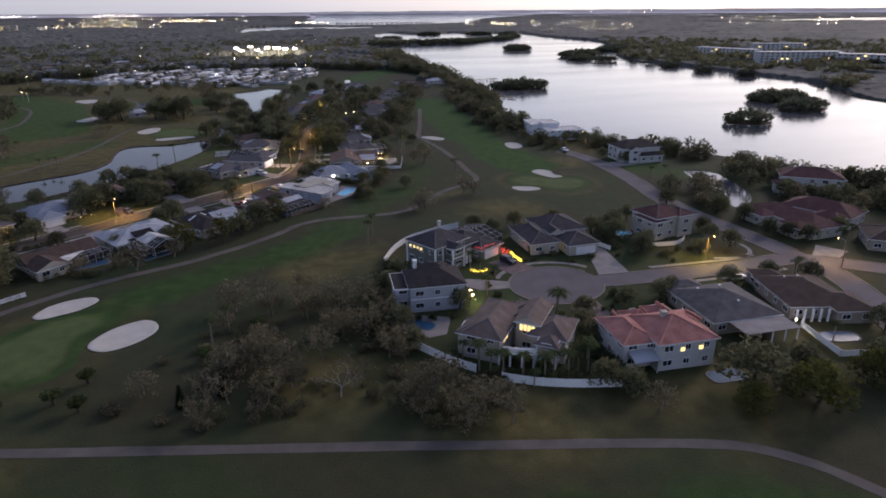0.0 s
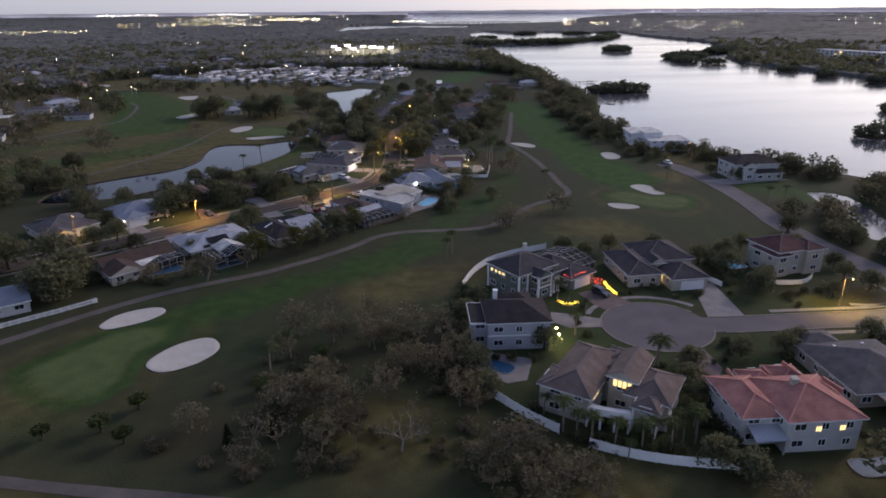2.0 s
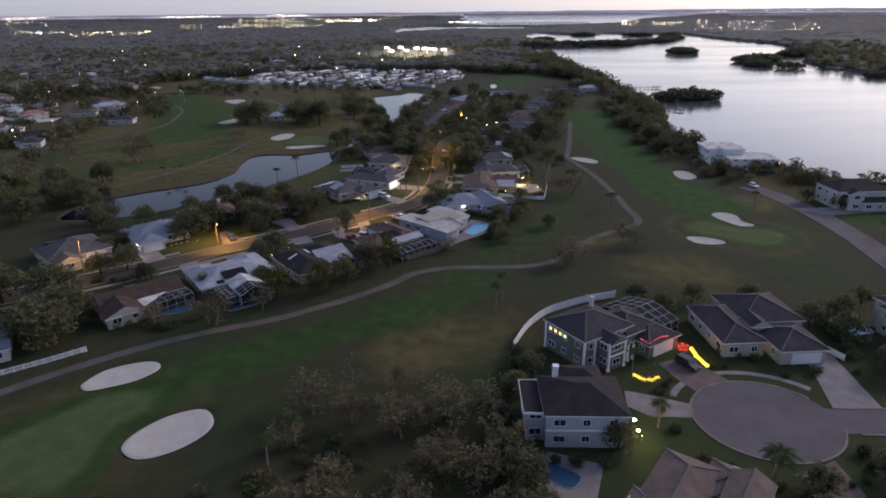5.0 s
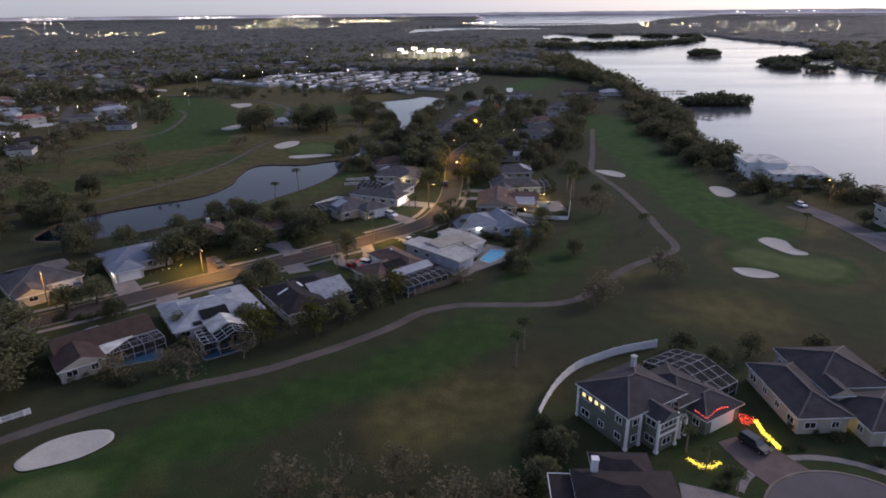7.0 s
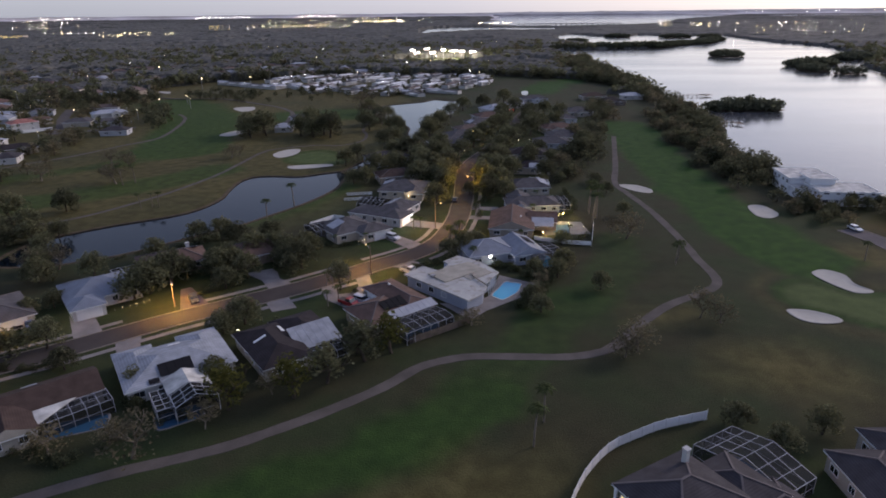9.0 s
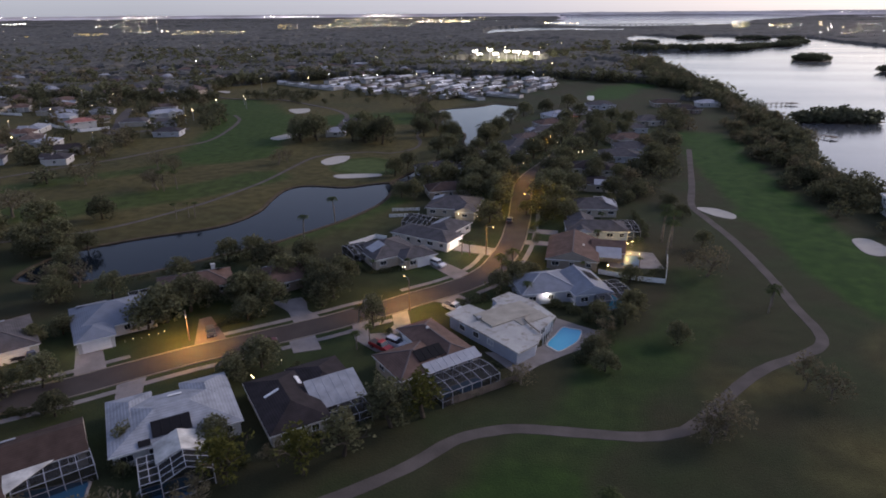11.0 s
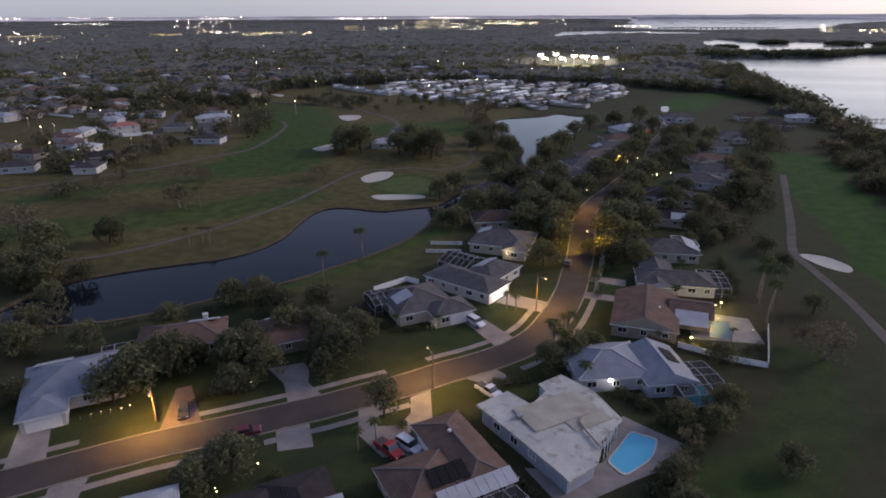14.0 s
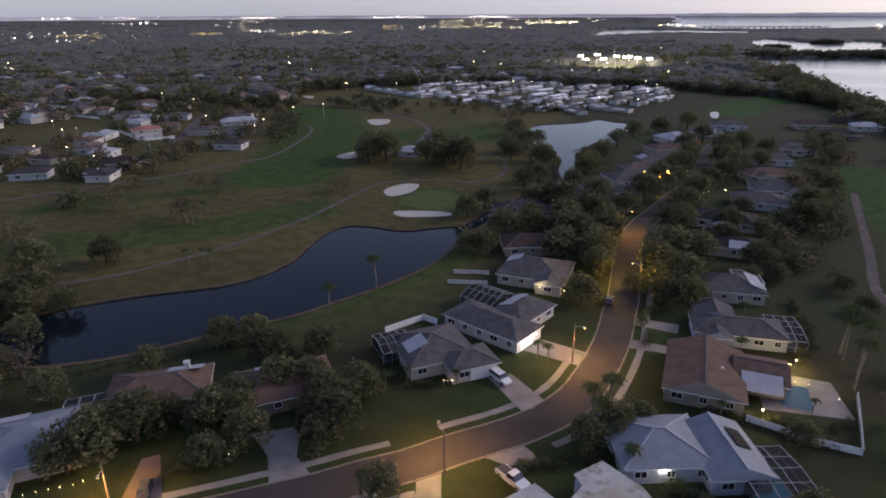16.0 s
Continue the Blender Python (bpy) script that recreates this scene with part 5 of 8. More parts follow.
tube(bm, [(9.2, -2.2, 3.0), (9.5, -2.2, 3.7), (9.9, -2.2, 3.95), (10.3, -2.2, 3.7), (10.6, -2.2, 3.0)], [0.25] * 5, 6)
part("entrance_arch", bm, M["cream_wall"], c1h)
screen_cage(42.9, 100.6, 31, 8.5, 13.0, 2.7, 1.5, 4, 6, "white-framed pool enclosure behind a sage-green house")
pool(42.9, 100.2, 31, [(-2.0, -4.0), (0, -4.3), (2.0, -4.0), (2.2, 0), (2.0, 4.0), (0, 4.2), (-2.0, 4.0), (-2.2, 0)], "pool_dark", "screened garden pool behind the green house")
c2h = house("pale grey two-storey house with a dark roof", 22.4, 66.2, -3, [(0, 0, 12.0, 10.0, 6.0, "hip", 0.42), (0.5, 6.5, 7, 5, 5.6, "hip", 0.42), (-7.4, 0.8, 2.8, 8.0, 5.0, "flat", 0)], "grey_wall", "roof_dark", None, lit=())
chimney(c2h, -3.5, 4.6, 7.4, 0.8, 1.0, "trim")
for z, d in ((2.95, 0.28), (5.7, 0.2)):
    bm = bmesh.new()
    box(bm, 0, -5.08, z, 12.1, 0.12, d)
    part("belt_course", bm, M["trim"], c2h)
c3 = [(0.4, 2.4, 7.0, 8.0, 4.3, "hip", 0.44), (-4.4, -1.3, 7.6, 16.0, 5.0, "hip", 0.46), (2.7, 1.4, 4.4, 9.0, 6.3, "gable_y", 0.5), (7.2, -0.3, 6.6, 9.2, 5.0, "hip", 0.46), (7.6, -5.6, 3.8, 3.6, 4.7, "hip", 0.55), (-7.6, -5.6, 3.4, 6.0, 4.6, "hip", 0.46), (0.6, 5.6, 6.0, 6.0, 4.8, "hip", 0.46)]
c3h = house("tan-roofed two-storey house with a tall lit gable window", 34.0, 43.5, -38, c3, "cream_wall", "roof_tan", "cap", lit=())
for k in range(4):
    add_window(c3h, pose(1.55 + k * 0.78, -3.2, 4.5, 0, 0, 0), 0.70, 1.35, True)
add_window(c3h, wall_point(c3[1], 1, -5.6, 0.05, 3.4), 1.1, 1.2, True)
add_window(c3h, wall_point(c3[1], 1, -4.2, 0.05, 3.4), 1.1, 1.2, True)
line = [(-0.6, -8.9), (1.5, -8.7), (3.6, -8.1), (5.6, -7.4)]
for a, b in zip(line, line[1:]):
    bm = bmesh.new()
    beam(bm, (*a, 2.9), (*b, 2.9), 2.4, 0.25)
    part("balcony_floor", bm, M["trim"], c3h)
    bm = bmesh.new()
    beam(bm, (a[0], a[1] - 1.1, 3.5), (b[0], b[1] - 1.1, 3.5), 0.12, 0.9)
    part("balcony_rail", bm, M["trim"], c3h)
for a in line:
    bm = bmesh.new()
    box(bm, a[0], a[1] - 0.9, 0, 0.34, 0.34, 2.8, 0, 0.04)
    part("column", bm, M["trim"], c3h)
for u, v in ((5.8, -7.4), (9.4, -7.4), (9.6, -3.9), (10.4, -4.6)):
    bm = bmesh.new()
    box(bm, u, v, 0, 0.32, 0.32, 4.6, 0, 0.04)
    part("column", bm, M["trim"], c3h)
c4 = [(-4.8, 1.9, 6.8, 10.6, 5.1, "hip", 0.42), (3.2, 0, 11.4, 11.2, 5.7, "hip", 0.42), (0.3, 7.2, 5.0, 5.0, 4.6, "hip", 0.46), (-5.6, 6.6, 4.6, 5.0, 4.0, "hip", 0.46), (5.2, 7.6, 4.6, 5.4, 4.8, "hip", 0.46)]
c4h = house("red-tiled cream two-storey house with hipped wings", 57.2, 32.0, -2, c4, "white_wall", "roof_red", "cap_red", lit=())
for off in (-1.0, 2.7):
    add_window(c4h, wall_point(c4[1], 0, off, 0.10, 3.6), 1.0, 1.0, True)
bm = bmesh.new()
v = [bm.verts.new(p) for p in ((-7.4, -3.2, 3.7), (-2.4, -3.2, 3.7), (-2.4, -6.3, 2.8), (-7.4, -6.3, 2.8))]
w = [bm.verts.new((q.co.x, q.co.y, q.co.z - 0.15)) for q in v]
bm.faces.new(v)
bm.faces.new(w[::-1])
for k in range(4):
    bm.faces.new((v[k], w[k], w[(k + 1) % 4], v[(k + 1) % 4]))
bmesh.ops.recalc_face_normals(bm, faces=bm.faces)
part("porch_roof", bm, M["roof_pale"], c4h, "pale lean-to porch roof")
for x in (-7.2, -2.7):
    bm = bmesh.new()
    box(bm, x, -6.0, 0, 0.25, 0.25, 2.7)
    part("column", bm, M["cream_wall"], c4h)
for a, b in (((-4.6, 8.8, 5.6), (-4.3, 6.4, 5.0)), ((1.3, 8.6, 5.9), (1.7, 6.8, 5.4)), ((4.7, 8.6, 6.6), (6.1, 5.6, 5.8)), ((8.0, 3.1, 6.9), (9.5, 0.2, 6.3))):
    bm = bmesh.new()
    beam(bm, a, b, 0.32, 0.7)
    part("parapet", bm, M["cap_red"], c4h)
chimney(c4h, 1.8, 1.0, 7.2, 1.0, 1.3, "cream_wall")
c5 = [(0, 0, 15.5, 16.0, 3.0, "hip", 0.36), (-3, 10, 7, 5, 3.0, "hip", 0.38)]
c5h = house("grey hip-roofed bungalow with a white lanai", 80.8, 43.4, -1, c5, "beige_wall", "roof_grey", None)
bm = bmesh.new()
box(bm, 1.6, -11.0, 2.65, 12.4, 5.6, 0.14, 0, 0.02)
part("lanai_roof", bm, M["concrete"], c5h)
for k in range(5):
    bm = bmesh.new()
    box(bm, -4.2 + k * 2.9, -13.5, 0, 0.2, 0.2, 2.65)
    part("column", bm, M["trim"], c5h)
for u, v, z in ((-3.4, 4.2, 4.4), (2.6, 5.0, 4.2), (0.8, -3.6, 4.6)):
    vent(c5h, u, v, z)
c6 = [(0, 0.5, 14.0, 16.0, 3.0, "hip", 0.36), (5.5, -5.5, 8, 9, 3.0, "hip", 0.38), (-3.5, 10, 6, 5, 3.0, "hip", 0.38)]
c6h = house("dark-roofed beige bungalow with arched lanai", 101.6, 43.2, -13, c6, "beige_wall", "roof_darkbrown", None, lit=())
for k in range(6):
    bm = bmesh.new()
    box(bm, -6.4 + k * 1.7, -8.9, 0, 0.4, 0.4, 2.9, 0, 0.04)
    part("column", bm, M["trim"], c6h)
for u, v, z in ((-2.6, 4.0, 4.6), (1.8, 6.2, 3.9)):
    vent(c6h, u, v, z)
pool(97.0, 28.6, -13, [(-3.4, -1.6), (0, -2.2), (3.4, -1.6), (3.6, 1), (1, 1.6), (-2.6, 1.4)], "pool_dark", "small dark pool behind a beige bungalow")
pool(65.8, 22.0, -2, [(-3.0, -1.6), (0, -1.9), (3.0, -1.6), (3.0, 1.4), (0, 1.7), (-3.0, 1.4)], "pool_dark", "small pool beside the red-tiled house")
c7 = [(-5.0, -1.5, 8.0, 15.5, 3.2, "hip", 0.42), (4.6, -8.0, 8.8, 9.4, 3.0, "hip", 0.42), (4.6, 4.5, 12.5, 12.5, 3.4, "hip", 0.42), (0.0, -3.2, 3.4, 4.0, 4.2, "gable_y", 0.5)]
c7h = house("grey-roofed house with a lit porch and white garage", 63.2, 96.0, 2, c7, "cream_wall", "roof_navy", "cap", lit=(), garage=(1, 0, 0.6, 5.4))
for off in (-0.8, 1.0):
    add_window(c7h, wall_point(c7[3], 0, off, 0.10, 1.0), 0.9, 1.9, True)
c8h = house("maroon-roofed cream two-storey house behind a lawn", 97.2, 94.2, 12, [(0, 0, 11, 10, 6.4, "hip", 0.42), (4.8, -2.6, 5.5, 7, 6.4, "hip", 0.42), (-4.6, -1.5, 4, 8, 5.6, "hip", 0.42)], "cream_wall", "roof_maroon", "cap", lit=(7,))
pool(86.6, 98.0, 12, [(-2.2, -3.4), (0, -3.7), (2.2, -3.4), (2.4, 0), (2.2, 3.4), (0, 3.6), (-2.2, 3.4), (-2.4, 0)], "pool_water", "pale blue garden pool beside the maroon-roofed house")
r1 = house("maroon-tiled cream villa beside the road", 140.0, 89.0, -86, [(0, 0, 25, 11, 3.2, "hip", 0.40), (-6, -6.5, 8, 6, 3.2, "hip", 0.42), (7, -6, 7, 6, 3.2, "hip", 0.42)], "cream_wall", "roof_maroon", None, lit=())
r2 = house("maroon-tiled villa with a hipped wing", 154.0, 92.0, -66, [(0, 0, 20, 12, 3.6, "hip", 0.42), (5, -8, 8, 6, 3.6, "hip", 0.42)], "cream_wall", "roof_maroon", None)
r3 = house("maroon-roofed white villa on the shore", 176.0, 121.0, -35, [(0, 0, 20, 12, 5.6, "hip", 0.40), (-8, -6, 8, 6, 3.2, "hip", 0.4)], "white_wall", "roof_maroon", "cap")
r4 = house("beige villa beside the side road", 154.0, 66.0, -35, [(0, 0, 16, 12, 3.2, "hip", 0.40)], "beige_wall", "roof_darkbrown", "cap")
lh = house("white two-storey lakeside house with a dark roof", 141.8, 183.6, 1, [(0, 0, 18, 12, 6.0, "hip", 0.42), (3.5, -7.0, 11, 4, 3.0, "hip", 0.5), (-4, -6.5, 5, 3, 5.6, "gable_y", 0.45)], "white_wall", "roof_dark", None)
wb = house("white flat-roofed modern waterfront house", 126.5, 240.0, -6, [(-1.0, 12, 14, 15, 5.8, "flat", 0), (6.0, -3, 18, 12, 4.6, "flat", 0), (1, 4, 8, 8, 6.8, "flat", 0), (-5.0, 3.0, 5, 8, 3.4, "flat", 0)], "bright_wall", "roof_white", None)

# ---- trees ----
def leaf_cards(verts, faces, centre, radii, count, size, r, shell=0.55, flat=0.5):
    """Small bent leaf clumps scattered through an ellipsoid, most of them near its skin."""
    for _ in range(count):
        d = Vector((r.gauss(0, 1), r.gauss(0, 1), r.gauss(0, 1))).normalized()
        q = shell + (1 - shell) * r.random() ** 0.6
        p = Vector((centre[0] + d.x * radii[0] * q, centre[1] + d.y * radii[1] * q, centre[2] + d.z * radii[2] * q))
        u = Vector((r.gauss(0, 1), r.gauss(0, 1), r.gauss(0, 1) * flat)).normalized()
        w = u.cross(Vector((r.gauss(0, 0.6), r.gauss(0, 0.6), 1))).normalized()
        s = size * r.uniform(0.6, 1.35)
        n = u.cross(w) * s * 0.25
        k = len(verts)
        verts += [p - u * s - w * s * 0.5, p + w * s * 0.15 + n - u * s * 0.2, p + u * s - w * s * 0.3, p + u * s * 0.3 + w * s * 0.8]
        faces += [(k, k + 1, k + 3), (k, k + 2, k + 1), (k + 1, k + 2, k + 3)]


def limbs(bm, r, height, spread, levels, trunk_r, fork=0.35, lean=0.1, count=5):
    """A trunk that forks into tapering limbs. Returns the tips."""
    tips = []
    base = Vector((0, 0, -0.2))
    fork_z = height * fork
    top = Vector((r.uniform(-1, 1) * lean * height, r.uniform(-1, 1) * lean * height, fork_z))
    tube(bm, [base, base.lerp(top, 0.5) + Vector((r.uniform(-.1, .1), r.uniform(-.1, .1), 0)), top], [trunk_r * 1.25, trunk_r, trunk_r * 0.85], 7)

    def grow(p, d, length, rad, level):
        mid = p + d * length * 0.5 + Vector((r.uniform(-1, 1), r.uniform(-1, 1), r.uniform(-0.2, 0.6))) * length * 0.1
        end = p + d * length
        tube(bm, [p, mid, end], [rad, rad * 0.72, rad * 0.45], 5)
        if level <= 1:
            tips.append(end)
            return
        tips.append(mid)
        for _ in range(r.choice((2, 3, 3))):
            nd = (d + Vector((r.uniform(-1, 1), r.uniform(-1, 1), r.uniform(-0.35, 0.7))) * 0.85).normalized()
            grow(end, nd, length * r.uniform(0.55, 0.8), rad * 0.5, level - 1)

    for k in range(count):
        a = math.tau * k / count + r.uniform(-0.5, 0.5)
        d = Vector((math.cos(a) * spread, math.sin(a) * spread, r.uniform(0.45, 1.1))).normalized()
        grow(top, d, height * r.uniform(0.26, 0.38), trunk_r * 0.6, levels)
    return tips


def crown_part(verts, faces, mat, t, name="crown"):
    return raw_object(name, verts, faces, M[mat], t)


def broad_tree(seed, height, radius, mat, label, density=1.0, bark="bark", name="oak_tree", leaf=0.40):
    """A spreading tree: forked limbs under a crown of many uneven clumps."""
    r = random.Random(seed)
    t = thing(name, 0, 0, -500, 0, label, "tree", "trees")
    bm = bmesh.new()
    tips = limbs(bm, r, height, 0.9, 2, height * 0.034)
    part("trunk", bm, M[bark], t)
    verts, faces = [], []
    lobes = 15
    for k in range(lobes):
        a = k * 2.4 + r.uniform(-0.4, 0.4)
        q = math.sqrt((k + 0.5) / lobes)
        z = height * (0.84 - 0.52 * q * q) + r.uniform(-0.07, 0.07) * height
        lr = radius * r.uniform(0.30, 0.46)
        leaf_cards(verts, faces, (math.cos(a) * q * radius * 0.75, math.sin(a) * q * radius * 0.75, z), (lr, lr, lr * 0.95), int(64 * density), leaf * 1.06, r)
    for p in tips:
        leaf_cards(verts, faces, p, (radius * 0.22,) * 3, int(8 * density), leaf, r, 0.2)
    crown_part(verts, faces, mat, t)
    return t


def sparse_tree(seed, height, radius, mat, label, leaves=1.0, bark="pale_bark", name="bare_tree"):
    """A winter tree: fine pale limbs with a thin veil of leaves at their ends."""
    r = random.Random(seed)
    t = thing(name, 0, 0, -500, 0, label, "tree", "trees")
    bm = bmesh.new()
    tips = limbs(bm, r, height, 0.65, 3, height * 0.022, 0.25, 0.05, 6)
    part("trunk", bm, M[bark], t)
    if leaves > 0:
        verts, faces = [], []
        for p in tips:
            leaf_cards(verts, faces, p, (height * 0.10,) * 3, max(1, int(9 * leaves)), 0.26, r, 0.1)
        crown_part(verts, faces, mat, t)
    return t


def frond_mesh(length, droop, seed):
    r = random.Random(seed)
    bm = bmesh.new()
    spine = []
    n = 9
    for k in range(n + 1):
        s = k / n
        spine.append(Vector((length * (s - 0.12 * s * s), 0, length * (0.35 * s - droop * s * s))))
    for k in range(n):
        a, b = spine[k], spine[k + 1]
        beam(bm, a, b, 0.05 * (1 - 0.7 * k / n) + 0.01)
        w = length * 0.26 * math.sin(math.pi * min(1, (k + 1.2) / (n + 1.0))) + 0.05
        for s in (-1, 1):
            for j in range(2):
                p = a.lerp(b, j * 0.5)
                tip = p + Vector((0.35 * w, s * w, -0.35 * w + r.uniform(-0.05, 0.05)))
                q = p + (b - a) * 0.42
                f = bm.faces.new([bm.verts.new(p), bm.verts.new(q), bm.verts.new(tip)])
    me = bpy.data.meshes.new("frond")
    bm.to_mesh(me)
    bm.free()
    me.materials.append(M["frond"])
    return me


def palm_tree(seed, height, label, length=2.6, count=18, droop=0.75, name="palm_tree", rad=0.17):
    """A palm: a ringed, slightly bent trunk and a head of drooping fronds."""
    r = random.Random(seed)
    t = thing(name, 0, 0, -500, 0, label, "palm tree", "palms")
    bm = bmesh.new()
    bend = Vector((r.uniform(-0.5, 0.5), r.uniform(-0.5, 0.5), 0))
    pts, rr = [], []
    for k in range(9):
        s = k / 8
        pts.append(bend * s * s + Vector((0, 0, -0.2 + height * s)))
        rr.append(rad * (1.25 - 0.35 * s) * (1.06 if k % 2 else 0.97))
    tube(bm, pts, rr, 8)
    part("trunk", bm, M["pale_bark"], t)
    meshes = [frond_mesh(length, droop, seed), frond_mesh(length * 0.9, droop * 0.45, seed + 1), frond_mesh(length * 0.85, droop * 1.3, seed + 2)]
    for k in range(count):
        f = new("frond", meshes[k % 3])
        f.parent = t
        f.matrix_local = Matrix.Translation(pts[-1]) @ pose(0, 0, 0, 0, -12 + 34 * (k % 3 == 1), k * 137.5 + r.uniform(-10, 10))
    return t


def cabbage_palm(seed, height, label):
    """A squat fan palm with a ball of stiff leaves."""
    r = random.Random(seed)
    t = thing("fan_palm", 0, 0, -500, 0, label, "palm tree", "palms")
    bm = bmesh.new()
    tube(bm, [(0, 0, -0.2), (0.05, 0, height * 0.5), (0, 0.05, height)], [0.26, 0.22, 0.24], 8)
    part("trunk", bm, M["bark"], t)
    verts, faces = [], []
    leaf_cards(verts, faces, (0, 0, height + 0.3), (1.55, 1.55, 1.35), 260, 0.42, r, 0.5)
    crown_part(verts, faces, "frond", t)
    return t


def conifer(seed, height, radius, label):
    r = random.Random(seed)
    t = thing("conifer", 0, 0, -500, 0, label, "tree", "trees")
    bm = bmesh.new()
    tube(bm, [(0, 0, -0.2), (0, 0, height * 0.5), (0, 0, height * 0.97)], [0.22, 0.15, 0.03], 7)
    part("trunk", bm, M["bark"], t)
    verts, faces = [], []
    for k in range(14):
        s = k / 13
        rr = radius * (1 - s) ** 0.8 * r.uniform(0.85, 1.1) + 0.12
        leaf_cards(verts, faces, (0, 0, height * (0.08 + 0.9 * s)), (rr, rr, height * 0.06), int(40 + 70 * (1 - s)), 0.32, r, 0.35)
    crown_part(verts, faces, "leaf_conifer", t)
    return t


def shrub(seed, radius, mat, label, name="shrub", height=None):
    r = random.Random(seed)
    t = thing(name, 0, 0, -500, 0, label, "shrub", "shrubs")
    bm = bmesh.new()
    for k in range(5):
        a = k * 1.26
        tube(bm, [(0, 0, -0.1), (math.cos(a) * radius * 0.3, math.sin(a) * radius * 0.3, radius * 0.6)], [0.05, 0.02], 4)
    part("stem", bm, M["bark"], t)
    verts, faces = [], []
    for k in range(6):
        a = k * 1.05
        leaf_cards(verts, faces, (math.cos(a) * radius * 0.45, math.sin(a) * radius * 0.45, radius * r.uniform(0.5, 0.9)), (radius * 0.5, radius * 0.5, radius * 0.5), 28, 0.28, r, 0.4)
    crown_part(verts, faces, mat, t)
    return t


OAKS = [broad_tree(11, 9.0, 5.0, "leaf", "dark green spreading oak with uneven crown", 1.25),
        broad_tree(12, 8.0, 5.0, "leaf", "dense dark green oak with low limbs", 1.25),
        broad_tree(13, 10.0, 5.0, "leaf", "tall rounded dark oak with gaps in its crown", 1.1)]
OLIVES = [broad_tree(15, 7.5, 5.0, "leaf_light", "olive-green spreading tree in the rough", 1.0, name="leafy_tree"), broad_tree(16, 8.0, 5.0, "leaf", "grey-green spreading tree in the rough", 0.9, name="leafy_tree")]
LIGHTS_TREES = [broad_tree(21, 9.5, 3.4, "leaf_light", "yellow-green leafy tree beside a garden fence", 0.55, name="leafy_tree", leaf=0.34), broad_tree(22, 8.5, 3.2, "leaf", "slim olive-green tree beside a garden fence", 0.55, name="leafy_tree", leaf=0.34)]
RUSSETS = [broad_tree(31, 8.0, 5.0, "leaf_brown", "russet half-bare tree with pale limbs", 0.34, "pale_bark", "russet_tree", 0.34),
           sparse_tree(32, 8.0, 4.0, "leaf_brown", "brown winter tree with thin foliage", 1.2, name="russet_tree"),
           broad_tree(33, 7.5, 5.0, "leaf_brown", "olive-brown tree with thin open crown", 0.42, "pale_bark", "russet_tree", 0.34)]
BARE = [sparse_tree(41, 9.0, 4.0, "leaf_brown", "bare pale dead tree in the rough", 0.0, "dead_wood", "dead_tree"), sparse_tree(42, 7.0, 3.5, "leaf_brown", "leafless grey tree in the rough", 0.35)]
PALMS = [palm_tree(51, 6.5, "queen palm with drooping fronds", 2.4), palm_tree(52, 9.0, "tall slender palm with feathery head", 2.6), palm_tree(53, 6.0, "broad date palm with thick head", 3.2, 24, 0.7, "date_palm", 0.26)]
FANS = [cabbage_palm(61, 3.2, "squat cabbage palm with ball of leaves")]
CONIFERS = [conifer(71, 8.5, 2.6, "dark pointed conifer on a lawn"), conifer(72, 6.0, 1.5, "narrow dark cedar in the rough")]
SHRUBS = [shrub(81, 1.3, "hedge", "round dark green garden shrub"), shrub(82, 1.6, "leaf_brown", "straggly brown shrub in the rough", "brush")]
PROTOS = OLIVES + OAKS + LIGHTS_TREES + RUSSETS + BARE + PALMS + FANS + CONIFERS + SHRUBS

OCCUPIED = []


def plant(proto, x, y, scale=1.0, stretch=1.0, label=""):
    t = copy_thing(proto, pose(x, y, 0, 0, 0, rng.uniform(0, 360)))
    t.scale = (scale, scale, scale * stretch)
    if label:
        t["label"] = label
    OCCUPIED.append((x, y, scale * 2.5))
    return t


def grove(kind, spots, size=5.0):
    """Trees at (x, y, crown radius)."""
    for i, (x, y, r) in enumerate(spots):
        plant(kind[i % len(kind)], x, y, max(0.55, r / size) , 1.0 / max(1.0, (r / size) ** 0.55))


# along the street and its gardens
grove(OAKS, [(-71, 162, 5.4), (-73, 158.5, 4.4), (-68.5, 167.5, 4.8), (-59, 174, 4.2), (-58, 179, 4.0), (-50.5, 171, 3.8), (-54, 165, 3.4), (-43.5, 183, 4.6), (-38.5, 177.5, 4.2), (-40, 173.5, 3.4), (-39, 188.5, 4.0), (-53, 185, 4.0), (-48, 187, 4.0), (-52.7, 199.3, 4.0), (-66.5, 198.7, 3.8), (-73.0, 197.2, 3.8), (-61.0, 194.8, 4.4), (-79.4, 183.9, 3.3)])
grove(OAKS, [(-9.9, 275.0, 7.3), (-12.8, 263.8, 6.6), (15.3, 266.4, 7.0), (17.3, 251.5, 5.6), (12.4, 240.9, 4.6), (16.8, 288.4, 6.4), (-18.9, 307.7, 7.6), (-23.2, 280.4, 5.7), (-30.2, 275.1, 5.5), (-33.4, 262.2, 4.1), (-33.1, 379.5, 6.4), (-7.7, 386.1, 6.0), (-11.6, 367.2, 6.0), (19.6, 364.9, 6.2), (41.0, 362.1, 6.4), (47.2, 378.8, 6.4), (-5.2, 236.4, 4.6), (22.6, 268.8, 5.4), (36.4, 266.9, 5.0), (-2.5, 292, 5.4), (-8, 300, 5.6), (-6, 322, 5.6), (21, 301, 4.8), (-14, 290, 5.5), (-2.6, 255, 4.6), (12.6, 276, 4.6)])
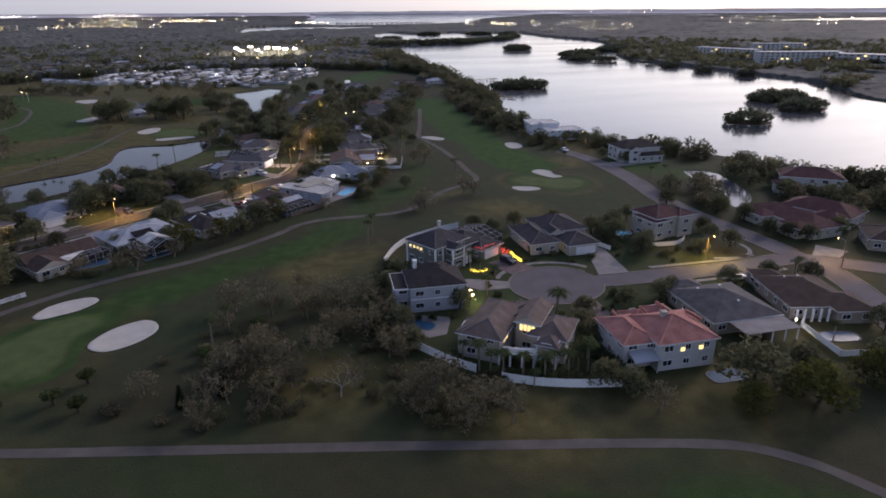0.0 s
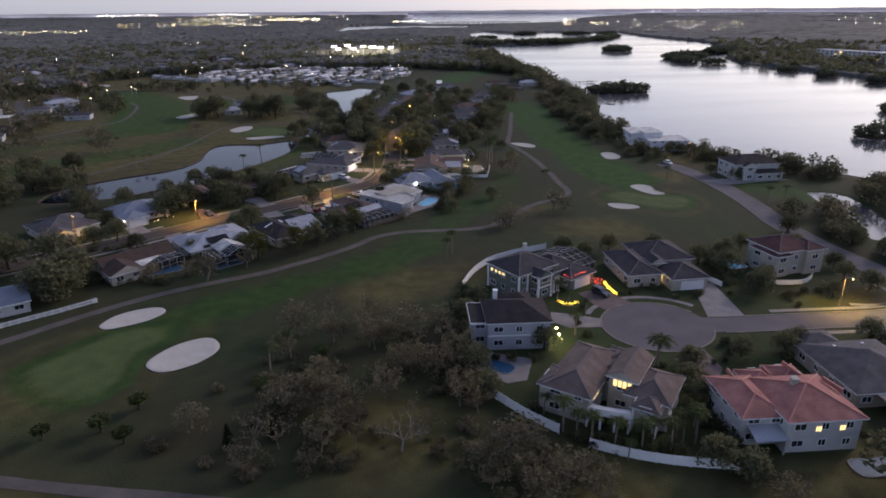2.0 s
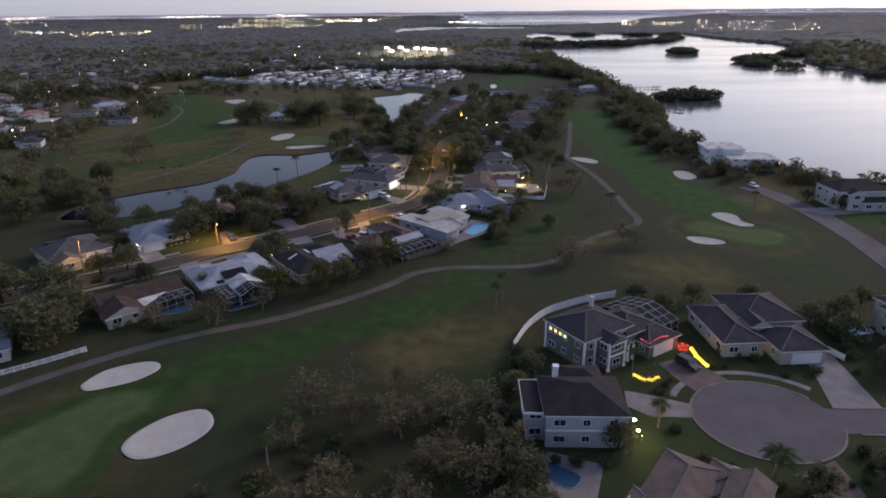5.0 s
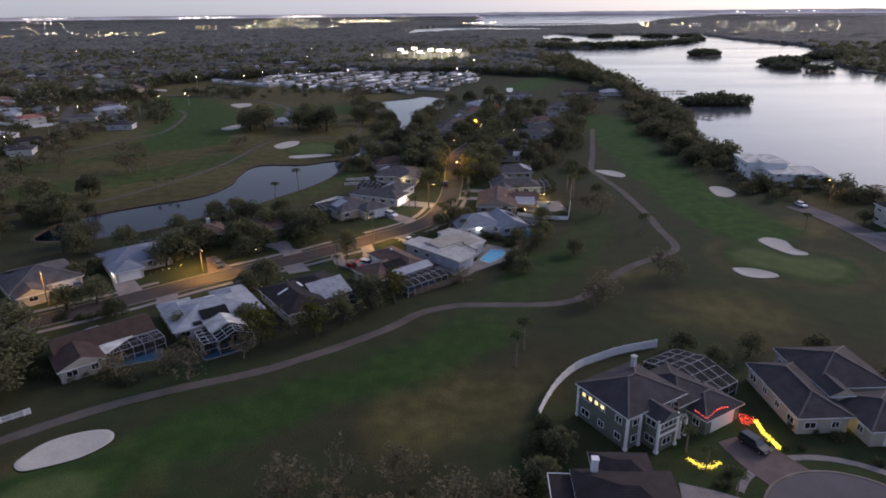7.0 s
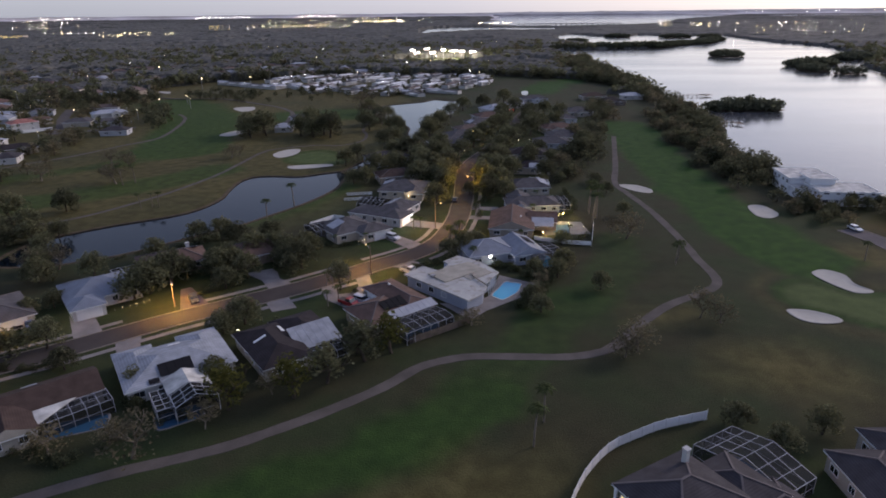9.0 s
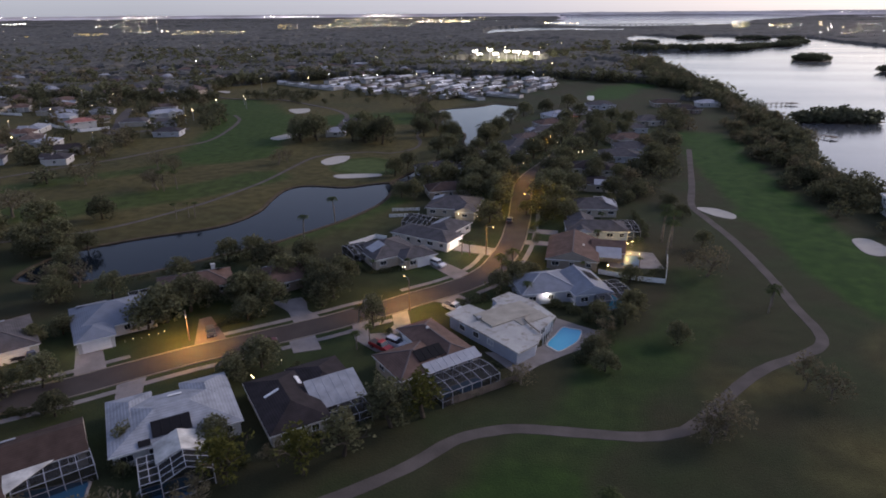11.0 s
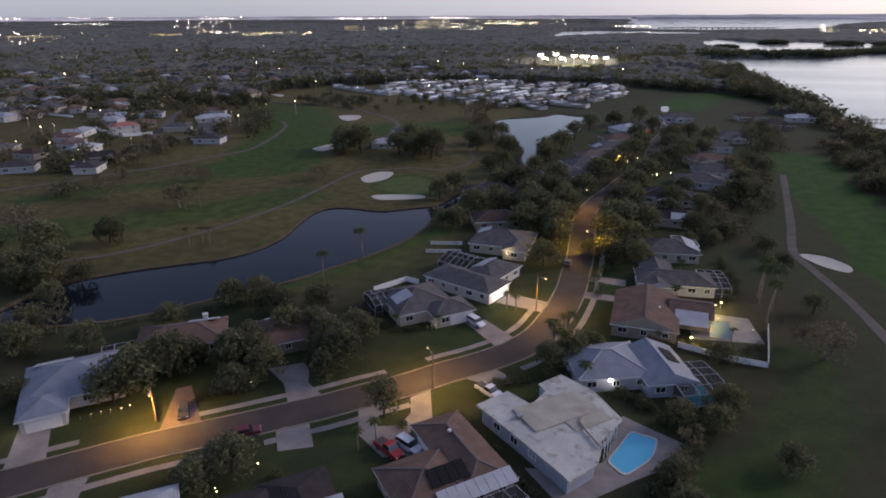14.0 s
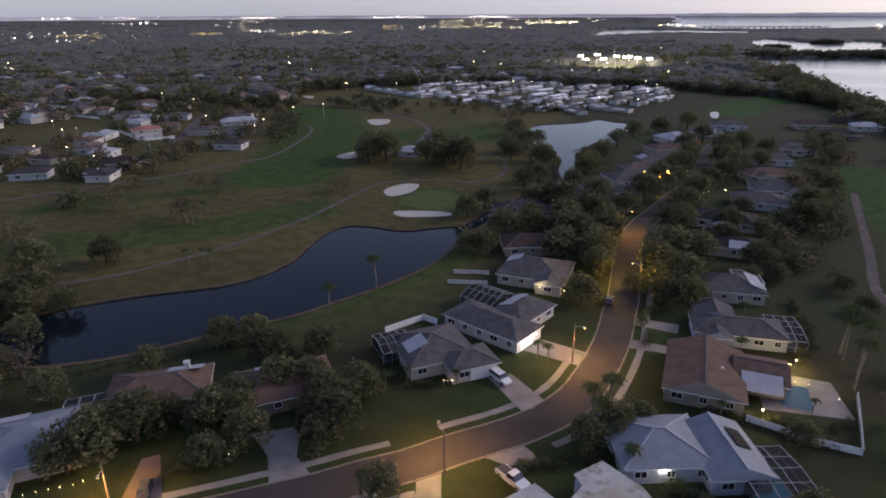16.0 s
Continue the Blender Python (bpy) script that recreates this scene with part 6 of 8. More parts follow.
grove(OAKS, [(-4, 300, 5.0), (4, 311, 4.8), (6.2, 246.0, 2.2), (-3.2, 268, 5.8), (-1.5, 281, 5.6), (11.8, 258, 5.4), (10, 331, 6.4), (22.5, 318, 6.0), (27.5, 332, 6.2), (16, 348, 6.6), (33, 350, 6.0), (24.5, 372, 6.4), (43, 394, 6.0), (29, 396, 6.2), (46, 415, 6), (30, 420, 6), (58, 436, 6), (40, 445, 5.5), (34, 300, 4.6), (58, 392, 5.2), (64, 415, 5.6), (31, 284, 4.4)])
grove(OAKS, [(-24.8, 289.6, 4.5), (-27.3, 312.0, 4.7), (-42.8, 303.0, 4.3), (-46.1, 292.7, 4.6), (-37.9, 262.1, 3.8), (-33.6, 331.0, 4.9), (-30.1, 345, 4.8), (-16.0, 342.0, 4.4), (-12.6, 360, 5), (-14, 376, 5.4), (-8, 398, 5.0), (-2, 420, 5.4), (6, 452, 5.6), (20, 470, 6.0), (36, 486, 6.2), (-30, 370, 5.0)])
for k, (x, y) in enumerate(((-105, 372), (-111, 366), (-101, 364), (-108, 359), (-114, 374), (-78, 372), (-70, 366), (-74, 359), (-65, 357), (-82, 363), (-68, 374))):
    plant(OAKS[k % 3], x, y, 1.25 + 0.1 * (k % 3), 1.05)
grove(OAKS, [(-81.0, 97.0, 6.4), (-79.4, 106.0, 6.4), (-87.2, 116.1, 6.1), (-99.8, 117.1, 6.2), (-77.5, 97.0, 5.0), (-104, 106, 6.5), (-110, 118, 7.0), (-112, 98, 6.0), (-118, 130, 7.0), (-126, 112, 7.0)])
grove(LIGHTS_TREES, [(-36.6, 116.0, 3.6), (-15.9, 131.5, 3.6), (-11.2, 134.6, 3.4), (-21.6, 124.0, 3.4), (-26.5, 119.5, 3.2), (-17.7, 134.1, 3.2)], 3.3)
grove(OAKS, [(-43.5, 146.6, 3.8), (-46.6, 142.2, 3.4), (-79.8, 136.0, 3.6), (-85.0, 133.0, 3.4), (-101.8, 168.5, 4.2), (-90, 172, 3.6), (-71.7, 128.3, 2.6), (-55, 122, 2.2), (-41.8, 124, 2.4), (-92, 149.8, 2.6), (-89.5, 154.5, 2.4)])
grove(RUSSETS, [(-46.9, 103.8, 5.0), (-38.6, 110.8, 3.4), (-60, 104.4, 3.4), (-52, 107, 2.6), (-30.5, 120.5, 3.0)], 5.0)
grove(OAKS, [(28.6, 176.2, 3.4), (18.6, 157.4, 2.6), (21.0, 171.4, 2.8), (35.6, 164.1, 1.7), (20.0, 152.0, 2.2), (26.5, 171.0, 2.6), (3.6, 188.3, 3.8), (7.0, 192.0, 3.2), (-0.5, 184.2, 3.2), (31.0, 193.5, 2.6)], 5.0)
grove(RUSSETS, [(19.6, 158.8, 3.0), (22.0, 165.4, 2.8), (36.4, 135.3, 4.6), (50.6, 199.5, 5.6), (53.6, 149.4, 4.4), (57.0, 147.0, 3.6), (33.6, 133.0, 3.4), (47.5, 204.0, 3.6), (4.6, 146.0, 2.4)], 5.0)
for x, y, s in ((58.3, 179.8, 0.9), (60.2, 183.4, 0.8), (45.0, 226.5, 1.15), (43.7, 213.2, 1.1), (46.0, 219.0, 1.2), (44.6, 223.4, 1.0), (108.1, 182.1, 0.8), (26.0, 219.5, 0.7), (29, 236, 0.7)):
    plant(PALMS[0 if s < 1 else 1], x, y, s)
for x, y, s in ((-0.1, 192.4, 1.0), (2.3, 195.6, 1.05), (1.4, 189.6, 0.95), (-11.5, 208.9, 0.62), (-9.3, 208.0, 0.62), (-29.8, 166.2, 0.62), (-25.5, 158.0, 0.6), (-27.4, 155.0, 0.6), (5.8, 180.2, 0.75), (-36.2, 192.0, 0.5), (-33.0, 194.4, 0.5), (-24.2, 196.0, 0.5), (20.0, 198.0, 0.5), (34.8, 203.4, 0.45)):
    plant(PALMS[0], x, y, s)
for x, y, s in ((-53.7, 231.7, 0.95), (-58.1, 214.8, 0.85), (13.2, 106.9, 0.78), (15.5, 113.0, 0.78), (-24.7, 57.3, 0.75), (-21.8, 62.8, 0.7), (-128, 262, 0.9), (-125, 266, 0.8), (-106.0, 230.8, 0.6), (-100.5, 232.3, 0.6), (-103.0, 233.0, 0.55)):
    plant(PALMS[1], x, y, s)
grove(OAKS, [(-71.5, 168.6, 3.9), (-66.6, 172.6, 3.4), (-55.4, 175.8, 3.4), (-43.2, 178.0, 3.2), (-40.0, 184.6, 3.4), (-75.4, 166.4, 3.2)], 5.0)
grove(OLIVES[1:], [(-60.0, 172.0, 2.8), (-45.6, 181.4, 2.8)], 5.0)
plant(OAKS[2], -26.1, 164.0, 0.56, 1.5, "dark rounded bushy tree on a lawn")
grove(OAKS, [(54.0, 258.1, 2.3), (55.8, 247.9, 2.2), (54.8, 220.3, 2.0)])

grove(OAKS, [(34, 259, 2.2), (60, 318, 4.4), (57, 307, 5.0), (41, 262, 2.4), (13, 250, 4.4), (18.5, 240, 4.2), (62, 330, 5.0), (64, 326, 4.4), (-4, 262, 5.0), (-14, 282, 5.0), (40, 318, 4.0), (42, 295, 3.6)])

# the golf course beyond the pond
grove(RUSSETS, [(-131.7, 264.2, 6.0), (-136, 268, 4.6), (-164.3, 268.9, 5.5), (-101.5, 309.3, 4.4), (-99, 314, 4), (-161.6, 228.0, 9.0), (-66.9, 476, 9.3), (-60, 490, 8), (-42.1, 397.1, 6.2), (-102.1, 177.1, 4.4), (-108, 174, 4.6), (-145, 300, 4), (-150, 296, 5), (-139, 290, 4), (-58, 440, 6), (-50, 425, 6)])
grove(OAKS, [(-121, 196, 4.4), (-116.5, 201.2, 3.6), (-126, 203, 4.6), (-133, 199, 4.8), (-128, 194, 4.2), (-112, 187, 3.6), (-106, 176, 3.8), (-130, 228, 5.0), (-140, 215, 6.0), (-152, 205, 8), (-170, 212, 9), (-148, 190, 7), (-160, 180, 8), (-132, 178, 6), (-44.0, 405, 6), (-40, 415, 5), (-52, 395, 6), (-47, 380, 5), (-56, 445, 6)])

# the rough in front of the cul-de-sac
plant(BARE[0], -2.0, 33.5, 0.82)
plant(BARE[1], 0.6, 35.5, 1.0)
grove(RUSSETS, [(-12.1, 43.6, 4.6), (-14.0, 35.0, 4.0), (9.9, 27.6, 3.6), (20.5, 23.2, 4.4), (-10.0, 38.5, 3.6), (17.0, 20.0, 3.6), (-16.5, 47.0, 3.0), (23.8, 19.0, 3.6), (-34.9, 42.8, 3.2), (48.6, 16.1, 3.2)], 5.0)
THIN = [RUSSETS[1], BARE[1], RUSSETS[1], RUSSETS[2]]
for k in range(48):
    u, v = rng.random(), rng.random()
    if k < 34:
        x, y = -24 + 36 * u, 44 + 34 * v - 6 * u
    else:
        x, y = -26 + 52 * u, 27 + 12 * v - 8 * u
    if abs(y - (23.2 - (x + 16) * 0.24)) < 4 or (x > 11 and y > 33):
        continue
    if math.hypot(x + 2, y - 31) < 6:
        continue
    plant(THIN[k % 4], x, y, rng.uniform(0.55, 1.0), rng.uniform(0.9, 1.2))
for x, y in ((-45.2, 49.5), (-49.2, 43.9), (-57.6, 43.0), (-64, 38), (34, 30.5), (-25.5, 52.0), (-16.0, 62.5), (-13.5, 38.0), (-44.5, 40.5)):
    plant(FANS[0], x, y, rng.uniform(0.85, 1.1), 0.6)
plant(CONIFERS[1], -28.1, 37.4, 0.7)
plant(CONIFERS[1], -21.5, 39.0, 0.75)
for k in range(44):
    x, y = rng.uniform(-40, 26), rng.uniform(20, 60)
    if abs(y - (23.2 - (x + 16) * 0.24)) < 5 or (x < -34 and y > 50) or (x > 12 and y > 32):
        continue
    plant(SHRUBS[1], x, y, rng.uniform(0.6, 1.2), 0.8)

brush = []
while len(brush) < 130:
    u, v = rng.random(), rng.random()
    x, y = (-27 + 44 * u, 26 + 40 * v - 8 * u) if len(brush) % 3 else (-22 + 32 * u, 46 + 34 * v - 6 * u)
    if abs(y - (23.2 - (x + 16) * 0.24)) > 4.5 and not (x > 11 and y > 32) and value_noise(np.array([x / 6]), np.array([y / 6]), 31)[0] > 0.40:
        brush.append((x, y, rng.uniform(0.6, 1.3)))
UNDERGROWTH = brush

# cul-de-sac gardens
grove(OLIVES, [(74.4, 10.7, 5.6), (68.2, 18.2, 6.2), (88.6, 12.5, 4.6), (80, 19.5, 3.6), (63, 12, 3.4), (96, 16, 4.4)])
grove(OAKS, [(43.2, 24.6, 3.2), (46.5, 21.8, 3.0), (48.2, 43.6, 2.6), (47.6, 40.0, 2.4), (63.6, 53.4, 1.8), (71.7, 52.8, 2.6), (75.6, 54.6, 2.0), (13.5, 46.9, 2.8), (12.0, 52.5, 3.4), (10.6, 58, 3.2), (13.5, 76, 2.8), (27, 60.6, 2.0), (17, 82, 2.6)], 5.0)
grove(OAKS, [(83.2, 80.0, 3.5), (98.6, 75.4, 2.4), (87, 84, 2.6), (82, 92, 3.6), (86, 100, 4), (78, 98, 3), (110, 78, 3), (127, 84, 3), (129, 96, 3), (127, 106, 3.6), (116, 118, 3.4), (134, 76, 2.6), (104, 56.6, 2.6), (93, 57, 2.4), (112, 52, 3), (108, 28, 3.4), (116, 16, 4.5)], 5.0)
grove(OAKS, [(51.8, 50.3, 2.4)], 5.0)
for x, y, s in ((46.2, 52.2, 1.0), (34.9, 65.6, 0.8)):
    plant(PALMS[2] if s == 1.0 else PALMS[0], x, y, s)
for x, y, s in ((23.4, 35.3, 0.95), (26.8, 31.8, 0.9), (29.9, 30.3, 0.85), (38.2, 29.0, 0.85), (33.6, 29.0, 0.85), (42.5, 30.0, 0.9), (40.2, 31.6, 0.8), (36.0, 30.6, 0.75), (25.0, 33.6, 0.75), (43.6, 32.0, 0.85), (36.0, 82.5, 0.7), (37.4, 78.5, 0.6), (41.0, 30.8, 0.55), (21.6, 40, 0.6), (39.6, 73.4, 0.62), (110.6, 55.5, 0.7), (113, 57.0, 0.7), (94, 27, 0.7), (146, 74, 0.7), (141, 72, 0.7), (44.4, 34, 0.6), (31, 27.6, 0.55)):
    plant(PALMS[0], x, y, s)
for k in range(90):
    a = rng.uniform(0, math.tau)
    d = rng.uniform(15.2, 17.5)
    x, y = 53 + d * math.cos(a), 67 + d * math.sin(a)
    if abs(y - 65.5) < 7 and x > 60:
        continue
    if k % 3 == 0:
        plant(SHRUBS[0], x, y, rng.uniform(0.4, 0.75))
for x, y in ((24, 33.5), (27, 31), (30, 29.5), (33, 28.6), (36, 28), (39, 27.6), (22, 37), (20, 41), (47, 30), (15.5, 60), (15.2, 64), (15.6, 68), (17, 58), (20, 57.4), (24, 57), (45.4, 29), (46, 34), (47, 37), (30, 36.5), (63, 66 - 8), (67, 57.4), (79, 57.8), (84, 58), (88, 72), (50, 46), (47, 47.5), (36, 56), (34, 57.6), (38.5, 57), (68.8, 80), (76.5, 80), (60, 85), (57.6, 86.8), (55, 88)):
    plant(SHRUBS[0], x, y, rng.uniform(0.6, 1.0))

# planting round the villas by the lagoon
grove(OAKS, [(131, 80, 1.8), (133, 100, 2.8), (147, 79, 2.4), (150, 82, 2.6), (166, 110, 3.6), (170, 106, 3.4), (162, 116, 3.6), (168, 128, 4.0), (94, 106, 2.8), (108, 103, 3.0), (111, 92, 2.6), (107.5, 84, 2.4), (134, 178, 2.2), (151, 178, 2.4), (128, 186, 2.2), (153, 190, 3.0), (71, 110, 2.4), (58, 110, 2.2), (50, 106, 2.4), (46, 112, 2.0)], 5.0)
grove(OAKS, [(116, 226, 2.4), (121, 222, 2.2), (128, 224, 2.6), (135, 226, 2.4), (141, 229, 2.6), (132, 230, 2.0)], 5.0)
# the shore and the wooded strips
BLOCKS = [(143, 189), (128, 240), (176, 122), (140, 90), (153, 96), (152, 66), (99, 97), (62, 94), (81, 43), (100, 41)]


def clear(x, y, gap=2.0):
    px, py = np.array([x]), np.array([y])
    for _, poly, _ in WATERS:
        if abs(poly[0][0] - x) < 900 and signed_distance(px, py, poly)[0] < gap:
            return False
    for line, half in ((STREET[::6], 4.5), (CUL_ROAD[::6], 5), (BIG_ROAD[::6], 5.5), (BRANCH[::6], 5)):
        if line_distance(px, py, line)[0] < half:
            return False
    for line, half, *_ in FAIRWAYS[:4]:
        if line_distance(px, py, line)[0] < half + 1:
            return False
    return all(math.hypot(x - a, y - b) > 11.5 for a, b in BLOCKS)


def crown_template(seed, cards, size):
    """One tree for a dense wood: unit radius, unit height 1.6, trunk and crown in one net."""
    r = random.Random(seed)
    v, f = [], []
    for k in range(9):
        a, q = k * 2.4, math.sqrt((k + 0.5) / 9)
        lr = r.uniform(0.32, 0.46)
        leaf_cards(v, f, (math.cos(a) * q * 0.72, math.sin(a) * q * 0.72, 1.25 - 0.75 * q * q + r.uniform(-0.12, 0.12)), (lr, lr, lr * 1.0), cards, size, r)
    return np.array([tuple(p) for p in v]), np.array(f)


WOOD_NETS = [crown_template(901 + k, 20, 0.135) for k in range(4)]
FAR_NETS = [crown_template(941 + k, 11, 0.19) for k in range(4)]


def woodland(name, label, spots, mat, nets=None):
    """A dense wood whose trees nobody could count, joined into one object: crowns and trunks."""
    vs, fs, n = [], [], 0
    bm = bmesh.new()
    for x, y, r in spots:
        v, f = (nets or WOOD_NETS)[rng.randrange(4)]
        a = rng.uniform(0, math.tau)
        c, s = math.cos(a), math.sin(a)
        h = rng.uniform(0.85, 1.15)
        vs.append(np.stack([x + (v[:, 0] * c - v[:, 1] * s) * r, y + (v[:, 0] * s + v[:, 1] * c) * r, v[:, 2] * r * h - 0.3], -1))
        fs.append(f + n)
        n += len(v)
        tube(bm, [(x, y, -0.5), (x, y, r * 1.0)], [r * 0.07, r * 0.04], 4)
    t = thing(name, 0, 0, 0, 0, label, "trees", "", "stuff")
    part("trunks", bm, M["bark"], t)
    raw_object("crowns", np.concatenate(vs).tolist(), np.concatenate(fs).tolist(), M[mat], t)
    return t


def strip(line, half, count, kinds, lo, hi, size=5.0):
    """Spots for a wood along a line; every third comes out browner."""
    pts = smooth_line(line, False, 8)
    for k in range(count):
        p = pts[rng.randrange(len(pts))] + Vector((rng.uniform(-half, half), rng.uniform(-half, half)))
        if clear(p.x, p.y):
            (WOOD_BROWN if k % 4 == 0 else WOOD_DARK).append((p.x, p.y, rng.uniform(lo, hi)))


WOOD_DARK, WOOD_BROWN = [], []
SHORE = [(148, 620), (150, 570), (146, 520), (148, 480), (144, 440), (140, 400), (132, 365), (120, 330), (122, 295), (118, 270)]
strip(SHORE, 10, 190, OAKS + OAKS + RUSSETS[2:], 3.2, 5.6)
strip([(160, 900), (150, 800), (148, 720), (150, 640)], 26, 150, OAKS, 4.5, 7.5)
strip([(146, 640), (150, 730), (158, 860)], 12, 70, OAKS, 4.5, 7.0)
strip([(48, 262), (55, 292), (62, 322), (72, 356), (84, 392), (92, 430), (100, 460)], 8, 62, OAKS + RUSSETS[:1], 3.0, 5.4)
strip([(112, 258), (108, 285), (112, 330), (118, 370), (124, 420)], 7, 70, OAKS + RUSSETS, 2.6, 4.4)
strip([(150, 205), (146, 219), (140, 214)], 6, 16, OAKS, 2.4, 4.0)
strip([(112, 210), (114, 222), (116, 236), (122, 216)], 4, 18, OAKS, 2.2, 3.6)
strip([(160, 196), (166, 186), (172, 176), (176, 164), (182, 152), (178, 142)], 7, 42, OAKS, 2.4, 4.6)
strip([(134, 130), (146, 128), (152, 142), (160, 152), (166, 130)], 8, 46, OAKS, 2.8, 5.0)
strip([(118, 140), (124, 118), (130, 112)], 5, 16, OAKS, 2.4, 3.6)
strip([(190, 132), (200, 118), (215, 108), (240, 96)], 8, 36, OAKS, 3.0, 5.0)
strip([(166, 100), (182, 96), (200, 92), (190, 70), (170, 60)], 12, 50, OAKS, 3.0, 5.0)
for x, y in ((150, 208), (157, 203), (163, 199), (148, 172), (136, 150), (129, 149)):
    plant(PALMS[0], x, y, 0.8)

# hedges and low planting along the plots: line, how many bushes, their size
def hedge(label, line, count, size):
    """An uneven garden hedge of many grown-together bushes."""
    pts = smooth_line(line, False, 8) if len(line) > 2 else [Vector(line[0]).lerp(Vector(line[1]), k / 8) for k in range(9)]
    t = thing("hedge", pts[0].x, pts[0].y, 0, 0, label, "hedge", "garden hedges")
    bm = bmesh.new()
    vs, fs, n = [], [], 0
    for k in range(count):
        p = pts[int(k * len(pts) / count)] + Vector((rng.uniform(-1.0, 1.0), rng.uniform(-1.0, 1.0))) - pts[0]
        r = size * rng.uniform(0.8, 1.35)
        v, f = WOOD_NETS[k % 4]
        a = rng.uniform(0, math.tau)
        c, q = math.cos(a), math.sin(a)
        vs.append(np.stack([p.x + (v[:, 0] * c - v[:, 1] * q) * r, p.y + (v[:, 0] * q + v[:, 1] * c) * r, v[:, 2] * r * rng.uniform(0.75, 1.05) - 0.25], -1))
        fs.append(f + n)
        n += len(v)
        tube(bm, [(p.x, p.y, -0.1), (p.x, p.y, r * 0.8)], [0.07, 0.03], 4)
    tagged(part("stem", bm, M["bark"], t), "", "", "", "stuff")
    raw_object("foliage", np.concatenate(vs).tolist(), np.concatenate(fs).tolist(), M["hedge"], t)


for line, count, size in (([(-96, 96), (-75, 104), (-57, 103)], 22, 1.1), ([(-57, 103), (-35, 121), (-14, 136), (3, 147)], 34, 1.0), ([(16, 155), (20, 161), (24, 170)], 18, 1.5), ([(-84, 127), (-72, 131)], 10, 1.0), ([(-58, 132), (-56, 122), (-52, 116)], 24, 1.35), ([(-37, 146), (-27, 138)], 14, 0.9),
                          ([(-22, 162), (-12, 150)], 14, 0.9), ([(18, 199), (26, 198), (36, 196)], 22, 0.9), ([(-60, 161), (-50, 168)], 8, 0.8), ([(-68, 200), (-92, 182)], 14, 1.1), ([(38, 222), (42, 236), (40, 250)], 16, 1.2), ([(-40, 200), (-34, 193), (-28, 196)], 14, 0.8),
                          ([(-13, 165), (-4, 155), (1, 149.5)], 18, 0.8), ([(11.5, 178.5), (16, 175.5), (20, 171)], 14, 1.2), ([(-10, 176), (-4, 180), (3, 183)], 14, 1.1), ([(28, 200.5), (34, 199), (39, 201)], 14, 0.8), ([(10, 46), (8.5, 56), (9.5, 66)], 18, 1.5), ([(10.5, 70), (13, 80), (15.5, 89)], 18, 1.4),
                          ([(26, 33), (32, 30), (40, 28.4)], 16, 1.1), ([(48, 37), (49, 31), (47, 27)], 10, 1.3), ([(79, 86), (81, 96), (84, 106)], 18, 1.3), ([(88, 76), (94, 79), (100, 79.5)], 12, 1.0), ([(70.5, 27), (71, 36), (70.5, 46)], 12, 1.0), ([(92, 50), (98, 54), (105, 53)], 10, 0.9), ([(8, 221), (10, 236), (14, 246)], 12, 1.3)):
    hedge("dark green uneven garden hedge along a plot", line, count, size)

# suburb beyond the fairway: houses among trees
SUBURB, SUB_DARK, SUB_BROWN = [], [], []
LAWN = [(-338, 373), (-346, 403), (-325, 435), (-288, 411), (-283, 378), (-294, 356), (-302, 343), (-330, 350)]
LANE = smooth_line([(-186, 392), (-201, 388), (-225, 376), (-233, 397), (-252, 431), (-270, 470)])
ribbon("street", LANE, 6.5, 0.05, M["path"], "pale lamp-lit lane between suburban houses")


def suburb_free(x, y, gap):
    px, py = np.array([x]), np.array([y])
    return signed_distance(px, py, LAWN)[0] > gap and line_distance(px, py, LANE)[0] > gap + 3



for i, (x, y, a, roof, wall, L) in enumerate([(-247, 384, 50, "roof_red", "white_wall", 14), (-290, 431, 20, "roof_pale", "white_wall", 17), (-265, 463, 20, "roof_grey", "white_wall", 18), (-225, 437, 40, "roof_pale", "white_wall", 20), (-187, 372, 10, "roof_navy", "grey_wall", 14), (-234, 340, 10, "roof_pale", "white_wall", 10), (-249, 322, 0, "roof_darkbrown", "cream_wall", 12),
                                              (-211, 323, 40, "roof_dark", "cream_wall", 18), (-232, 298, 30, "roof_navy", "grey_wall", 14), (-363, 451, 10, "roof_grey", "cream_wall", 14), (-95, 379, 10, "roof_pale", "white_wall", 10), (-94, 412, 30, "roof_grey", "white_wall", 9), (-300, 390, 20, "roof_grey", "cream_wall", 16), (-330, 420, 20, "roof_brown", "white_wall", 16), (-310, 350, 10, "roof_dark", "beige_wall", 16),
                                              (-275, 330, 20, "roof_grey", "beige_wall", 15), (-340, 370, 30, "roof_brown", "cream_wall", 15), (-285, 290, 25, "roof_dark", "grey_wall", 15), (-330, 310, 25, "roof_navy", "cream_wall", 15), (-380, 400, 20, "roof_grey", "white_wall", 15), (-255, 410, 40, "roof_brown", "cream_wall", 14), (-207, 402, 40, "roof_grey", "grey_wall", 13)]):
    if not suburb_free(x, y, 3):
        continue
    b = [(0, 0, L, 9.5, 5.2 if i == 0 else 2.8, "hip", 0.36)]
    if i % 2:
        b.append((3, -5, 6, 4, 2.8, "gable_y", 0.38))
    house("suburban house with pale walls among trees", x, y, a, b, wall, roof, None, lit=(i % 5,) if i % 6 == 1 else (), group="suburban houses", every=6.0)
    SUBURB.append((x, y))
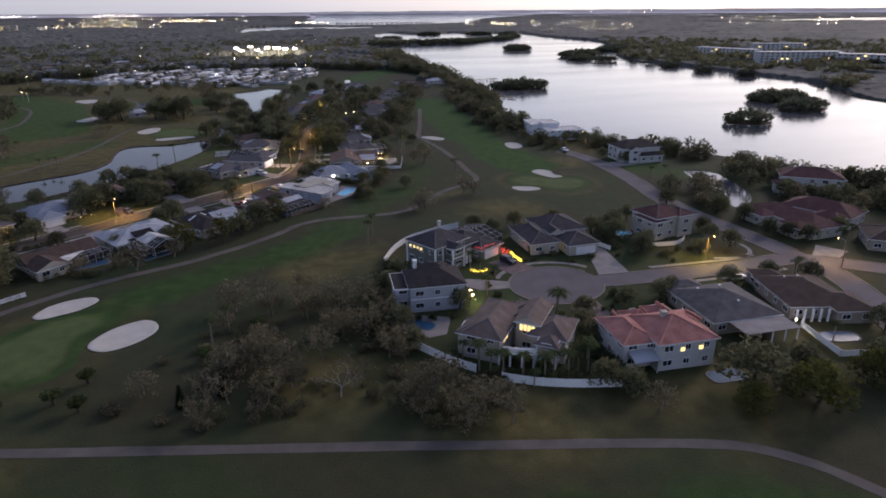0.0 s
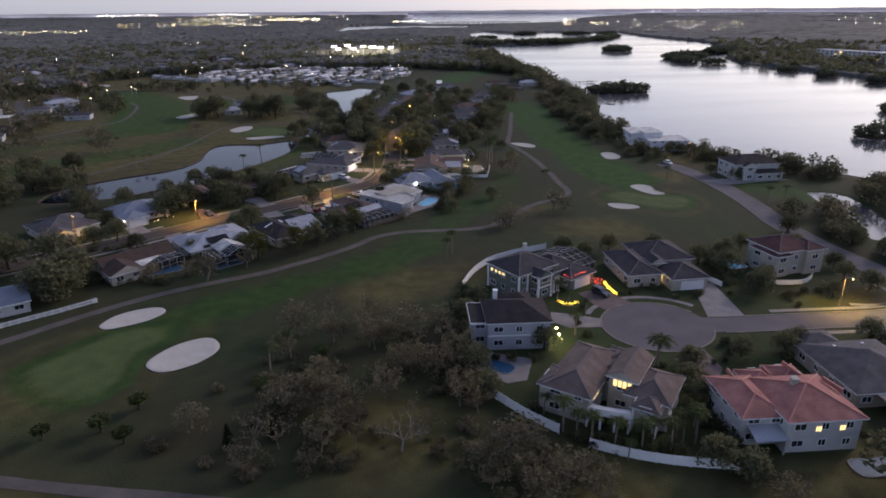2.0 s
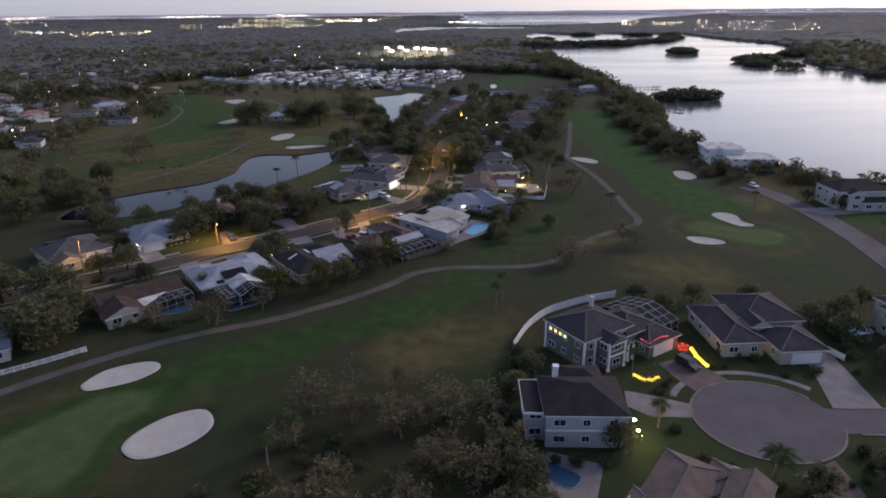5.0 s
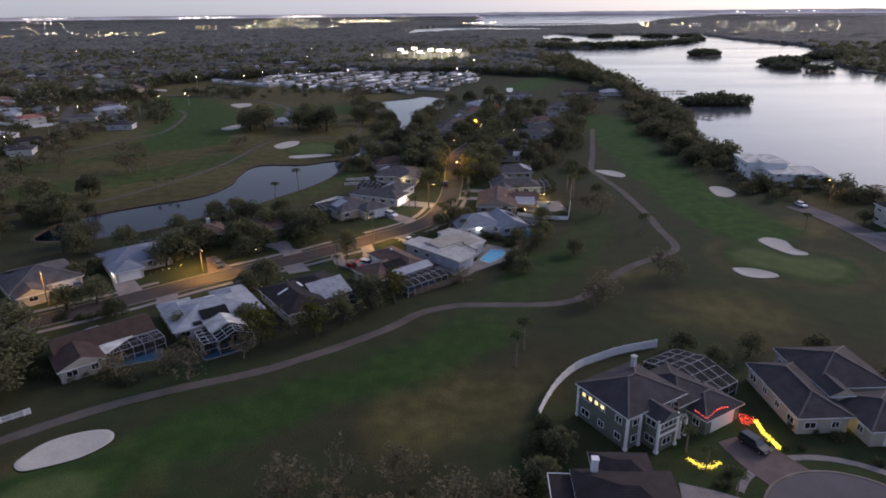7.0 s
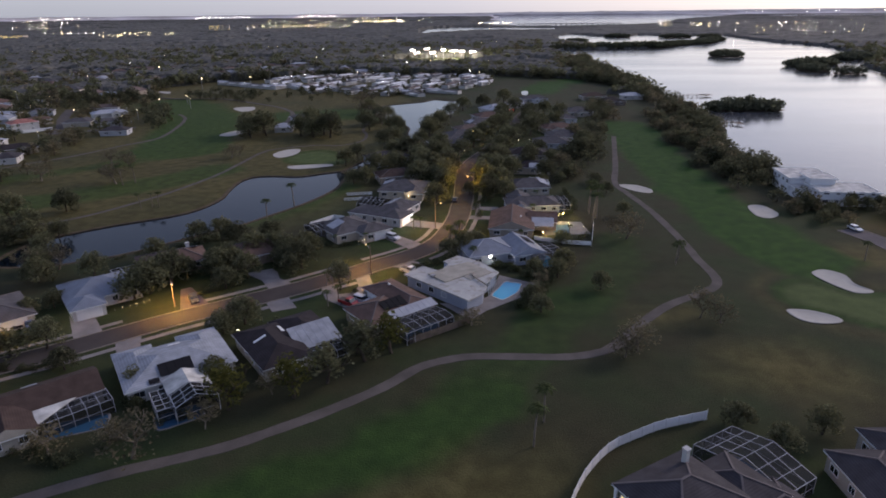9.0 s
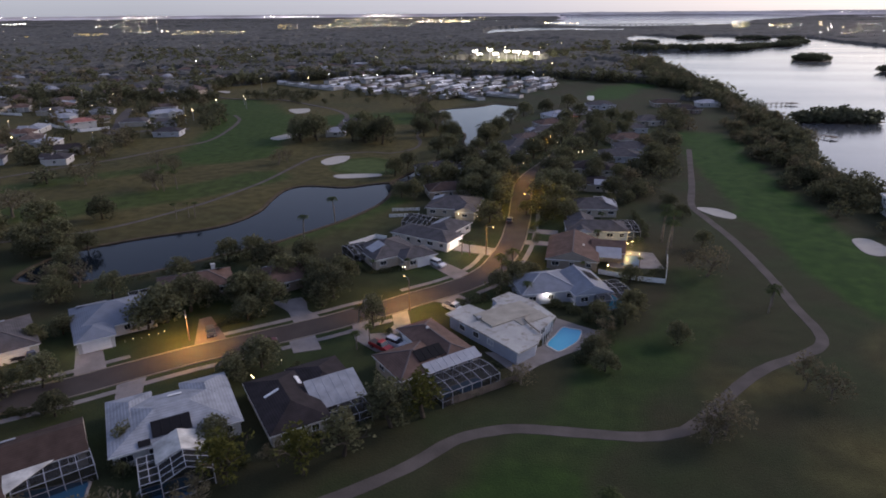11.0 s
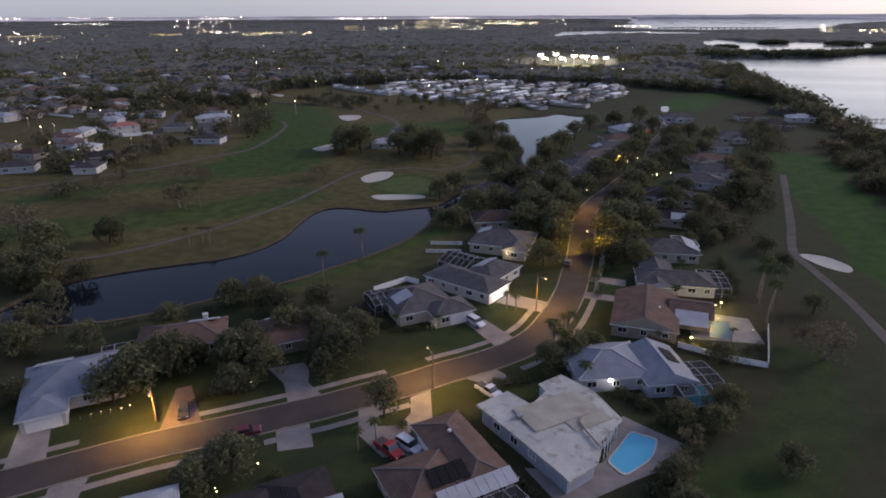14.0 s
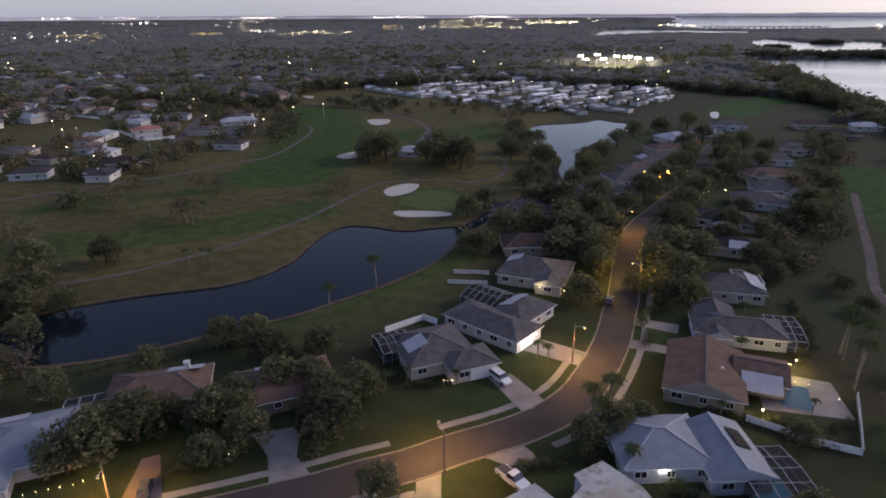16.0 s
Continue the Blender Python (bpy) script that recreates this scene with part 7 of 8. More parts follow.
for i in range(900):
    x, y = rng.uniform(-420, -195), rng.uniform(285, 490)
    if len(SUBURB) > 50:
        break
    if x > -150 - (y - 260) * 0.16 - 40 or any(math.hypot(x - a, y - b) < 16 for a, b in SUBURB) or not suburb_free(x, y, 6):
        continue
    b = [(0, 0, rng.uniform(11, 17), 9.5, 2.8, "hip", 0.36), (rng.choice((-3, 3)), -5.5, 6, 4, 2.8, "gable_y", 0.38)]
    house("suburban bungalow among garden trees", x, y, rng.choice((20, 110, 200, 290)) + rng.uniform(-8, 8), b, rng.choice(("white_wall", "cream_wall", "grey_wall")), rng.choice(("roof_grey", "roof_slate", "roof_brown", "roof_tan", "roof_navy")), None, lit=(), group="suburban houses", every=9.0, windows=y < 380)
    SUBURB.append((x, y))
for _ in range(420):
    x, y = rng.uniform(-420, -168), rng.uniform(262, 520)
    if x > -150 - (y - 260) * 0.16 - 20 or x > -178 and y < 330:
        continue
    if y > 500 - (x + 420) * 0.1 or any(math.hypot(x - a, y - b) < 7.5 for a, b in SUBURB) or not suburb_free(x, y, 2):
        continue
    if line_distance(np.array([x]), np.array([y]), [(-240, 240), (-203, 282), (-168, 339), (-158, 360), (-163, 398), (-182, 444)])[0] < 5:
        continue
    (SUB_BROWN if _ % 2 == 0 else SUB_DARK).append((x, y, rng.uniform(3.0, 5.6)))
for x, y, r in ((-186, 430, 6.0), (-180, 418, 6.0), (-190, 442, 6.0), (-177, 404, 5.0), (-172, 391, 4.5), (-184, 410, 5.5), (-195, 434, 5.5), (-189, 420, 5.0)):
    SUB_DARK.append((x, y, r))
woodland("undergrowth", "low dark undergrowth in the rough", UNDERGROWTH[::2], "leaf")
woodland("undergrowth", "low brown undergrowth in the rough", UNDERGROWTH[1::2], "leaf_brown")
woodland("suburban_trees", "dark garden trees between the suburban houses", SUB_DARK, "leaf", FAR_NETS)
woodland("suburban_trees", "russet garden trees between the suburban houses", SUB_BROWN, "leaf_brown", FAR_NETS)
woodland("shore_woods", "dark dense woods along the bay shore", WOOD_DARK, "leaf")
woodland("shore_woods", "brown thin trees in the shore woods", WOOD_BROWN, "leaf_brown")
for p in PROTOS:
    for o in (*p.children_recursive, p):
        bpy.data.objects.remove(o)

# ---- distance ----
def at_bearing(deg, dist):
    return dist * math.sin(radians(deg)), 60 + dist * math.cos(radians(deg))


def tree_canopy(name, label, r0, r1, rows, a0, a1, cols, seed, height, keep, mat, grain):
    """Woodland seen from far off: a sheet of crowns with gaps, finer where it is nearer."""
    R = r0 * (r1 / r0) ** np.linspace(0, 1, rows)
    A = np.radians(np.linspace(a0, a1, cols))
    RR, AA = np.meshgrid(R, A, indexing="ij")
    RR = RR * (1 + 0.004 * (value_noise(AA * 900, RR / 3, seed + 9) - 0.5))
    X, Y = RR * np.sin(AA), 60 + RR * np.cos(AA)
    crowns = value_noise(X / grain, Y / grain, seed) * 0.6 + value_noise(X / (grain * 0.45), Y / (grain * 0.45), seed + 1) * 0.4
    stands = value_noise(X / 90, Y / 90, seed + 2)
    Z = height * (0.45 + 0.75 * crowns) * (0.75 + 0.5 * stands)
    Z *= 1 - 0.45 * np.clip((X - 100) / 80, 0, 1)
    Z *= np.clip((RR - r0) / 90 + 0.25, 0, 1)
    gap = (value_noise(X / 55, Y / 55, seed + 3) < 0.20) | (crowns < 0.22)
    Z = np.where(gap, Z * 0.25, Z)
    ok = keep(X, Y)
    Z = np.where(ok, Z, -4.0)
    i = np.arange(rows * cols).reshape(rows, cols)
    quads = np.stack([i[:-1, :-1], i[:-1, 1:], i[1:, 1:], i[1:, :-1]], -1).reshape(-1, 4)
    use = (Z.ravel()[quads] > -3.9).any(1)
    me, _ = grid_mesh(name, np.stack(far_place(X, Y, Z), -1).reshape(-1, 3), quads[use], mat, False)
    return tagged(new(name, me), label, "trees", "", "stuff")


CLEARINGS = [(-60, 590, 210, 120), (-20, 915, 75, 62), (90, 610, 45, 60), (-150, 500, 130, 90), (-60, 450, 120, 110), (60, 470, 110, 90)]
TOWN_ROWS = [(-1205, 1733), (-1312, 1718), (-1254, 1432), (-1600, 1700), (-820, 2250), (560, 590), (630, 740), (700, 770)]


spots = []
while len(spots) < 130:
    x, y = at_bearing(rng.uniform(-52, -8), rng.uniform(500, 860))
    if any(((x - cx) / ca) ** 2 + ((y - cy) / cb) ** 2 < 1 for cx, cy, ca, cb in CLEARINGS) or (x > -150 and y < 560):
        continue
    if value_noise(np.array([x / 120]), np.array([y / 120]), 51)[0] > 0.42:
        spots.append((x, y, rng.uniform(0, 180), rng.uniform(13, 22), rng.uniform(9, 13)))


def woods_keep(X, Y):
    ok = np.ones(X.shape, bool)
    D = np.hypot(X, Y)
    for poly in [BAY] + FAR_WATERS:
        ok &= signed_distance(X, Y, poly) > 4 + np.clip((D - 1800) / 60, 0, 60)
    ok &= (D < 2900) | (value_noise(X / 260, Y / 260, 88) > 0.3)
    for x, y, a, b in CLEARINGS:
        ok &= ((X - x) / a) ** 2 + ((Y - y) / b) ** 2 > 1 + 0.25 * (value_noise(X / 30, Y / 30, 77) - 0.5)
    ok &= ~((X > -420) & (X < -150) & (Y < 510))
    ok &= ~((X > -420) & (X < 190) & (Y < 500))
    for x, y in TOWN_ROWS:
        ok &= np.hypot((X - x) / 1.5, Y - y) > 45
    for x, y, _, L, _ in spots:
        k = 12 / math.hypot(x, y)
        ok &= np.hypot(X - x * (1 - k), Y - y * (1 - k)) > L * 0.75
    return ok


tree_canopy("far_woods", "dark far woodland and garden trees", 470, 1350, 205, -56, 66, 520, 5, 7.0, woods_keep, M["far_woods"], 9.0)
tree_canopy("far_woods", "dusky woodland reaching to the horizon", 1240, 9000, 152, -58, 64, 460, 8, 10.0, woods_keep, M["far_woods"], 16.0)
# single crowns stand out of the nearer woods
CROWN_NETS = [crown_template(971 + k, 5, 0.30) for k in range(4)]
crowns = {"leaf": [], "leaf_brown": []}
bear, dist = np.radians(np.array([rng.uniform(-54, 56) for _ in range(7000)])), np.array([480 * (1350 / 480) ** rng.random() for _ in range(7000)])
cx, cy = dist * np.sin(bear), 60 + dist * np.cos(bear)
good = woods_keep(cx, cy) & (value_noise(cx / 70, cy / 70, 19) > 0.25)
for k in np.flatnonzero(good)[:3600]:
    crowns["leaf_brown" if k % 5 == 0 else "leaf"].append((float(cx[k]), float(cy[k]), rng.uniform(3.6, 7.0)))
woodland("far_trees", "dark single crowns over the far woods", crowns["leaf"], "leaf", CROWN_NETS)
woodland("far_trees", "brown thin crowns over the far woods", crowns["leaf_brown"], "leaf_brown", CROWN_NETS)

# land behind the last water, and the hills of roofs on the horizon
def distant_ring(name, label, radius, a0, a1, z0, top, mat, seed):
    n = 260
    A = np.radians(np.linspace(a0, a1, n))
    z1 = top + 4.0 * np.clip((np.linspace(a0, a1, n) - 0) / 20, 0, 1) + 3.0 * value_noise(np.linspace(0, 60, n), np.zeros(n), seed) + 3.0 * value_noise(np.linspace(0, 340, n), np.zeros(n), seed + 1) ** 3
    bm = bmesh.new()
    rows = [(bm.verts.new((radius * math.sin(a), 60 + radius * math.cos(a), z0)), bm.verts.new((radius * math.sin(a), 60 + radius * math.cos(a), z)), bm.verts.new((radius * 1.01 * math.sin(a), 60 + radius * 1.01 * math.cos(a), z0))) for a, z in zip(A, z1)]
    for p, q in zip(rows, rows[1:]):
        bm.faces.new((p[0], q[0], q[1], p[1]))
        bm.faces.new((p[1], q[1], q[2], p[2]))
    bmesh.ops.recalc_face_normals(bm, faces=bm.faces)
    return tagged(mesh_object(name, bm, mat), label, "", "", "structure")


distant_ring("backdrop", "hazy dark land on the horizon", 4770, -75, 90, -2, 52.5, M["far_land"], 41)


def mangrove_island(x, y, a, b, angle, height, seed):
    """A low mangrove island: a muddy foot and a dense, lumpy canopy."""
    r = random.Random(seed)
    t = thing("mangrove_island", x, y, -0.35, angle, "dark mangrove island in the pale bay", "island", "mangrove islands")
    bm = bmesh.new()
    n = 28
    rim = [bm.verts.new((math.cos(k * math.tau / n) * a * r.uniform(0.9, 1.03), math.sin(k * math.tau / n) * b * r.uniform(0.9, 1.03), 0.02)) for k in range(n)]
    mid = bm.verts.new((0, 0, 0.6))
    for k in range(n):
        bm.faces.new((rim[k], rim[(k + 1) % n], mid))
    part("bank", bm, M["soil"], t)
    verts, faces = [], []
    lumps = max(14, min(70, int(a * b / 9)))
    big = max(1.0, a / 18)
    for k in range(lumps):
        ang, q = k * 2.4, math.sqrt((k + 0.5) / lumps)
        z = height * (0.80 - 0.34 * q ** 3) * r.uniform(0.8, 1.1)
        lr = r.uniform(2.6, 4.2) * big ** 0.5
        leaf_cards(verts, faces, (math.cos(ang) * q * a * 0.93, math.sin(ang) * q * b * 0.93, z * 0.75), (lr, lr, max(1.2, z * 0.62)), 64, 1.05 * big ** 0.6, r, 0.35)
    crown_part(verts, faces, "mangrove", t, "canopy")


for i, (x, y, a, b, ang, hgt) in enumerate([(191, 449, 28, 11, 0, 8), (256, 250, 15, 11, 0, 8), (338, 322, 24, 14, 0, 8), (324, 283, 20, 12, 10, 8), (380, 950, 24, 22, 0, 10), (414, 790, 40, 16, 24, 9), (380, 722, 16, 18, 0, 8), (398, 688, 17, 12, 0, 8), (520, 886, 42, 20, 30, 9),
                                            (200, 1160, 40, 16, 4, 10), (262, 1172, 50, 16, 3, 10), (330, 1186, 48, 18, 8, 11), (378, 1222, 36, 16, 40, 9), (425, 1275, 50, 14, 45, 8), (500, 1345, 46, 16, 50, 9), (470, 1300, 22, 18, 0, 10), (552, 1432, 40, 12, 50, 8), (256, 1420, 26, 16, 0, 9), (400, 1660, 34, 18, 0, 9), (520, 1600, 40, 14, 0, 9), (600, 1600, 30, 14, 0, 8),
                                            (425, 588, 9, 12, 0, 7), (425, 528, 10, 10, 0, 7), (436, 476, 9, 9, 0, 7)]):
    mangrove_island(x, y, a, b, ang, hgt, 300 + i)


# mobile-home park beyond the second pond
def mobile_home(L, W, roof, seed):
    r = random.Random(seed)
    t = thing("mobile_home", 0, 0, -500, 0, "white flat-roofed mobile home in a row", "mobile home", "mobile homes")
    bm = bmesh.new()
    box(bm, 0, 0, -0.2, L, W, 3.2)
    part("wall", bm, M["white_wall"], t)
    bm = bmesh.new()
    v = [bm.verts.new(p) for p in ((-L / 2 - .3, -W / 2 - .3, 3.0), (L / 2 + .3, -W / 2 - .3, 3.0), (L / 2 + .3, 0, 3.6), (-L / 2 - .3, 0, 3.6), (L / 2 + .3, W / 2 + .3, 3.0), (-L / 2 - .3, W / 2 + .3, 3.0))]
    for f in ((0, 1, 2, 3), (3, 2, 4, 5), (1, 4, 2), (0, 3, 5), (0, 5, 4, 1)):
        bm.faces.new([v[k] for k in f])
    bmesh.ops.recalc_face_normals(bm, faces=bm.faces)
    part("roof", bm, M[roof], t)
    bm = bmesh.new()
    box(bm, L * 0.1, -W / 2 - 1.4, 2.5, L * 0.5, 2.6, 0.12)
    part("carport", bm, M["trim"], t)
    return t


PARK_TREES = []
HOMES = [mobile_home(17, 6.5, "roof_white", 1), mobile_home(14, 6.5, "roof_pale", 2), mobile_home(19, 7.0, "trim", 3), mobile_home(16, 6.5, "roof_grey", 4), mobile_home(15, 6.5, "roof_tan", 5)]
for row in range(13):
    for k in range(17):
        x = -222 + k * 15.5 + (row % 2) * 4
        y = 560 + row * 16 - (x + 100) * 0.33
        e = ((x + 66) / 112) ** 2 + ((y - 655) / 112) ** 2
        if e > 1 or rng.random() < 0.22 or signed_distance(np.array([x]), np.array([y]), POND_2)[0] < 8:
            continue
        copy_thing(HOMES[rng.randrange(5)], pose(x, y, -0.5, 0, 0, 62 + rng.uniform(-5, 5)))
        for _ in range(rng.choice((0, 1, 1, 2))):
            PARK_TREES.append((x + rng.uniform(3, 10), y + rng.uniform(-9, 9), rng.uniform(1.8, 3.6)))
long_rows = [((-224, 638), (-157, 590)), ((-143, 593), (-69, 559)), ((-65, 585), (-25, 527)), ((-22, 559), (4, 545))]
for (ax, ay), (bx, by) in long_rows:
    n = int(math.hypot(bx - ax, by - ay) / 20) + 1
    for k in range(n):
        s = (k + 0.5) / n
        copy_thing(HOMES[1 + 2 * (k % 2)], pose(ax + (bx - ax) * s, ay + (by - ay) * s, -0.5, 0, 0, math.degrees(math.atan2(by - ay, bx - ax))))
for p in HOMES:
    for o in (*p.children_recursive, p):
        bpy.data.objects.remove(o)


for k in range(190):
    a = rng.uniform(-0.2, math.pi + 0.2)
    PARK_TREES.append((-60 + 208 * math.cos(a) + rng.uniform(-9, 9), 590 + 118 * math.sin(a) + rng.uniform(-8, 8), rng.uniform(3.6, 6.2)))
for k in range(120):
    PARK_TREES.append((rng.uniform(-430, -190), rng.uniform(496, 530), rng.uniform(3.6, 6.0)))
for k in range(60):
    PARK_TREES.append((rng.uniform(-220, -40), 520 + rng.uniform(-22, 14) + rng.uniform(0, 40), rng.uniform(2.2, 4.2)))
PARK_TREES = [p for p in PARK_TREES if clear(p[0], p[1], 4.0)]
woodland("park_trees", "small dark trees between the mobile homes", PARK_TREES, "leaf", FAR_NETS)


def far_houses(label, spots, wall, roof):
    """Roofs and walls of a far suburb that nobody could count."""
    t = thing("far_houses", 0, 0, 0, 0, label, "houses", "", "stuff")
    bw, br = bmesh.new(), bmesh.new()
    for x, y, a, L, D in spots:
        box(bw, x, y, -0.8, L, D, 4.0, a)
        verts, faces, _, _ = roof_shape(L, D, 0.6, "hip", 0.38)
        m = pose(x, y, 3.15, 0, 0, a)
        vs = [br.verts.new(m @ Vector(p)) for p in verts]
        for f in faces:
            br.faces.new([vs[k] for k in f])
    part("walls", bw, M[wall], t)
    part("roofs", br, M[roof], t)


for k, (wall, roof) in enumerate((("white_wall", "roof_slate"), ("cream_wall", "roof_grey"), ("white_wall", "roof_brown"), ("beige_wall", "roof_tan"))):
    far_houses("pale roofs of a far suburb between trees", spots[k::4], wall, roof)


def block_building(name, label, a, b, depth, storeys, wall, lit=0.3, seed=0, roof="roof_grey"):
    """A long flat-roofed block between two corners, with its windows storey by storey."""
    r = random.Random(seed)
    L = math.hypot(b[0] - a[0], b[1] - a[1])
    ang = math.degrees(math.atan2(b[1] - a[1], b[0] - a[0]))
    t = thing(name, (a[0] + b[0]) / 2, (a[1] + b[1]) / 2, -0.6, ang, label, "building", "far buildings")
    H = storeys * 3.1
    bm = bmesh.new()
    box(bm, 0, 0, 0, L, depth, H)
    part("wall", bm, M[wall], t)
    bm = bmesh.new()
    box(bm, 0, 0, H, L + 0.8, depth + 0.8, 0.6)
    part("roof", bm, M[roof], t)
    n = max(3, min(26, int(L / 6)))
    south = 0 if math.cos(radians(ang)) > 0 else 2
    for side in (south,):
        for s in range(storeys):
            for k in range(n):
                off = (k + 0.5) * L / n - L / 2
                add_window(t, wall_point((0, 0, L, depth), side, off, 0.05, s * 3.1 + 0.9), min(3.2, L / n * 0.6), 1.7, r.random() < lit)
    return t


block_building("condominium", "long white waterfront condominium with lit windows", (600, 780), (628, 690), 16, 3, "white_wall", 0.1, 1, "roof_pale")
block_building("condominium", "long white waterfront condominium with lit windows", (560, 612), (655, 588), 16, 4, "white_wall", 0.15, 2, "roof_pale")
block_building("condominium", "pale waterfront condominium beside the trees", (628, 560), (665, 500), 16, 4, "white_wall", 0.12, 3, "roof_pale")
block_building("condominium", "pale waterfront condominium behind others", (690, 780), (760, 752), 16, 4, "white_wall", 0.1, 4, "roof_pale")
block_building("apartment_block", "cream apartment tower far over the trees", (-905, 2450), (-835, 2462), 24, 8, "cream_wall", 0.25, 5)
block_building("apartment_block", "cream apartment block with lit windows", (-1215, 1738), (-1132, 1743), 24, 5, "cream_wall", 0.5, 6)
block_building("long_building", "long lit pale building far off", (-1360, 1730), (-1240, 1760), 24, 3, "cream_wall", 0.5, 7)
block_building("long_building", "long lit pale building far off", (-1300, 1440), (-1210, 1480), 20, 2, "cream_wall", 0.5, 8)
block_building("long_building", "long lit pale building far off", (-1660, 1690), (-1500, 1700), 24, 3, "cream_wall", 0.5, 9)
block_building("long_building", "long pale building at the wood's edge", (-520, 768), (-470, 756), 14, 2, "white_wall", 0.2, 10)
block_building("long_building", "long pale building at the wood's edge", (-500, 575), (-440, 566), 12, 2, "white_wall", 0.2, 11)

# bridge over the far sound
bx, by, bz = (float(v) for v in far_place(515.0, 3045.0, -0.3))
br = thing("bridge", bx, by, bz, 2, "long low concrete bridge over the far channel", "bridge")
bm = bmesh.new()
box(bm, 0, 0, 7.0, 470, 12, 2.2)
part("deck", bm, M["concrete"], br)
for k in range(20):
    bm = bmesh.new()
    box(bm, -225 + k * 23.6, 0, 0, 5, 9, 7.0)
    part("pier", bm, M["concrete"], br)


# lamps of the distant town: a pole and a lit head each
def lamp_field(name, label, spots, mat, size):
    t = thing(name, 0, 0, 0, 0, label, "lights", "", "stuff")
    bm = bmesh.new()
    for x, y, z, s in spots:
        x, y, z = (float(v) for v in far_place(x, y, z))
        bmesh.ops.create_icosphere(bm, subdivisions=1, radius=size * s, matrix=Matrix.Translation((x, y, z)))
    part("lamp_head", bm, mat, t)
    bm = bmesh.new()
    for x, y, z, s in spots:
        foot = [float(v) for v in far_place(x, y, -0.6)]
        beam(bm, foot, [float(v) for v in far_place(x, y, z)], 0.25)
    part("pole", bm, M["metal"], t)
    return t


M["town_white"] = glowing("town_lamp_white", (1.0, 0.95, 0.84), 10.0)
M["town_warm"] = glowing("town_lamp_warm", (1.0, 0.78, 0.40), 8.0)
white, warm = [], []
# clusters of town lamps: bearing, its spread, nearest and farthest distance, how many, share of white ones
for b0, db, d0, d1, count, cool in ((-19.5, 2.2, 9800, 12500, 30, 1.0), (-11.9, 1.6, 9800, 17000, 22, 1.0), (-30.7, 1.6, 11400, 17000, 16, 1.0), (-9, 7, 3400, 6800, 60, 0.5), (-6.7, 2.3, 3600, 4600, 40, 0.15), (-13.4, 4.4, 2450, 3100, 48, 0.35), (-26.2, 2.9, 1850, 2150, 40, 0.12), (-31, 1.7, 2150, 2450, 20, 0.5), (-32, 2.5, 3100, 8000, 22, 0.7),
                                    (-44.7, 4.8, 1500, 2500, 44, 0.5), (-40.7, 1.9, 4600, 5200, 16, 1.0), (-45.5, 0.9, 15000, 18000, 12, 1.0), (-40, 3, 18000, 24000, 9, 1.0), (17.6, 0.7, 2150, 3200, 16, 0.4), (20.7, 1.2, 2200, 2700, 20, 0.45), (27.5, 5, 1550, 3100, 50, 0.6), (43, 5, 2300, 4500, 36, 0.7), (3.4, 1.4, 2930, 3040, 30, 0.2), (28, 6, 12500, 20000, 8, 0.9)):
    for _ in range(int(count * 1.5)):
        far = 1 / rng.uniform(1 / d1, 1 / d0)
        x, y = at_bearing(b0 + rng.uniform(-db, db), far)
        (white if rng.random() < cool else warm).append((x, y, rng.uniform(11, 16), rng.uniform(0.35, 1.0) * (min(far, 4200) / 2600)))
lamp_field("town_lights", "cool white lamps of the distant town", white, M["town_white"], 0.92)
lamp_field("town_lights", "warm yellow lamps of the distant town", warm, M["town_warm"], 0.86)
nw, nm = [], []
for _ in range(48):
    x, y = at_bearing(rng.uniform(-48, 6), rng.uniform(520, 1250))
    (nm if rng.random() < 0.75 else nw).append((x, y, rng.uniform(8, 12), rng.uniform(0.4, 1.0)))
for _ in range(26):
    x, y = rng.uniform(-360, -180), rng.uniform(290, 500)
    nm.append((x, y, rng.uniform(4, 7), rng.uniform(0.3, 0.6)))
for _ in range(24):
    x, y = rng.uniform(-200, 20), rng.uniform(560, 700)
    nw.append((x, y, rng.uniform(5, 7), rng.uniform(0.3, 0.7)))
lamp_field("street_lights", "warm street lamps among the far trees", nm, M["town_warm"], 0.42)
lamp_field("street_lights", "white lamps among the far houses", nw, M["town_white"], 0.42)


# floodlit sports field
def floodlight(x, y, height, seed):
    t = thing("floodlight", x, y, -0.6, 12, "tall sports-field floodlight mast, lit white", "floodlight", "floodlights")
    bm = bmesh.new()
    tube(bm, [(0, 0, 0), (0, 0, height)], [0.4, 0.25], 6)
    part("mast", bm, M["metal"], t)
    bm = bmesh.new()
    box(bm, 0, 0, height - 1.4, 7, 0.5, 3.0)
    part("lamp_frame", bm, M["metal"], t)
    for k in range(6):
        bm = bmesh.new()
        ball(bm, -2.8 + (k % 3) * 2.8, -0.7, height - 0.7 + (k // 3) * 1.5, 0.45)
        part("lamp", bm, M["flood"], t)


M["flood"] = glowing("floodlight_lamp", (1.0, 0.97, 0.86), 16.0)
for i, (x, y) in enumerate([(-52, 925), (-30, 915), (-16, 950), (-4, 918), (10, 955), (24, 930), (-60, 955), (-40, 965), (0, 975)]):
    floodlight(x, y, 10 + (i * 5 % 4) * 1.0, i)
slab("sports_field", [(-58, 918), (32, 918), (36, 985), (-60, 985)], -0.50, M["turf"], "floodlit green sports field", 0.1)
# one added area lamp without a body stands in for the masts' light
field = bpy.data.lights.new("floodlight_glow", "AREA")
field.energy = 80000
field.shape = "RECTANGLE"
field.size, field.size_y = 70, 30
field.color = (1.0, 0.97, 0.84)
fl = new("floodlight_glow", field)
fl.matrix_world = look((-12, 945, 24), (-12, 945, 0))

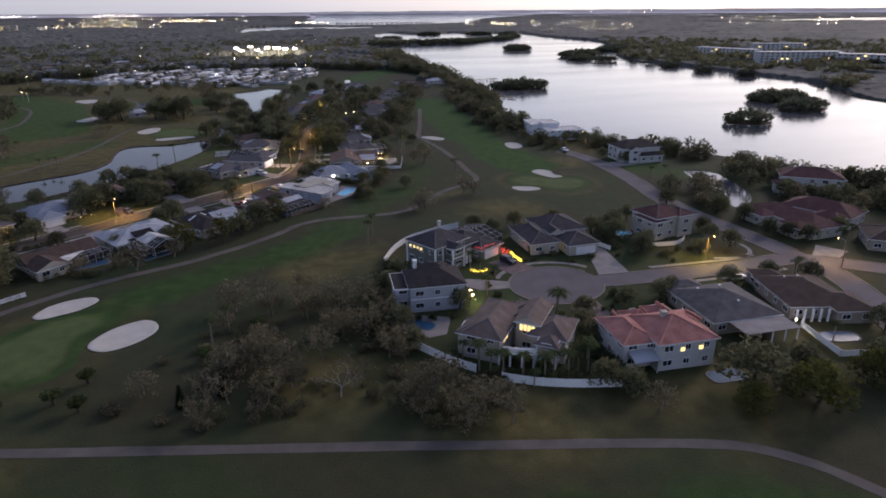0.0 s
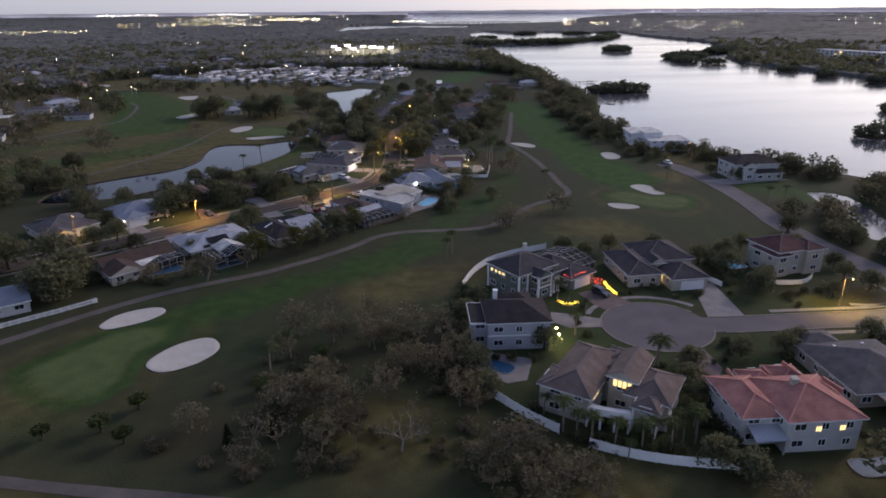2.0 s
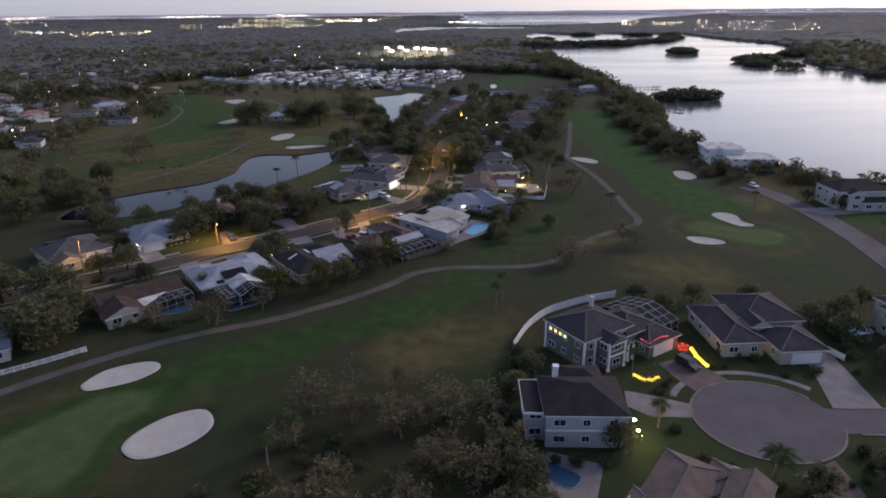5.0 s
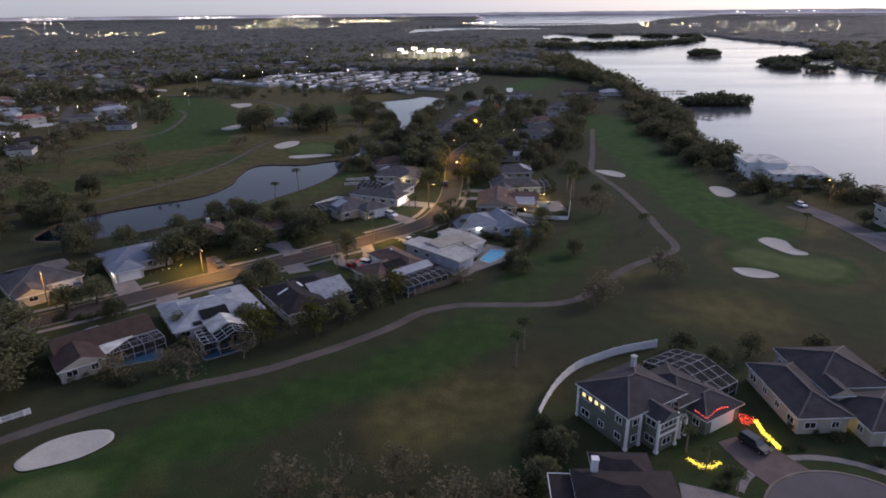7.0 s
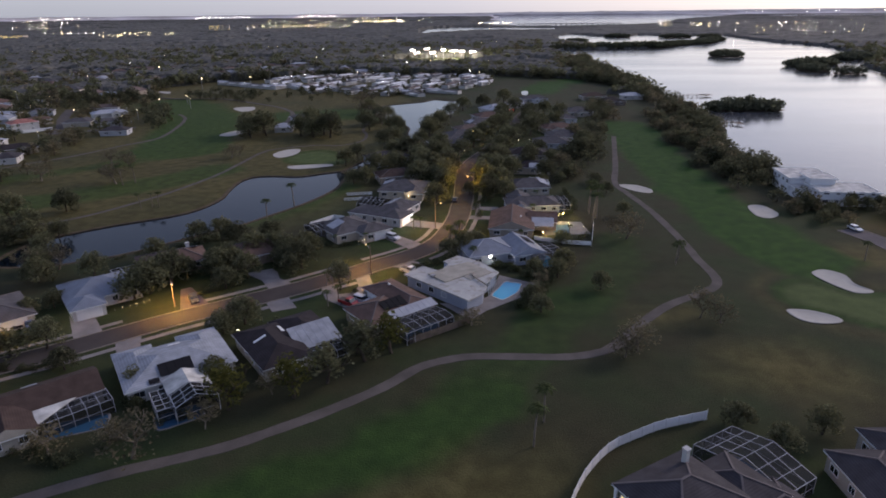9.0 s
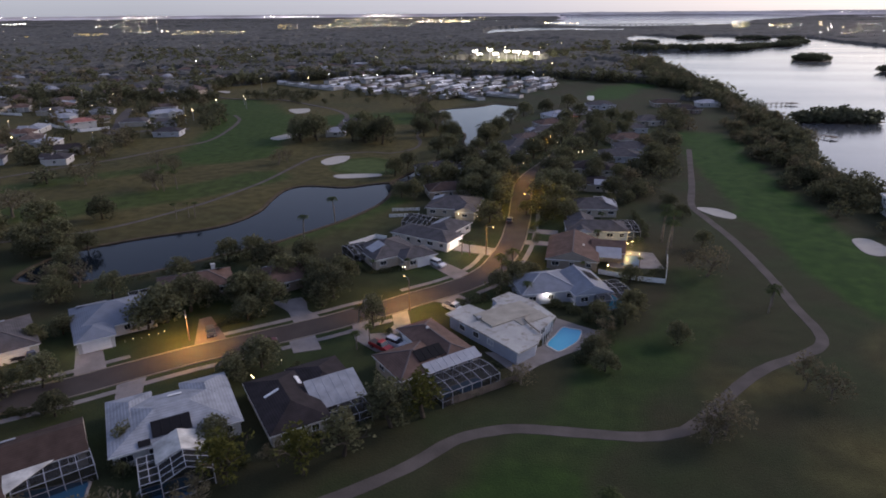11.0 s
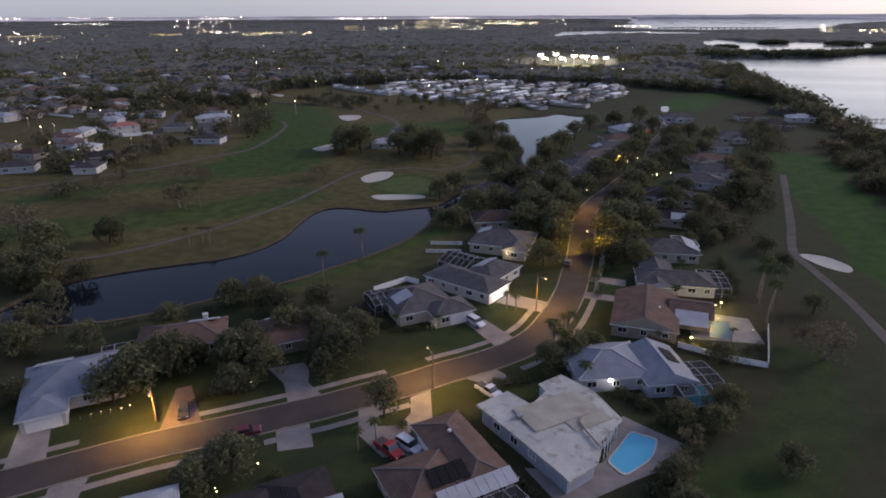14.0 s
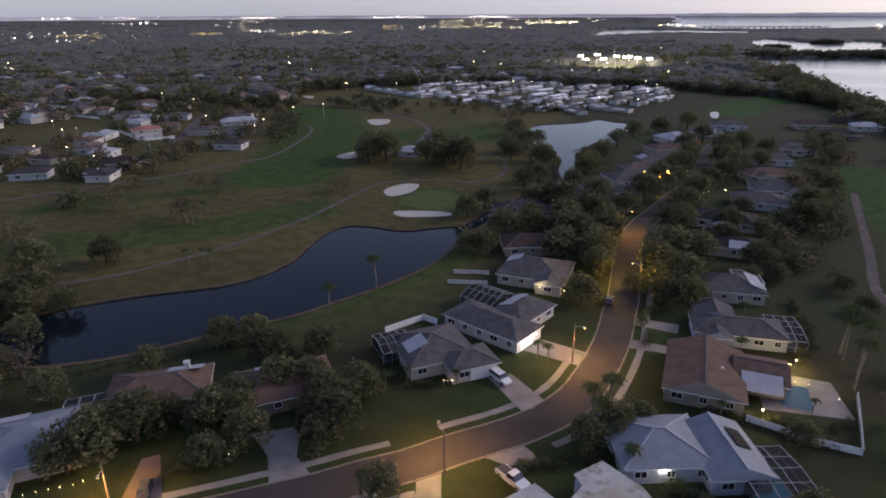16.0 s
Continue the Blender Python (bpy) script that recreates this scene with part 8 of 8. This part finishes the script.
# ---- fences, lamps, vehicles and small things ----
def board_fence(label, line, height=1.8, bay=2.4, mat="vinyl", name="fence", pickets=False):
    """A panel fence: square posts with caps and boarded panels between rails."""
    pts = smooth_line(line, False, 6) if len(line) > 2 else [Vector(p) for p in line]
    run = [pts[0]]
    acc = 0.0
    for a, b in zip(pts, pts[1:]):
        d = (b - a).length
        while acc + d >= bay:
            s = (bay - acc) / d
            a = a.lerp(b, s)
            run.append(a.copy())
            d = (b - a).length
            acc = 0.0
        acc += d
    run.append(pts[-1])
    t = thing(name, run[0].x, run[0].y, 0, 0, label, "fence")
    o = run[0]
    for p in run:
        bm = bmesh.new()
        box(bm, p.x - o.x, p.y - o.y, -0.1, 0.14, 0.14, height + 0.2, 0, 0.02)
        part("post", bm, M[mat], t)
    for a, b in zip(run, run[1:]):
        if (b - a).length < 0.3:
            continue
        bm = bmesh.new()
        u, v = a - o, b - o
        if pickets:
            for z in (0.3, 0.85):
                beam(bm, (u.x, u.y, height * z), (v.x, v.y, height * z), 0.05, 0.10)
            for k in range(1, 8):
                p = u.lerp(v, k / 8)
                box(bm, p.x, p.y, 0.06, 0.05, 0.09, height, math.degrees(math.atan2(v.y - u.y, v.x - u.x)) + 90)
        else:
            beam(bm, (u.x, u.y, height * 0.52), (v.x, v.y, height * 0.52), 0.05, height * 0.92)
        part("panel", bm, M[mat], t)
    return t


board_fence("curved white vinyl fence on the golf course edge", [(15.2, 91.2), (17.9, 96.9), (20.5, 101.2), (24.6, 105.9), (29.2, 108.7), (33.8, 111.1), (41.6, 113.6)])
board_fence("white vinyl fence along the rough", [(13.4, 47.1), (16.0, 43.0), (19.0, 38.8), (22.6, 34.8)])
board_fence("white vinyl fence along the rough", [(26.3, 31.0), (31.0, 28.2), (37.7, 25.6), (46.0, 23.6)])
board_fence("white fence round a back garden", [(24.0, 198.4), (33.5, 194.9), (39.4, 193.8)], 1.3)
board_fence("white fence round a back garden", [(39.4, 193.8), (41.3, 201.5), (43.3, 210.3)], 1.3)
board_fence("white fence behind a tan bungalow", [(-43.5, 211.0), (-37.6, 218.7)], 1.5)
board_fence("white fence behind a tan bungalow", [(-37.6, 218.7), (-34.2, 217.4)], 1.5)
board_fence("white garden fence by the pond", [(-37.7, 239.1), (-28.3, 240.9)], 1.1, 1.6, pickets=True)
board_fence("white garden fence by the pond", [(-38.0, 245.8), (-29.2, 247.3)], 1.1, 1.6, pickets=True)
board_fence("weathered wooden fence behind a pool cage", [(-7.8, 138.0), (-2.9, 141.4), (4.2, 146.9)], 1.6, 2.4, "wood")
board_fence("white picket fence beside the cart path", [(-92, 77.5), (-83, 83.6), (-75, 89.0), (-69, 93.6)], 1.1, 1.6, pickets=True)
board_fence("white garden wall beside a suburban lawn", [(-290, 411), (-270, 391), (-243, 377)], 1.8, 6.0)
board_fence("white garden wall beside a suburban house", [(-243, 377), (-232, 387)], 1.8, 6.0)
board_fence("white garden wall beside a suburban lawn", [(-357, 439), (-323, 431)], 1.6, 6.0)
board_fence("white fence beside a driveway", [(74.1, 90.4), (76.6, 84.2)], 1.3)
board_fence("white garden fence by a lawn", [(86.6, 84.2), (96, 83.0), (101.0, 86.1)], 1.3)
board_fence("pale fence round a back garden", [(92.8, 33.9), (90.8, 22.0)], 1.4)
board_fence("pale fence round a back garden", [(90.8, 22.0), (107, 18.8)], 1.4)
board_fence("dark wooden fence between two gardens", [(-3.0, 152.0), (-12.0, 163.0)], 1.5, 2.4, "wood")


def point(name, x, y, z, energy, colour, radius=0.25):
    d = bpy.data.lights.new(name, "POINT")
    d.energy = energy
    d.color = colour
    d.shadow_soft_size = radius
    new(name, d).location = (x, y, z)


SODIUM = (1.0, 0.52, 0.12)


def street_lamp(x, y, angle, height, label, lit=True, energy=900, arm=1.8, pole="wood", colour=SODIUM, head="sodium", shaded=True):
    """A roadside lamp: tapered pole, bracket arm and a hooded head with its lens."""
    t = thing("street_lamp", x, y, 0, angle, label, "street lamp", "street lamps")
    bm = bmesh.new()
    tube(bm, [(0, 0, -0.3), (0, 0, height * 0.5), (0, 0, height)], [0.17, 0.14, 0.10], 8)
    part("pole", bm, M[pole], t)
    bm = bmesh.new()
    tube(bm, [(0, 0, height - 0.9), (arm * 0.5, 0, height - 0.35), (arm, 0, height - 0.2)], [0.05, 0.045, 0.04], 6)
    part("arm", bm, M["metal"], t)
    bm = bmesh.new()
    box(bm, arm + 0.25, 0, height - 0.26, 0.75, 0.34, 0.18, 0, 0.05)
    part("head", bm, M["metal"], t)
    bm = bmesh.new()
    ball(bm, arm + 0.28, 0, height - 0.32, 0.17)
    part("lens", bm, M[head] if lit else M["glass"], t)
    if lit:
        p = pose(x, y, 0, 0, 0, angle) @ Vector((arm + 0.28, 0, height - 0.55))
        if shaded:
            d = bpy.data.lights.new("street_lamp_glow", "SPOT")
            d.energy, d.color, d.shadow_soft_size = energy, colour, 0.2
            d.spot_size, d.spot_blend = radians(158), 0.6
            new("street_lamp_glow", d).location = p
        else:
            point("street_lamp_glow", p.x, p.y, p.z, energy, colour)
    return t


street_lamp(-62.2, 155.0, -58, 6.6, "wooden street lamp pole with orange light", energy=3900)
street_lamp(-4.9, 209.4, -30, 8.5, "street lamp pole with orange light on a lawn", energy=3000)
street_lamp(-19.9, 172.9, 128, 8.0, "slim street lamp beside a driveway", energy=3300)
street_lamp(7.6, 247.5, 180, 7.0, "street lamp shining through a tree", shaded=False, energy=3200, colour=(1.0, 0.62, 0.10))
street_lamp(-90.5, 135.2, -55, 9.0, "wooden street lamp pole with orange light", energy=1000)
street_lamp(3.0, 287.0, 0, 8.0, "street lamp among the street trees", energy=2600)
street_lamp(97.4, 71.6, -90, 7.5, "street lamp beside the lane with yellow light", energy=3000, colour=(1.0, 0.66, 0.16))
street_lamp(127.5, 58.0, 120, 7.5, "street lamp at the road junction with yellow light", energy=1500, colour=(1.0, 0.60, 0.20))
street_lamp(132.6, 211.7, 200, 8.0, "street lamp at the lakeside road", energy=550, colour=(1.0, 0.66, 0.20))
street_lamp(16.0, 345.0, -25, 8.0, "street lamp at the far bend", energy=2400)


def wall_lamp(x, y, z, r, label, mat="lit_white", energy=0, colour=(1.0, 0.95, 0.84), post=False):
    t = thing("wall_lamp", x, y, 0 if post else z, 0, label, "lamp", "garden lamps" if post else "wall lamps")
    zz = z if post else 0.0
    bm = bmesh.new()
    if post:
        tube(bm, [(0, 0, -0.05), (0, 0, zz - r * 0.8)], [0.04, 0.03], 5)
    else:
        box(bm, 0, 0.12, -0.12, 0.12, 0.26, 0.24, 0, 0.03)
    part("bracket", bm, M["metal"], t)
    bm = bmesh.new()
    ball(bm, 0, 0, zz, r)
    part("globe", bm, M[mat], t)
    if energy:
        point("lamp_glow", x, y - 0.5, z + 0.1, energy, colour, 0.15)


wall_lamp(10.3, 179.2, 2.5, 0.26, "bright white floodlight on a house wall", "lit_white", 4)
wall_lamp(-13.9, 211.0, 2.4, 0.09, "cool floodlight under a garage eave", "lit_white", 90, (0.95, 0.97, 1.0))
wall_lamp(-12.5, 214.6, 2.4, 0.08, "cool floodlight under a garage eave", "lit_white", 60, (0.95, 0.97, 1.0))
wall_lamp(-81.7, 147.9, 2.4, 0.18, "small lit garage lamp", "lit_white", 40)
wall_lamp(-15.1, 237.6, 2.3, 0.10, "small lit porch lamp", "warm_bulb", 40, (1, 0.85, 0.5))
wall_lamp(30.6, 64.6, 2.3, 0.24, "porch lamp glowing beside a front door", "warm_bulb", 200, (1, 0.88, 0.45))
wall_lamp(30.4, 62.0, 2.3, 0.22, "porch lamp glowing beside a front door", "warm_bulb", 120, (1, 0.88, 0.45))
wall_lamp(35.4, 218.6, 1.6, 0.12, "warm post lamp at a terrace edge", "warm_bulb", 260, (1, 0.74, 0.30), post=True)
wall_lamp(26.4, 199.4, 2.0, 0.14, "warm lamp under a porch roof", "warm_bulb", 260, (1, 0.74, 0.30))
wall_lamp(63.4, 90.0, 2.2, 0.2, "warm lamp in an entrance porch", "warm_bulb", 60, (1, 0.80, 0.30))
wall_lamp(90.6, 33.3, 2.4, 0.17, "white lamp on a post at a garden corner", "lit_white", 60, post=True)
wall_lamp(104.7, 33.9, 2.4, 0.22, "warm lamp in an arched lanai", "warm_bulb", 160, (1, 0.78, 0.28))
wall_lamp(49.9, 40.2, 2.4, 0.10, "white lamp on a red-tiled house", "lit_white", 40)
wall_lamp(33.6, 215.4, 2.3, 0.08, "warm lamp at a lit terrace", "warm_bulb", 420, (1, 0.74, 0.30))
for x, y in ((34.0, 212.1), (36.2, 211.7), (39.9, 208.0)):
    wall_lamp(x, y, 0.8, 0.06, "small terrace post lamp, lit", "warm_bulb", 0, post=True)
for x, y in ((-76.1, 151.6), (-74.8, 152.8), (-73.6, 153.8), (-72.4, 154.7), (-71.2, 155.5), (-69.8, 156.4), (-69.0, 157.4)):
    wall_lamp(x, y, 0.5, 0.05, "small garden path lamp, lit", "warm_bulb", 0, post=True)
for x, y in ((-43.6, 142.2), (-43.0, 141.6), (-40.2, 148.0), (-52.0, 167.6), (-51.2, 168.0), (-26.4, 195.2), (-25.6, 195.5), (-24.9, 195.8), (-9.4, 240.2), (25.0, 221.0), (18.2, 219.0), (31.2, 62.4)):
    wall_lamp(x, y, 1.0, 0.06, "small white garden lamp, lit", "warm_bulb", 0, post=True)
for x, y in ((22.2, 359.1), (28.0, 374.3), (32.4, 337.6), (38.2, 341.6), (48.9, 357.6), (30.4, 335.6), (24.0, 366), (27, 368)):
    wall_lamp(x, y, 2.2, 0.13, "warm garden lamp in a far garden", "warm_bulb", 0, post=True)


def fairy_lights(label, line, spread, count, mat, z0, z1, base="hedge"):
    """A low hedge or roof edge wound with small bulbs."""
    t = thing("fairy_lights", line[0][0], line[0][1], 0, 0, label, "fairy lights")
    pts = smooth_line(line, False, 8)
    r = random.Random(count)
    bm = bmesh.new()
    for _ in range(count):
        p = pts[r.randrange(len(pts))]
        bmesh.ops.create_icosphere(bm, subdivisions=1, radius=0.055, matrix=Matrix.Translation((p.x - line[0][0] + r.uniform(-spread, spread), p.y - line[0][1] + r.uniform(-spread, spread), r.uniform(z0, z1))))
    tagged(part("bulbs", bm, M[mat], t), "", "", "", "stuff")
    bm = bmesh.new()
    for a, b in zip(pts, pts[1:]):
        beam(bm, (a.x - line[0][0], a.y - line[0][1], z0), (b.x - line[0][0], b.y - line[0][1], z0), 0.05)
    part("cable", bm, M["dark_trim"], t)


fairy_lights("yellow fairy lights wound over a low hedge", [(49.7, 89.3), (49.5, 86.6), (49.8, 84.5), (50.1, 82.8)], 0.32, 300, "fairy_yellow", 0.1, 0.7)
fairy_lights("yellow fairy lights on a bed of shrubs", [(35.6, 80.6), (36.6, 79.2), (38.0, 78.7), (39.8, 79.6)], 0.35, 150, "fairy_yellow", 0.1, 0.7)
fairy_lights("red fairy lights along a garage roof edge", [(39.0, 87.7), (40.0, 85.9), (42.6, 88.0), (44.4, 88.6)], 0.05, 50, "fairy_red", 3.5, 3.8)
fairy_lights("red fairy lights on a shrub beside a garage", [(47.0, 89.3), (47.8, 88.9), (48.4, 88.4)], 0.4, 60, "fairy_red", 0.2, 1.8)
fairy_lights("red lights along a far garden wall", [(37.0, 443.0), (39.0, 444.0)], 0.6, 90, "fairy_red", 0.5, 2.0)
point("fairy_glow", 49.8, 85.8, 1.3, 25, (1.0, 0.78, 0.2), 0.6)
point("fairy_glow", 47.8, 88.6, 1.6, 30, (1.0, 0.15, 0.08), 0.5)

PAINTS = {n: plain(n, c, 0.3, 0.05, 0.6, 8.0) for n, c in (("red_paint", (0.30, 0.016, 0.018)), ("white_paint", (0.62, 0.63, 0.66)), ("dark_paint", (0.020, 0.022, 0.030)), ("blue_paint", (0.08, 0.10, 0.16)), ("maroon_paint", (0.10, 0.012, 0.016)))}
M["tyre"] = plain("tyre_rubber", (0.015, 0.015, 0.016), 0.9)
M["headlamp"] = plain("headlamp_glass", (0.55, 0.55, 0.52), 0.2)
M["tail_lamp"] = plain("tail_lamp", (0.30, 0.02, 0.02), 0.3)


def vehicle(label, x, y, angle, paint, kind="sedan"):
    """A parked car, pickup or van: lofted body, glazed cabin, wheels and lamps."""
    name = {"sedan": "car", "suv": "car", "pickup": "pickup_truck", "van": "van"}[kind]
    t = thing(name, x, y, 0.08, angle, label, "car" if kind != "van" else "van")
    L, W = {"sedan": (4.7, 1.8), "suv": (4.8, 1.9), "pickup": (5.6, 1.95), "van": (5.0, 2.0)}[kind]
    shoulder = {"sedan": 0.92, "suv": 1.05, "pickup": 1.1, "van": 1.15}[kind]
    roof = {"sedan": 1.45, "suv": 1.75, "pickup": 1.85, "van": 2.2}[kind]
    bm = bmesh.new()
    prof = [(-L / 2, 0.38), (-L / 2 + 0.05, shoulder * 0.86), (-L / 2 + 0.5, shoulder), (L / 2 - 1.1, shoulder), (L / 2 - 0.2, shoulder * 0.86), (L / 2, shoulder * 0.6), (L / 2 - 0.05, 0.36), (0, 0.28)]
    left = [bm.verts.new((px, -W / 2 * (0.94 if abs(px) > L / 2 - 0.3 else 1), pz)) for px, pz in prof]
    right = [bm.verts.new((px, W / 2 * (0.94 if abs(px) > L / 2 - 0.3 else 1), pz)) for px, pz in prof]
    bm.faces.new(left[::-1])
    bm.faces.new(right)
    for k in range(len(prof)):
        j = (k + 1) % len(prof)
        bm.faces.new((left[k], left[j], right[j], right[k]))
    bmesh.ops.recalc_face_normals(bm, faces=bm.faces)
    bmesh.ops.bevel(bm, geom=[e for e in bm.edges], offset=0.05, segments=1, affect="EDGES")
    part("body", bm, PAINTS[paint], t)
    a, b = {"sedan": (-1.75, 1.05), "suv": (-2.25, 1.1), "pickup": (-0.5, 1.35), "van": (-2.45, 1.7)}[kind]
    for nm, z0, z1, s0, s1, mat in (("cabin_glass", shoulder - 0.02, roof - 0.1, 0.92, 0.80, M["glass"]), ("cabin_roof", roof - 0.1, roof, 0.80, 0.76, PAINTS["white_paint" if kind == "van" else paint])):
        bm = bmesh.new()
        inset = 0.0 if nm == "cabin_glass" else 0.38
        lo = [bm.verts.new((px, py * W / 2 * s0, z0)) for px, py in ((a + inset * 0.6, -1), (b - inset * 1.5, -1), (b - inset * 1.5, 1), (a + inset * 0.6, 1))]
        i2 = 0.38 if nm == "cabin_glass" else 0.45
        hi = [bm.verts.new((px, py * W / 2 * s1, z1)) for px, py in ((a + i2 * 0.6, -1), (b - i2 * 1.5, -1), (b - i2 * 1.5, 1), (a + i2 * 0.6, 1))]
        for k in range(4):
            bm.faces.new((lo[k], lo[(k + 1) % 4], hi[(k + 1) % 4], hi[k]))
        bm.faces.new(hi)
        bm.faces.new(lo[::-1])
        bmesh.ops.recalc_face_normals(bm, faces=bm.faces)
        part(nm, bm, mat, t)
    if kind == "pickup":
        bm = bmesh.new()
        box(bm, -1.65, 0, shoulder + 0.004, 1.9, 1.55, 0.03)
        part("truck_bed", bm, M["dark_trim"], t)
    for sx in (-1, 1):
        for sy in (-1, 1):
            bm = bmesh.new()
            bmesh.ops.create_cone(bm, cap_ends=True, segments=14, radius1=0.34, radius2=0.34, depth=0.22, matrix=pose(sx * L * 0.31, sy * (W / 2 - 0.09), 0.33, 90, 0, 0))
            wh = part("wheel", bm, M["tyre"], t)
            bm = bmesh.new()
            bmesh.ops.create_cone(bm, cap_ends=True, segments=10, radius1=0.2, radius2=0.18, depth=0.03, matrix=pose(sx * L * 0.31, sy * (W / 2 + 0.03), 0.33, 90, 0, 0))
            part("rim", bm, M["metal"], wh)
    for sy in (-1, 1):
        bm = bmesh.new()
        box(bm, L / 2 - 0.06, sy * W * 0.34, shoulder * 0.62, 0.1, 0.36, 0.16, 0, 0.02)
        part("headlight", bm, M["headlamp"], t)
        bm = bmesh.new()
        box(bm, -L / 2 + 0.02, sy * W * 0.36, shoulder * 0.66, 0.08, 0.26, 0.2, 0, 0.02)
        part("tail_light", bm, M["tail_lamp"], t)


vehicle("red pickup truck parked on a concrete drive", -22.7, 155.7, -34, "red_paint", "pickup")
vehicle("white estate car parked beside a pickup", -19.9, 157.1, -31, "white_paint", "suv")
vehicle("white estate car parked on a drive", -16.9, 199.5, -40, "white_paint", "suv")
vehicle("white pickup parked beside a flat-roofed house", -10.2, 174.2, -36, "white_paint", "pickup")
vehicle("dark red saloon car at the kerb", -46.0, 154.9, 33, "maroon_paint")
vehicle("dark saloon car in a shaded drive", -59.0, 157.9, -58, "dark_paint")
vehicle("dark saloon car on a drive", -92.3, 143.6, 40, "dark_paint")
vehicle("blue-grey saloon car on a drive", -89.2, 145.2, -45, "blue_paint")
vehicle("white car at the end of the lakeside road", 119.7, 206.2, -79, "white_paint")
vehicle("black car parked at the kerb", 1.0, 238.4, 85, "dark_paint")
vehicle("dark estate car parked on block paving", 46.6, 83.4, -62, "dark_paint", "suv")
vehicle("white car parked at the lane", 96.7, 58.2, 5, "white_paint")


def dock(label, a, b, head):
    """A wooden dock: planked walkway on piles, with a head."""
    a, b = Vector(a), Vector(b)
    ang = math.degrees(math.atan2((b - a).y, (b - a).x))
    L = (b - a).length
    t = thing("dock", a.x, a.y, 0, ang, label, "dock")
    bm = bmesh.new()
    box(bm, L / 2, 0, 0.75, L, 1.6, 0.15)
    part("walkway", bm, M["wood"], t)
    bm = bmesh.new()
    box(bm, L, 0, 0.752, head, head * 0.8, 0.15)
    part("dock_head", bm, M["wood"], t)
    n = int(L / 4) + 1
    for k in range(n + 1):
        for s in (-1, 1):
            bm = bmesh.new()
            tube(bm, [(k * L / n, s * 0.9, -1.5), (k * L / n, s * 0.9, 1.9)], [0.16, 0.14], 6)
            part("pile", bm, M["wood"], t)


dock("long weathered wooden dock into the bay", (160, 515), (192, 519), 8)
dock("short weathered wooden dock into the bay", (153, 402), (163, 391), 5)

# garden pool behind the pale grey house
slab("patio", [(9.5, 58.5), (16.5, 60.5), (24.0, 57.2), (21.2, 50.2), (17.5, 49.6), (13.0, 54.5)], 0.05, M["concrete"], "pale pool deck behind a grey house", 0.15)
pool(16.8, 55.6, -40, [(-3.0, -1.5), (0, -1.7), (3.0, -1.4), (3.0, 1.4), (0, 1.6), (-3.0, 1.4)], "pool_dark", "dark green garden pool behind the grey house")
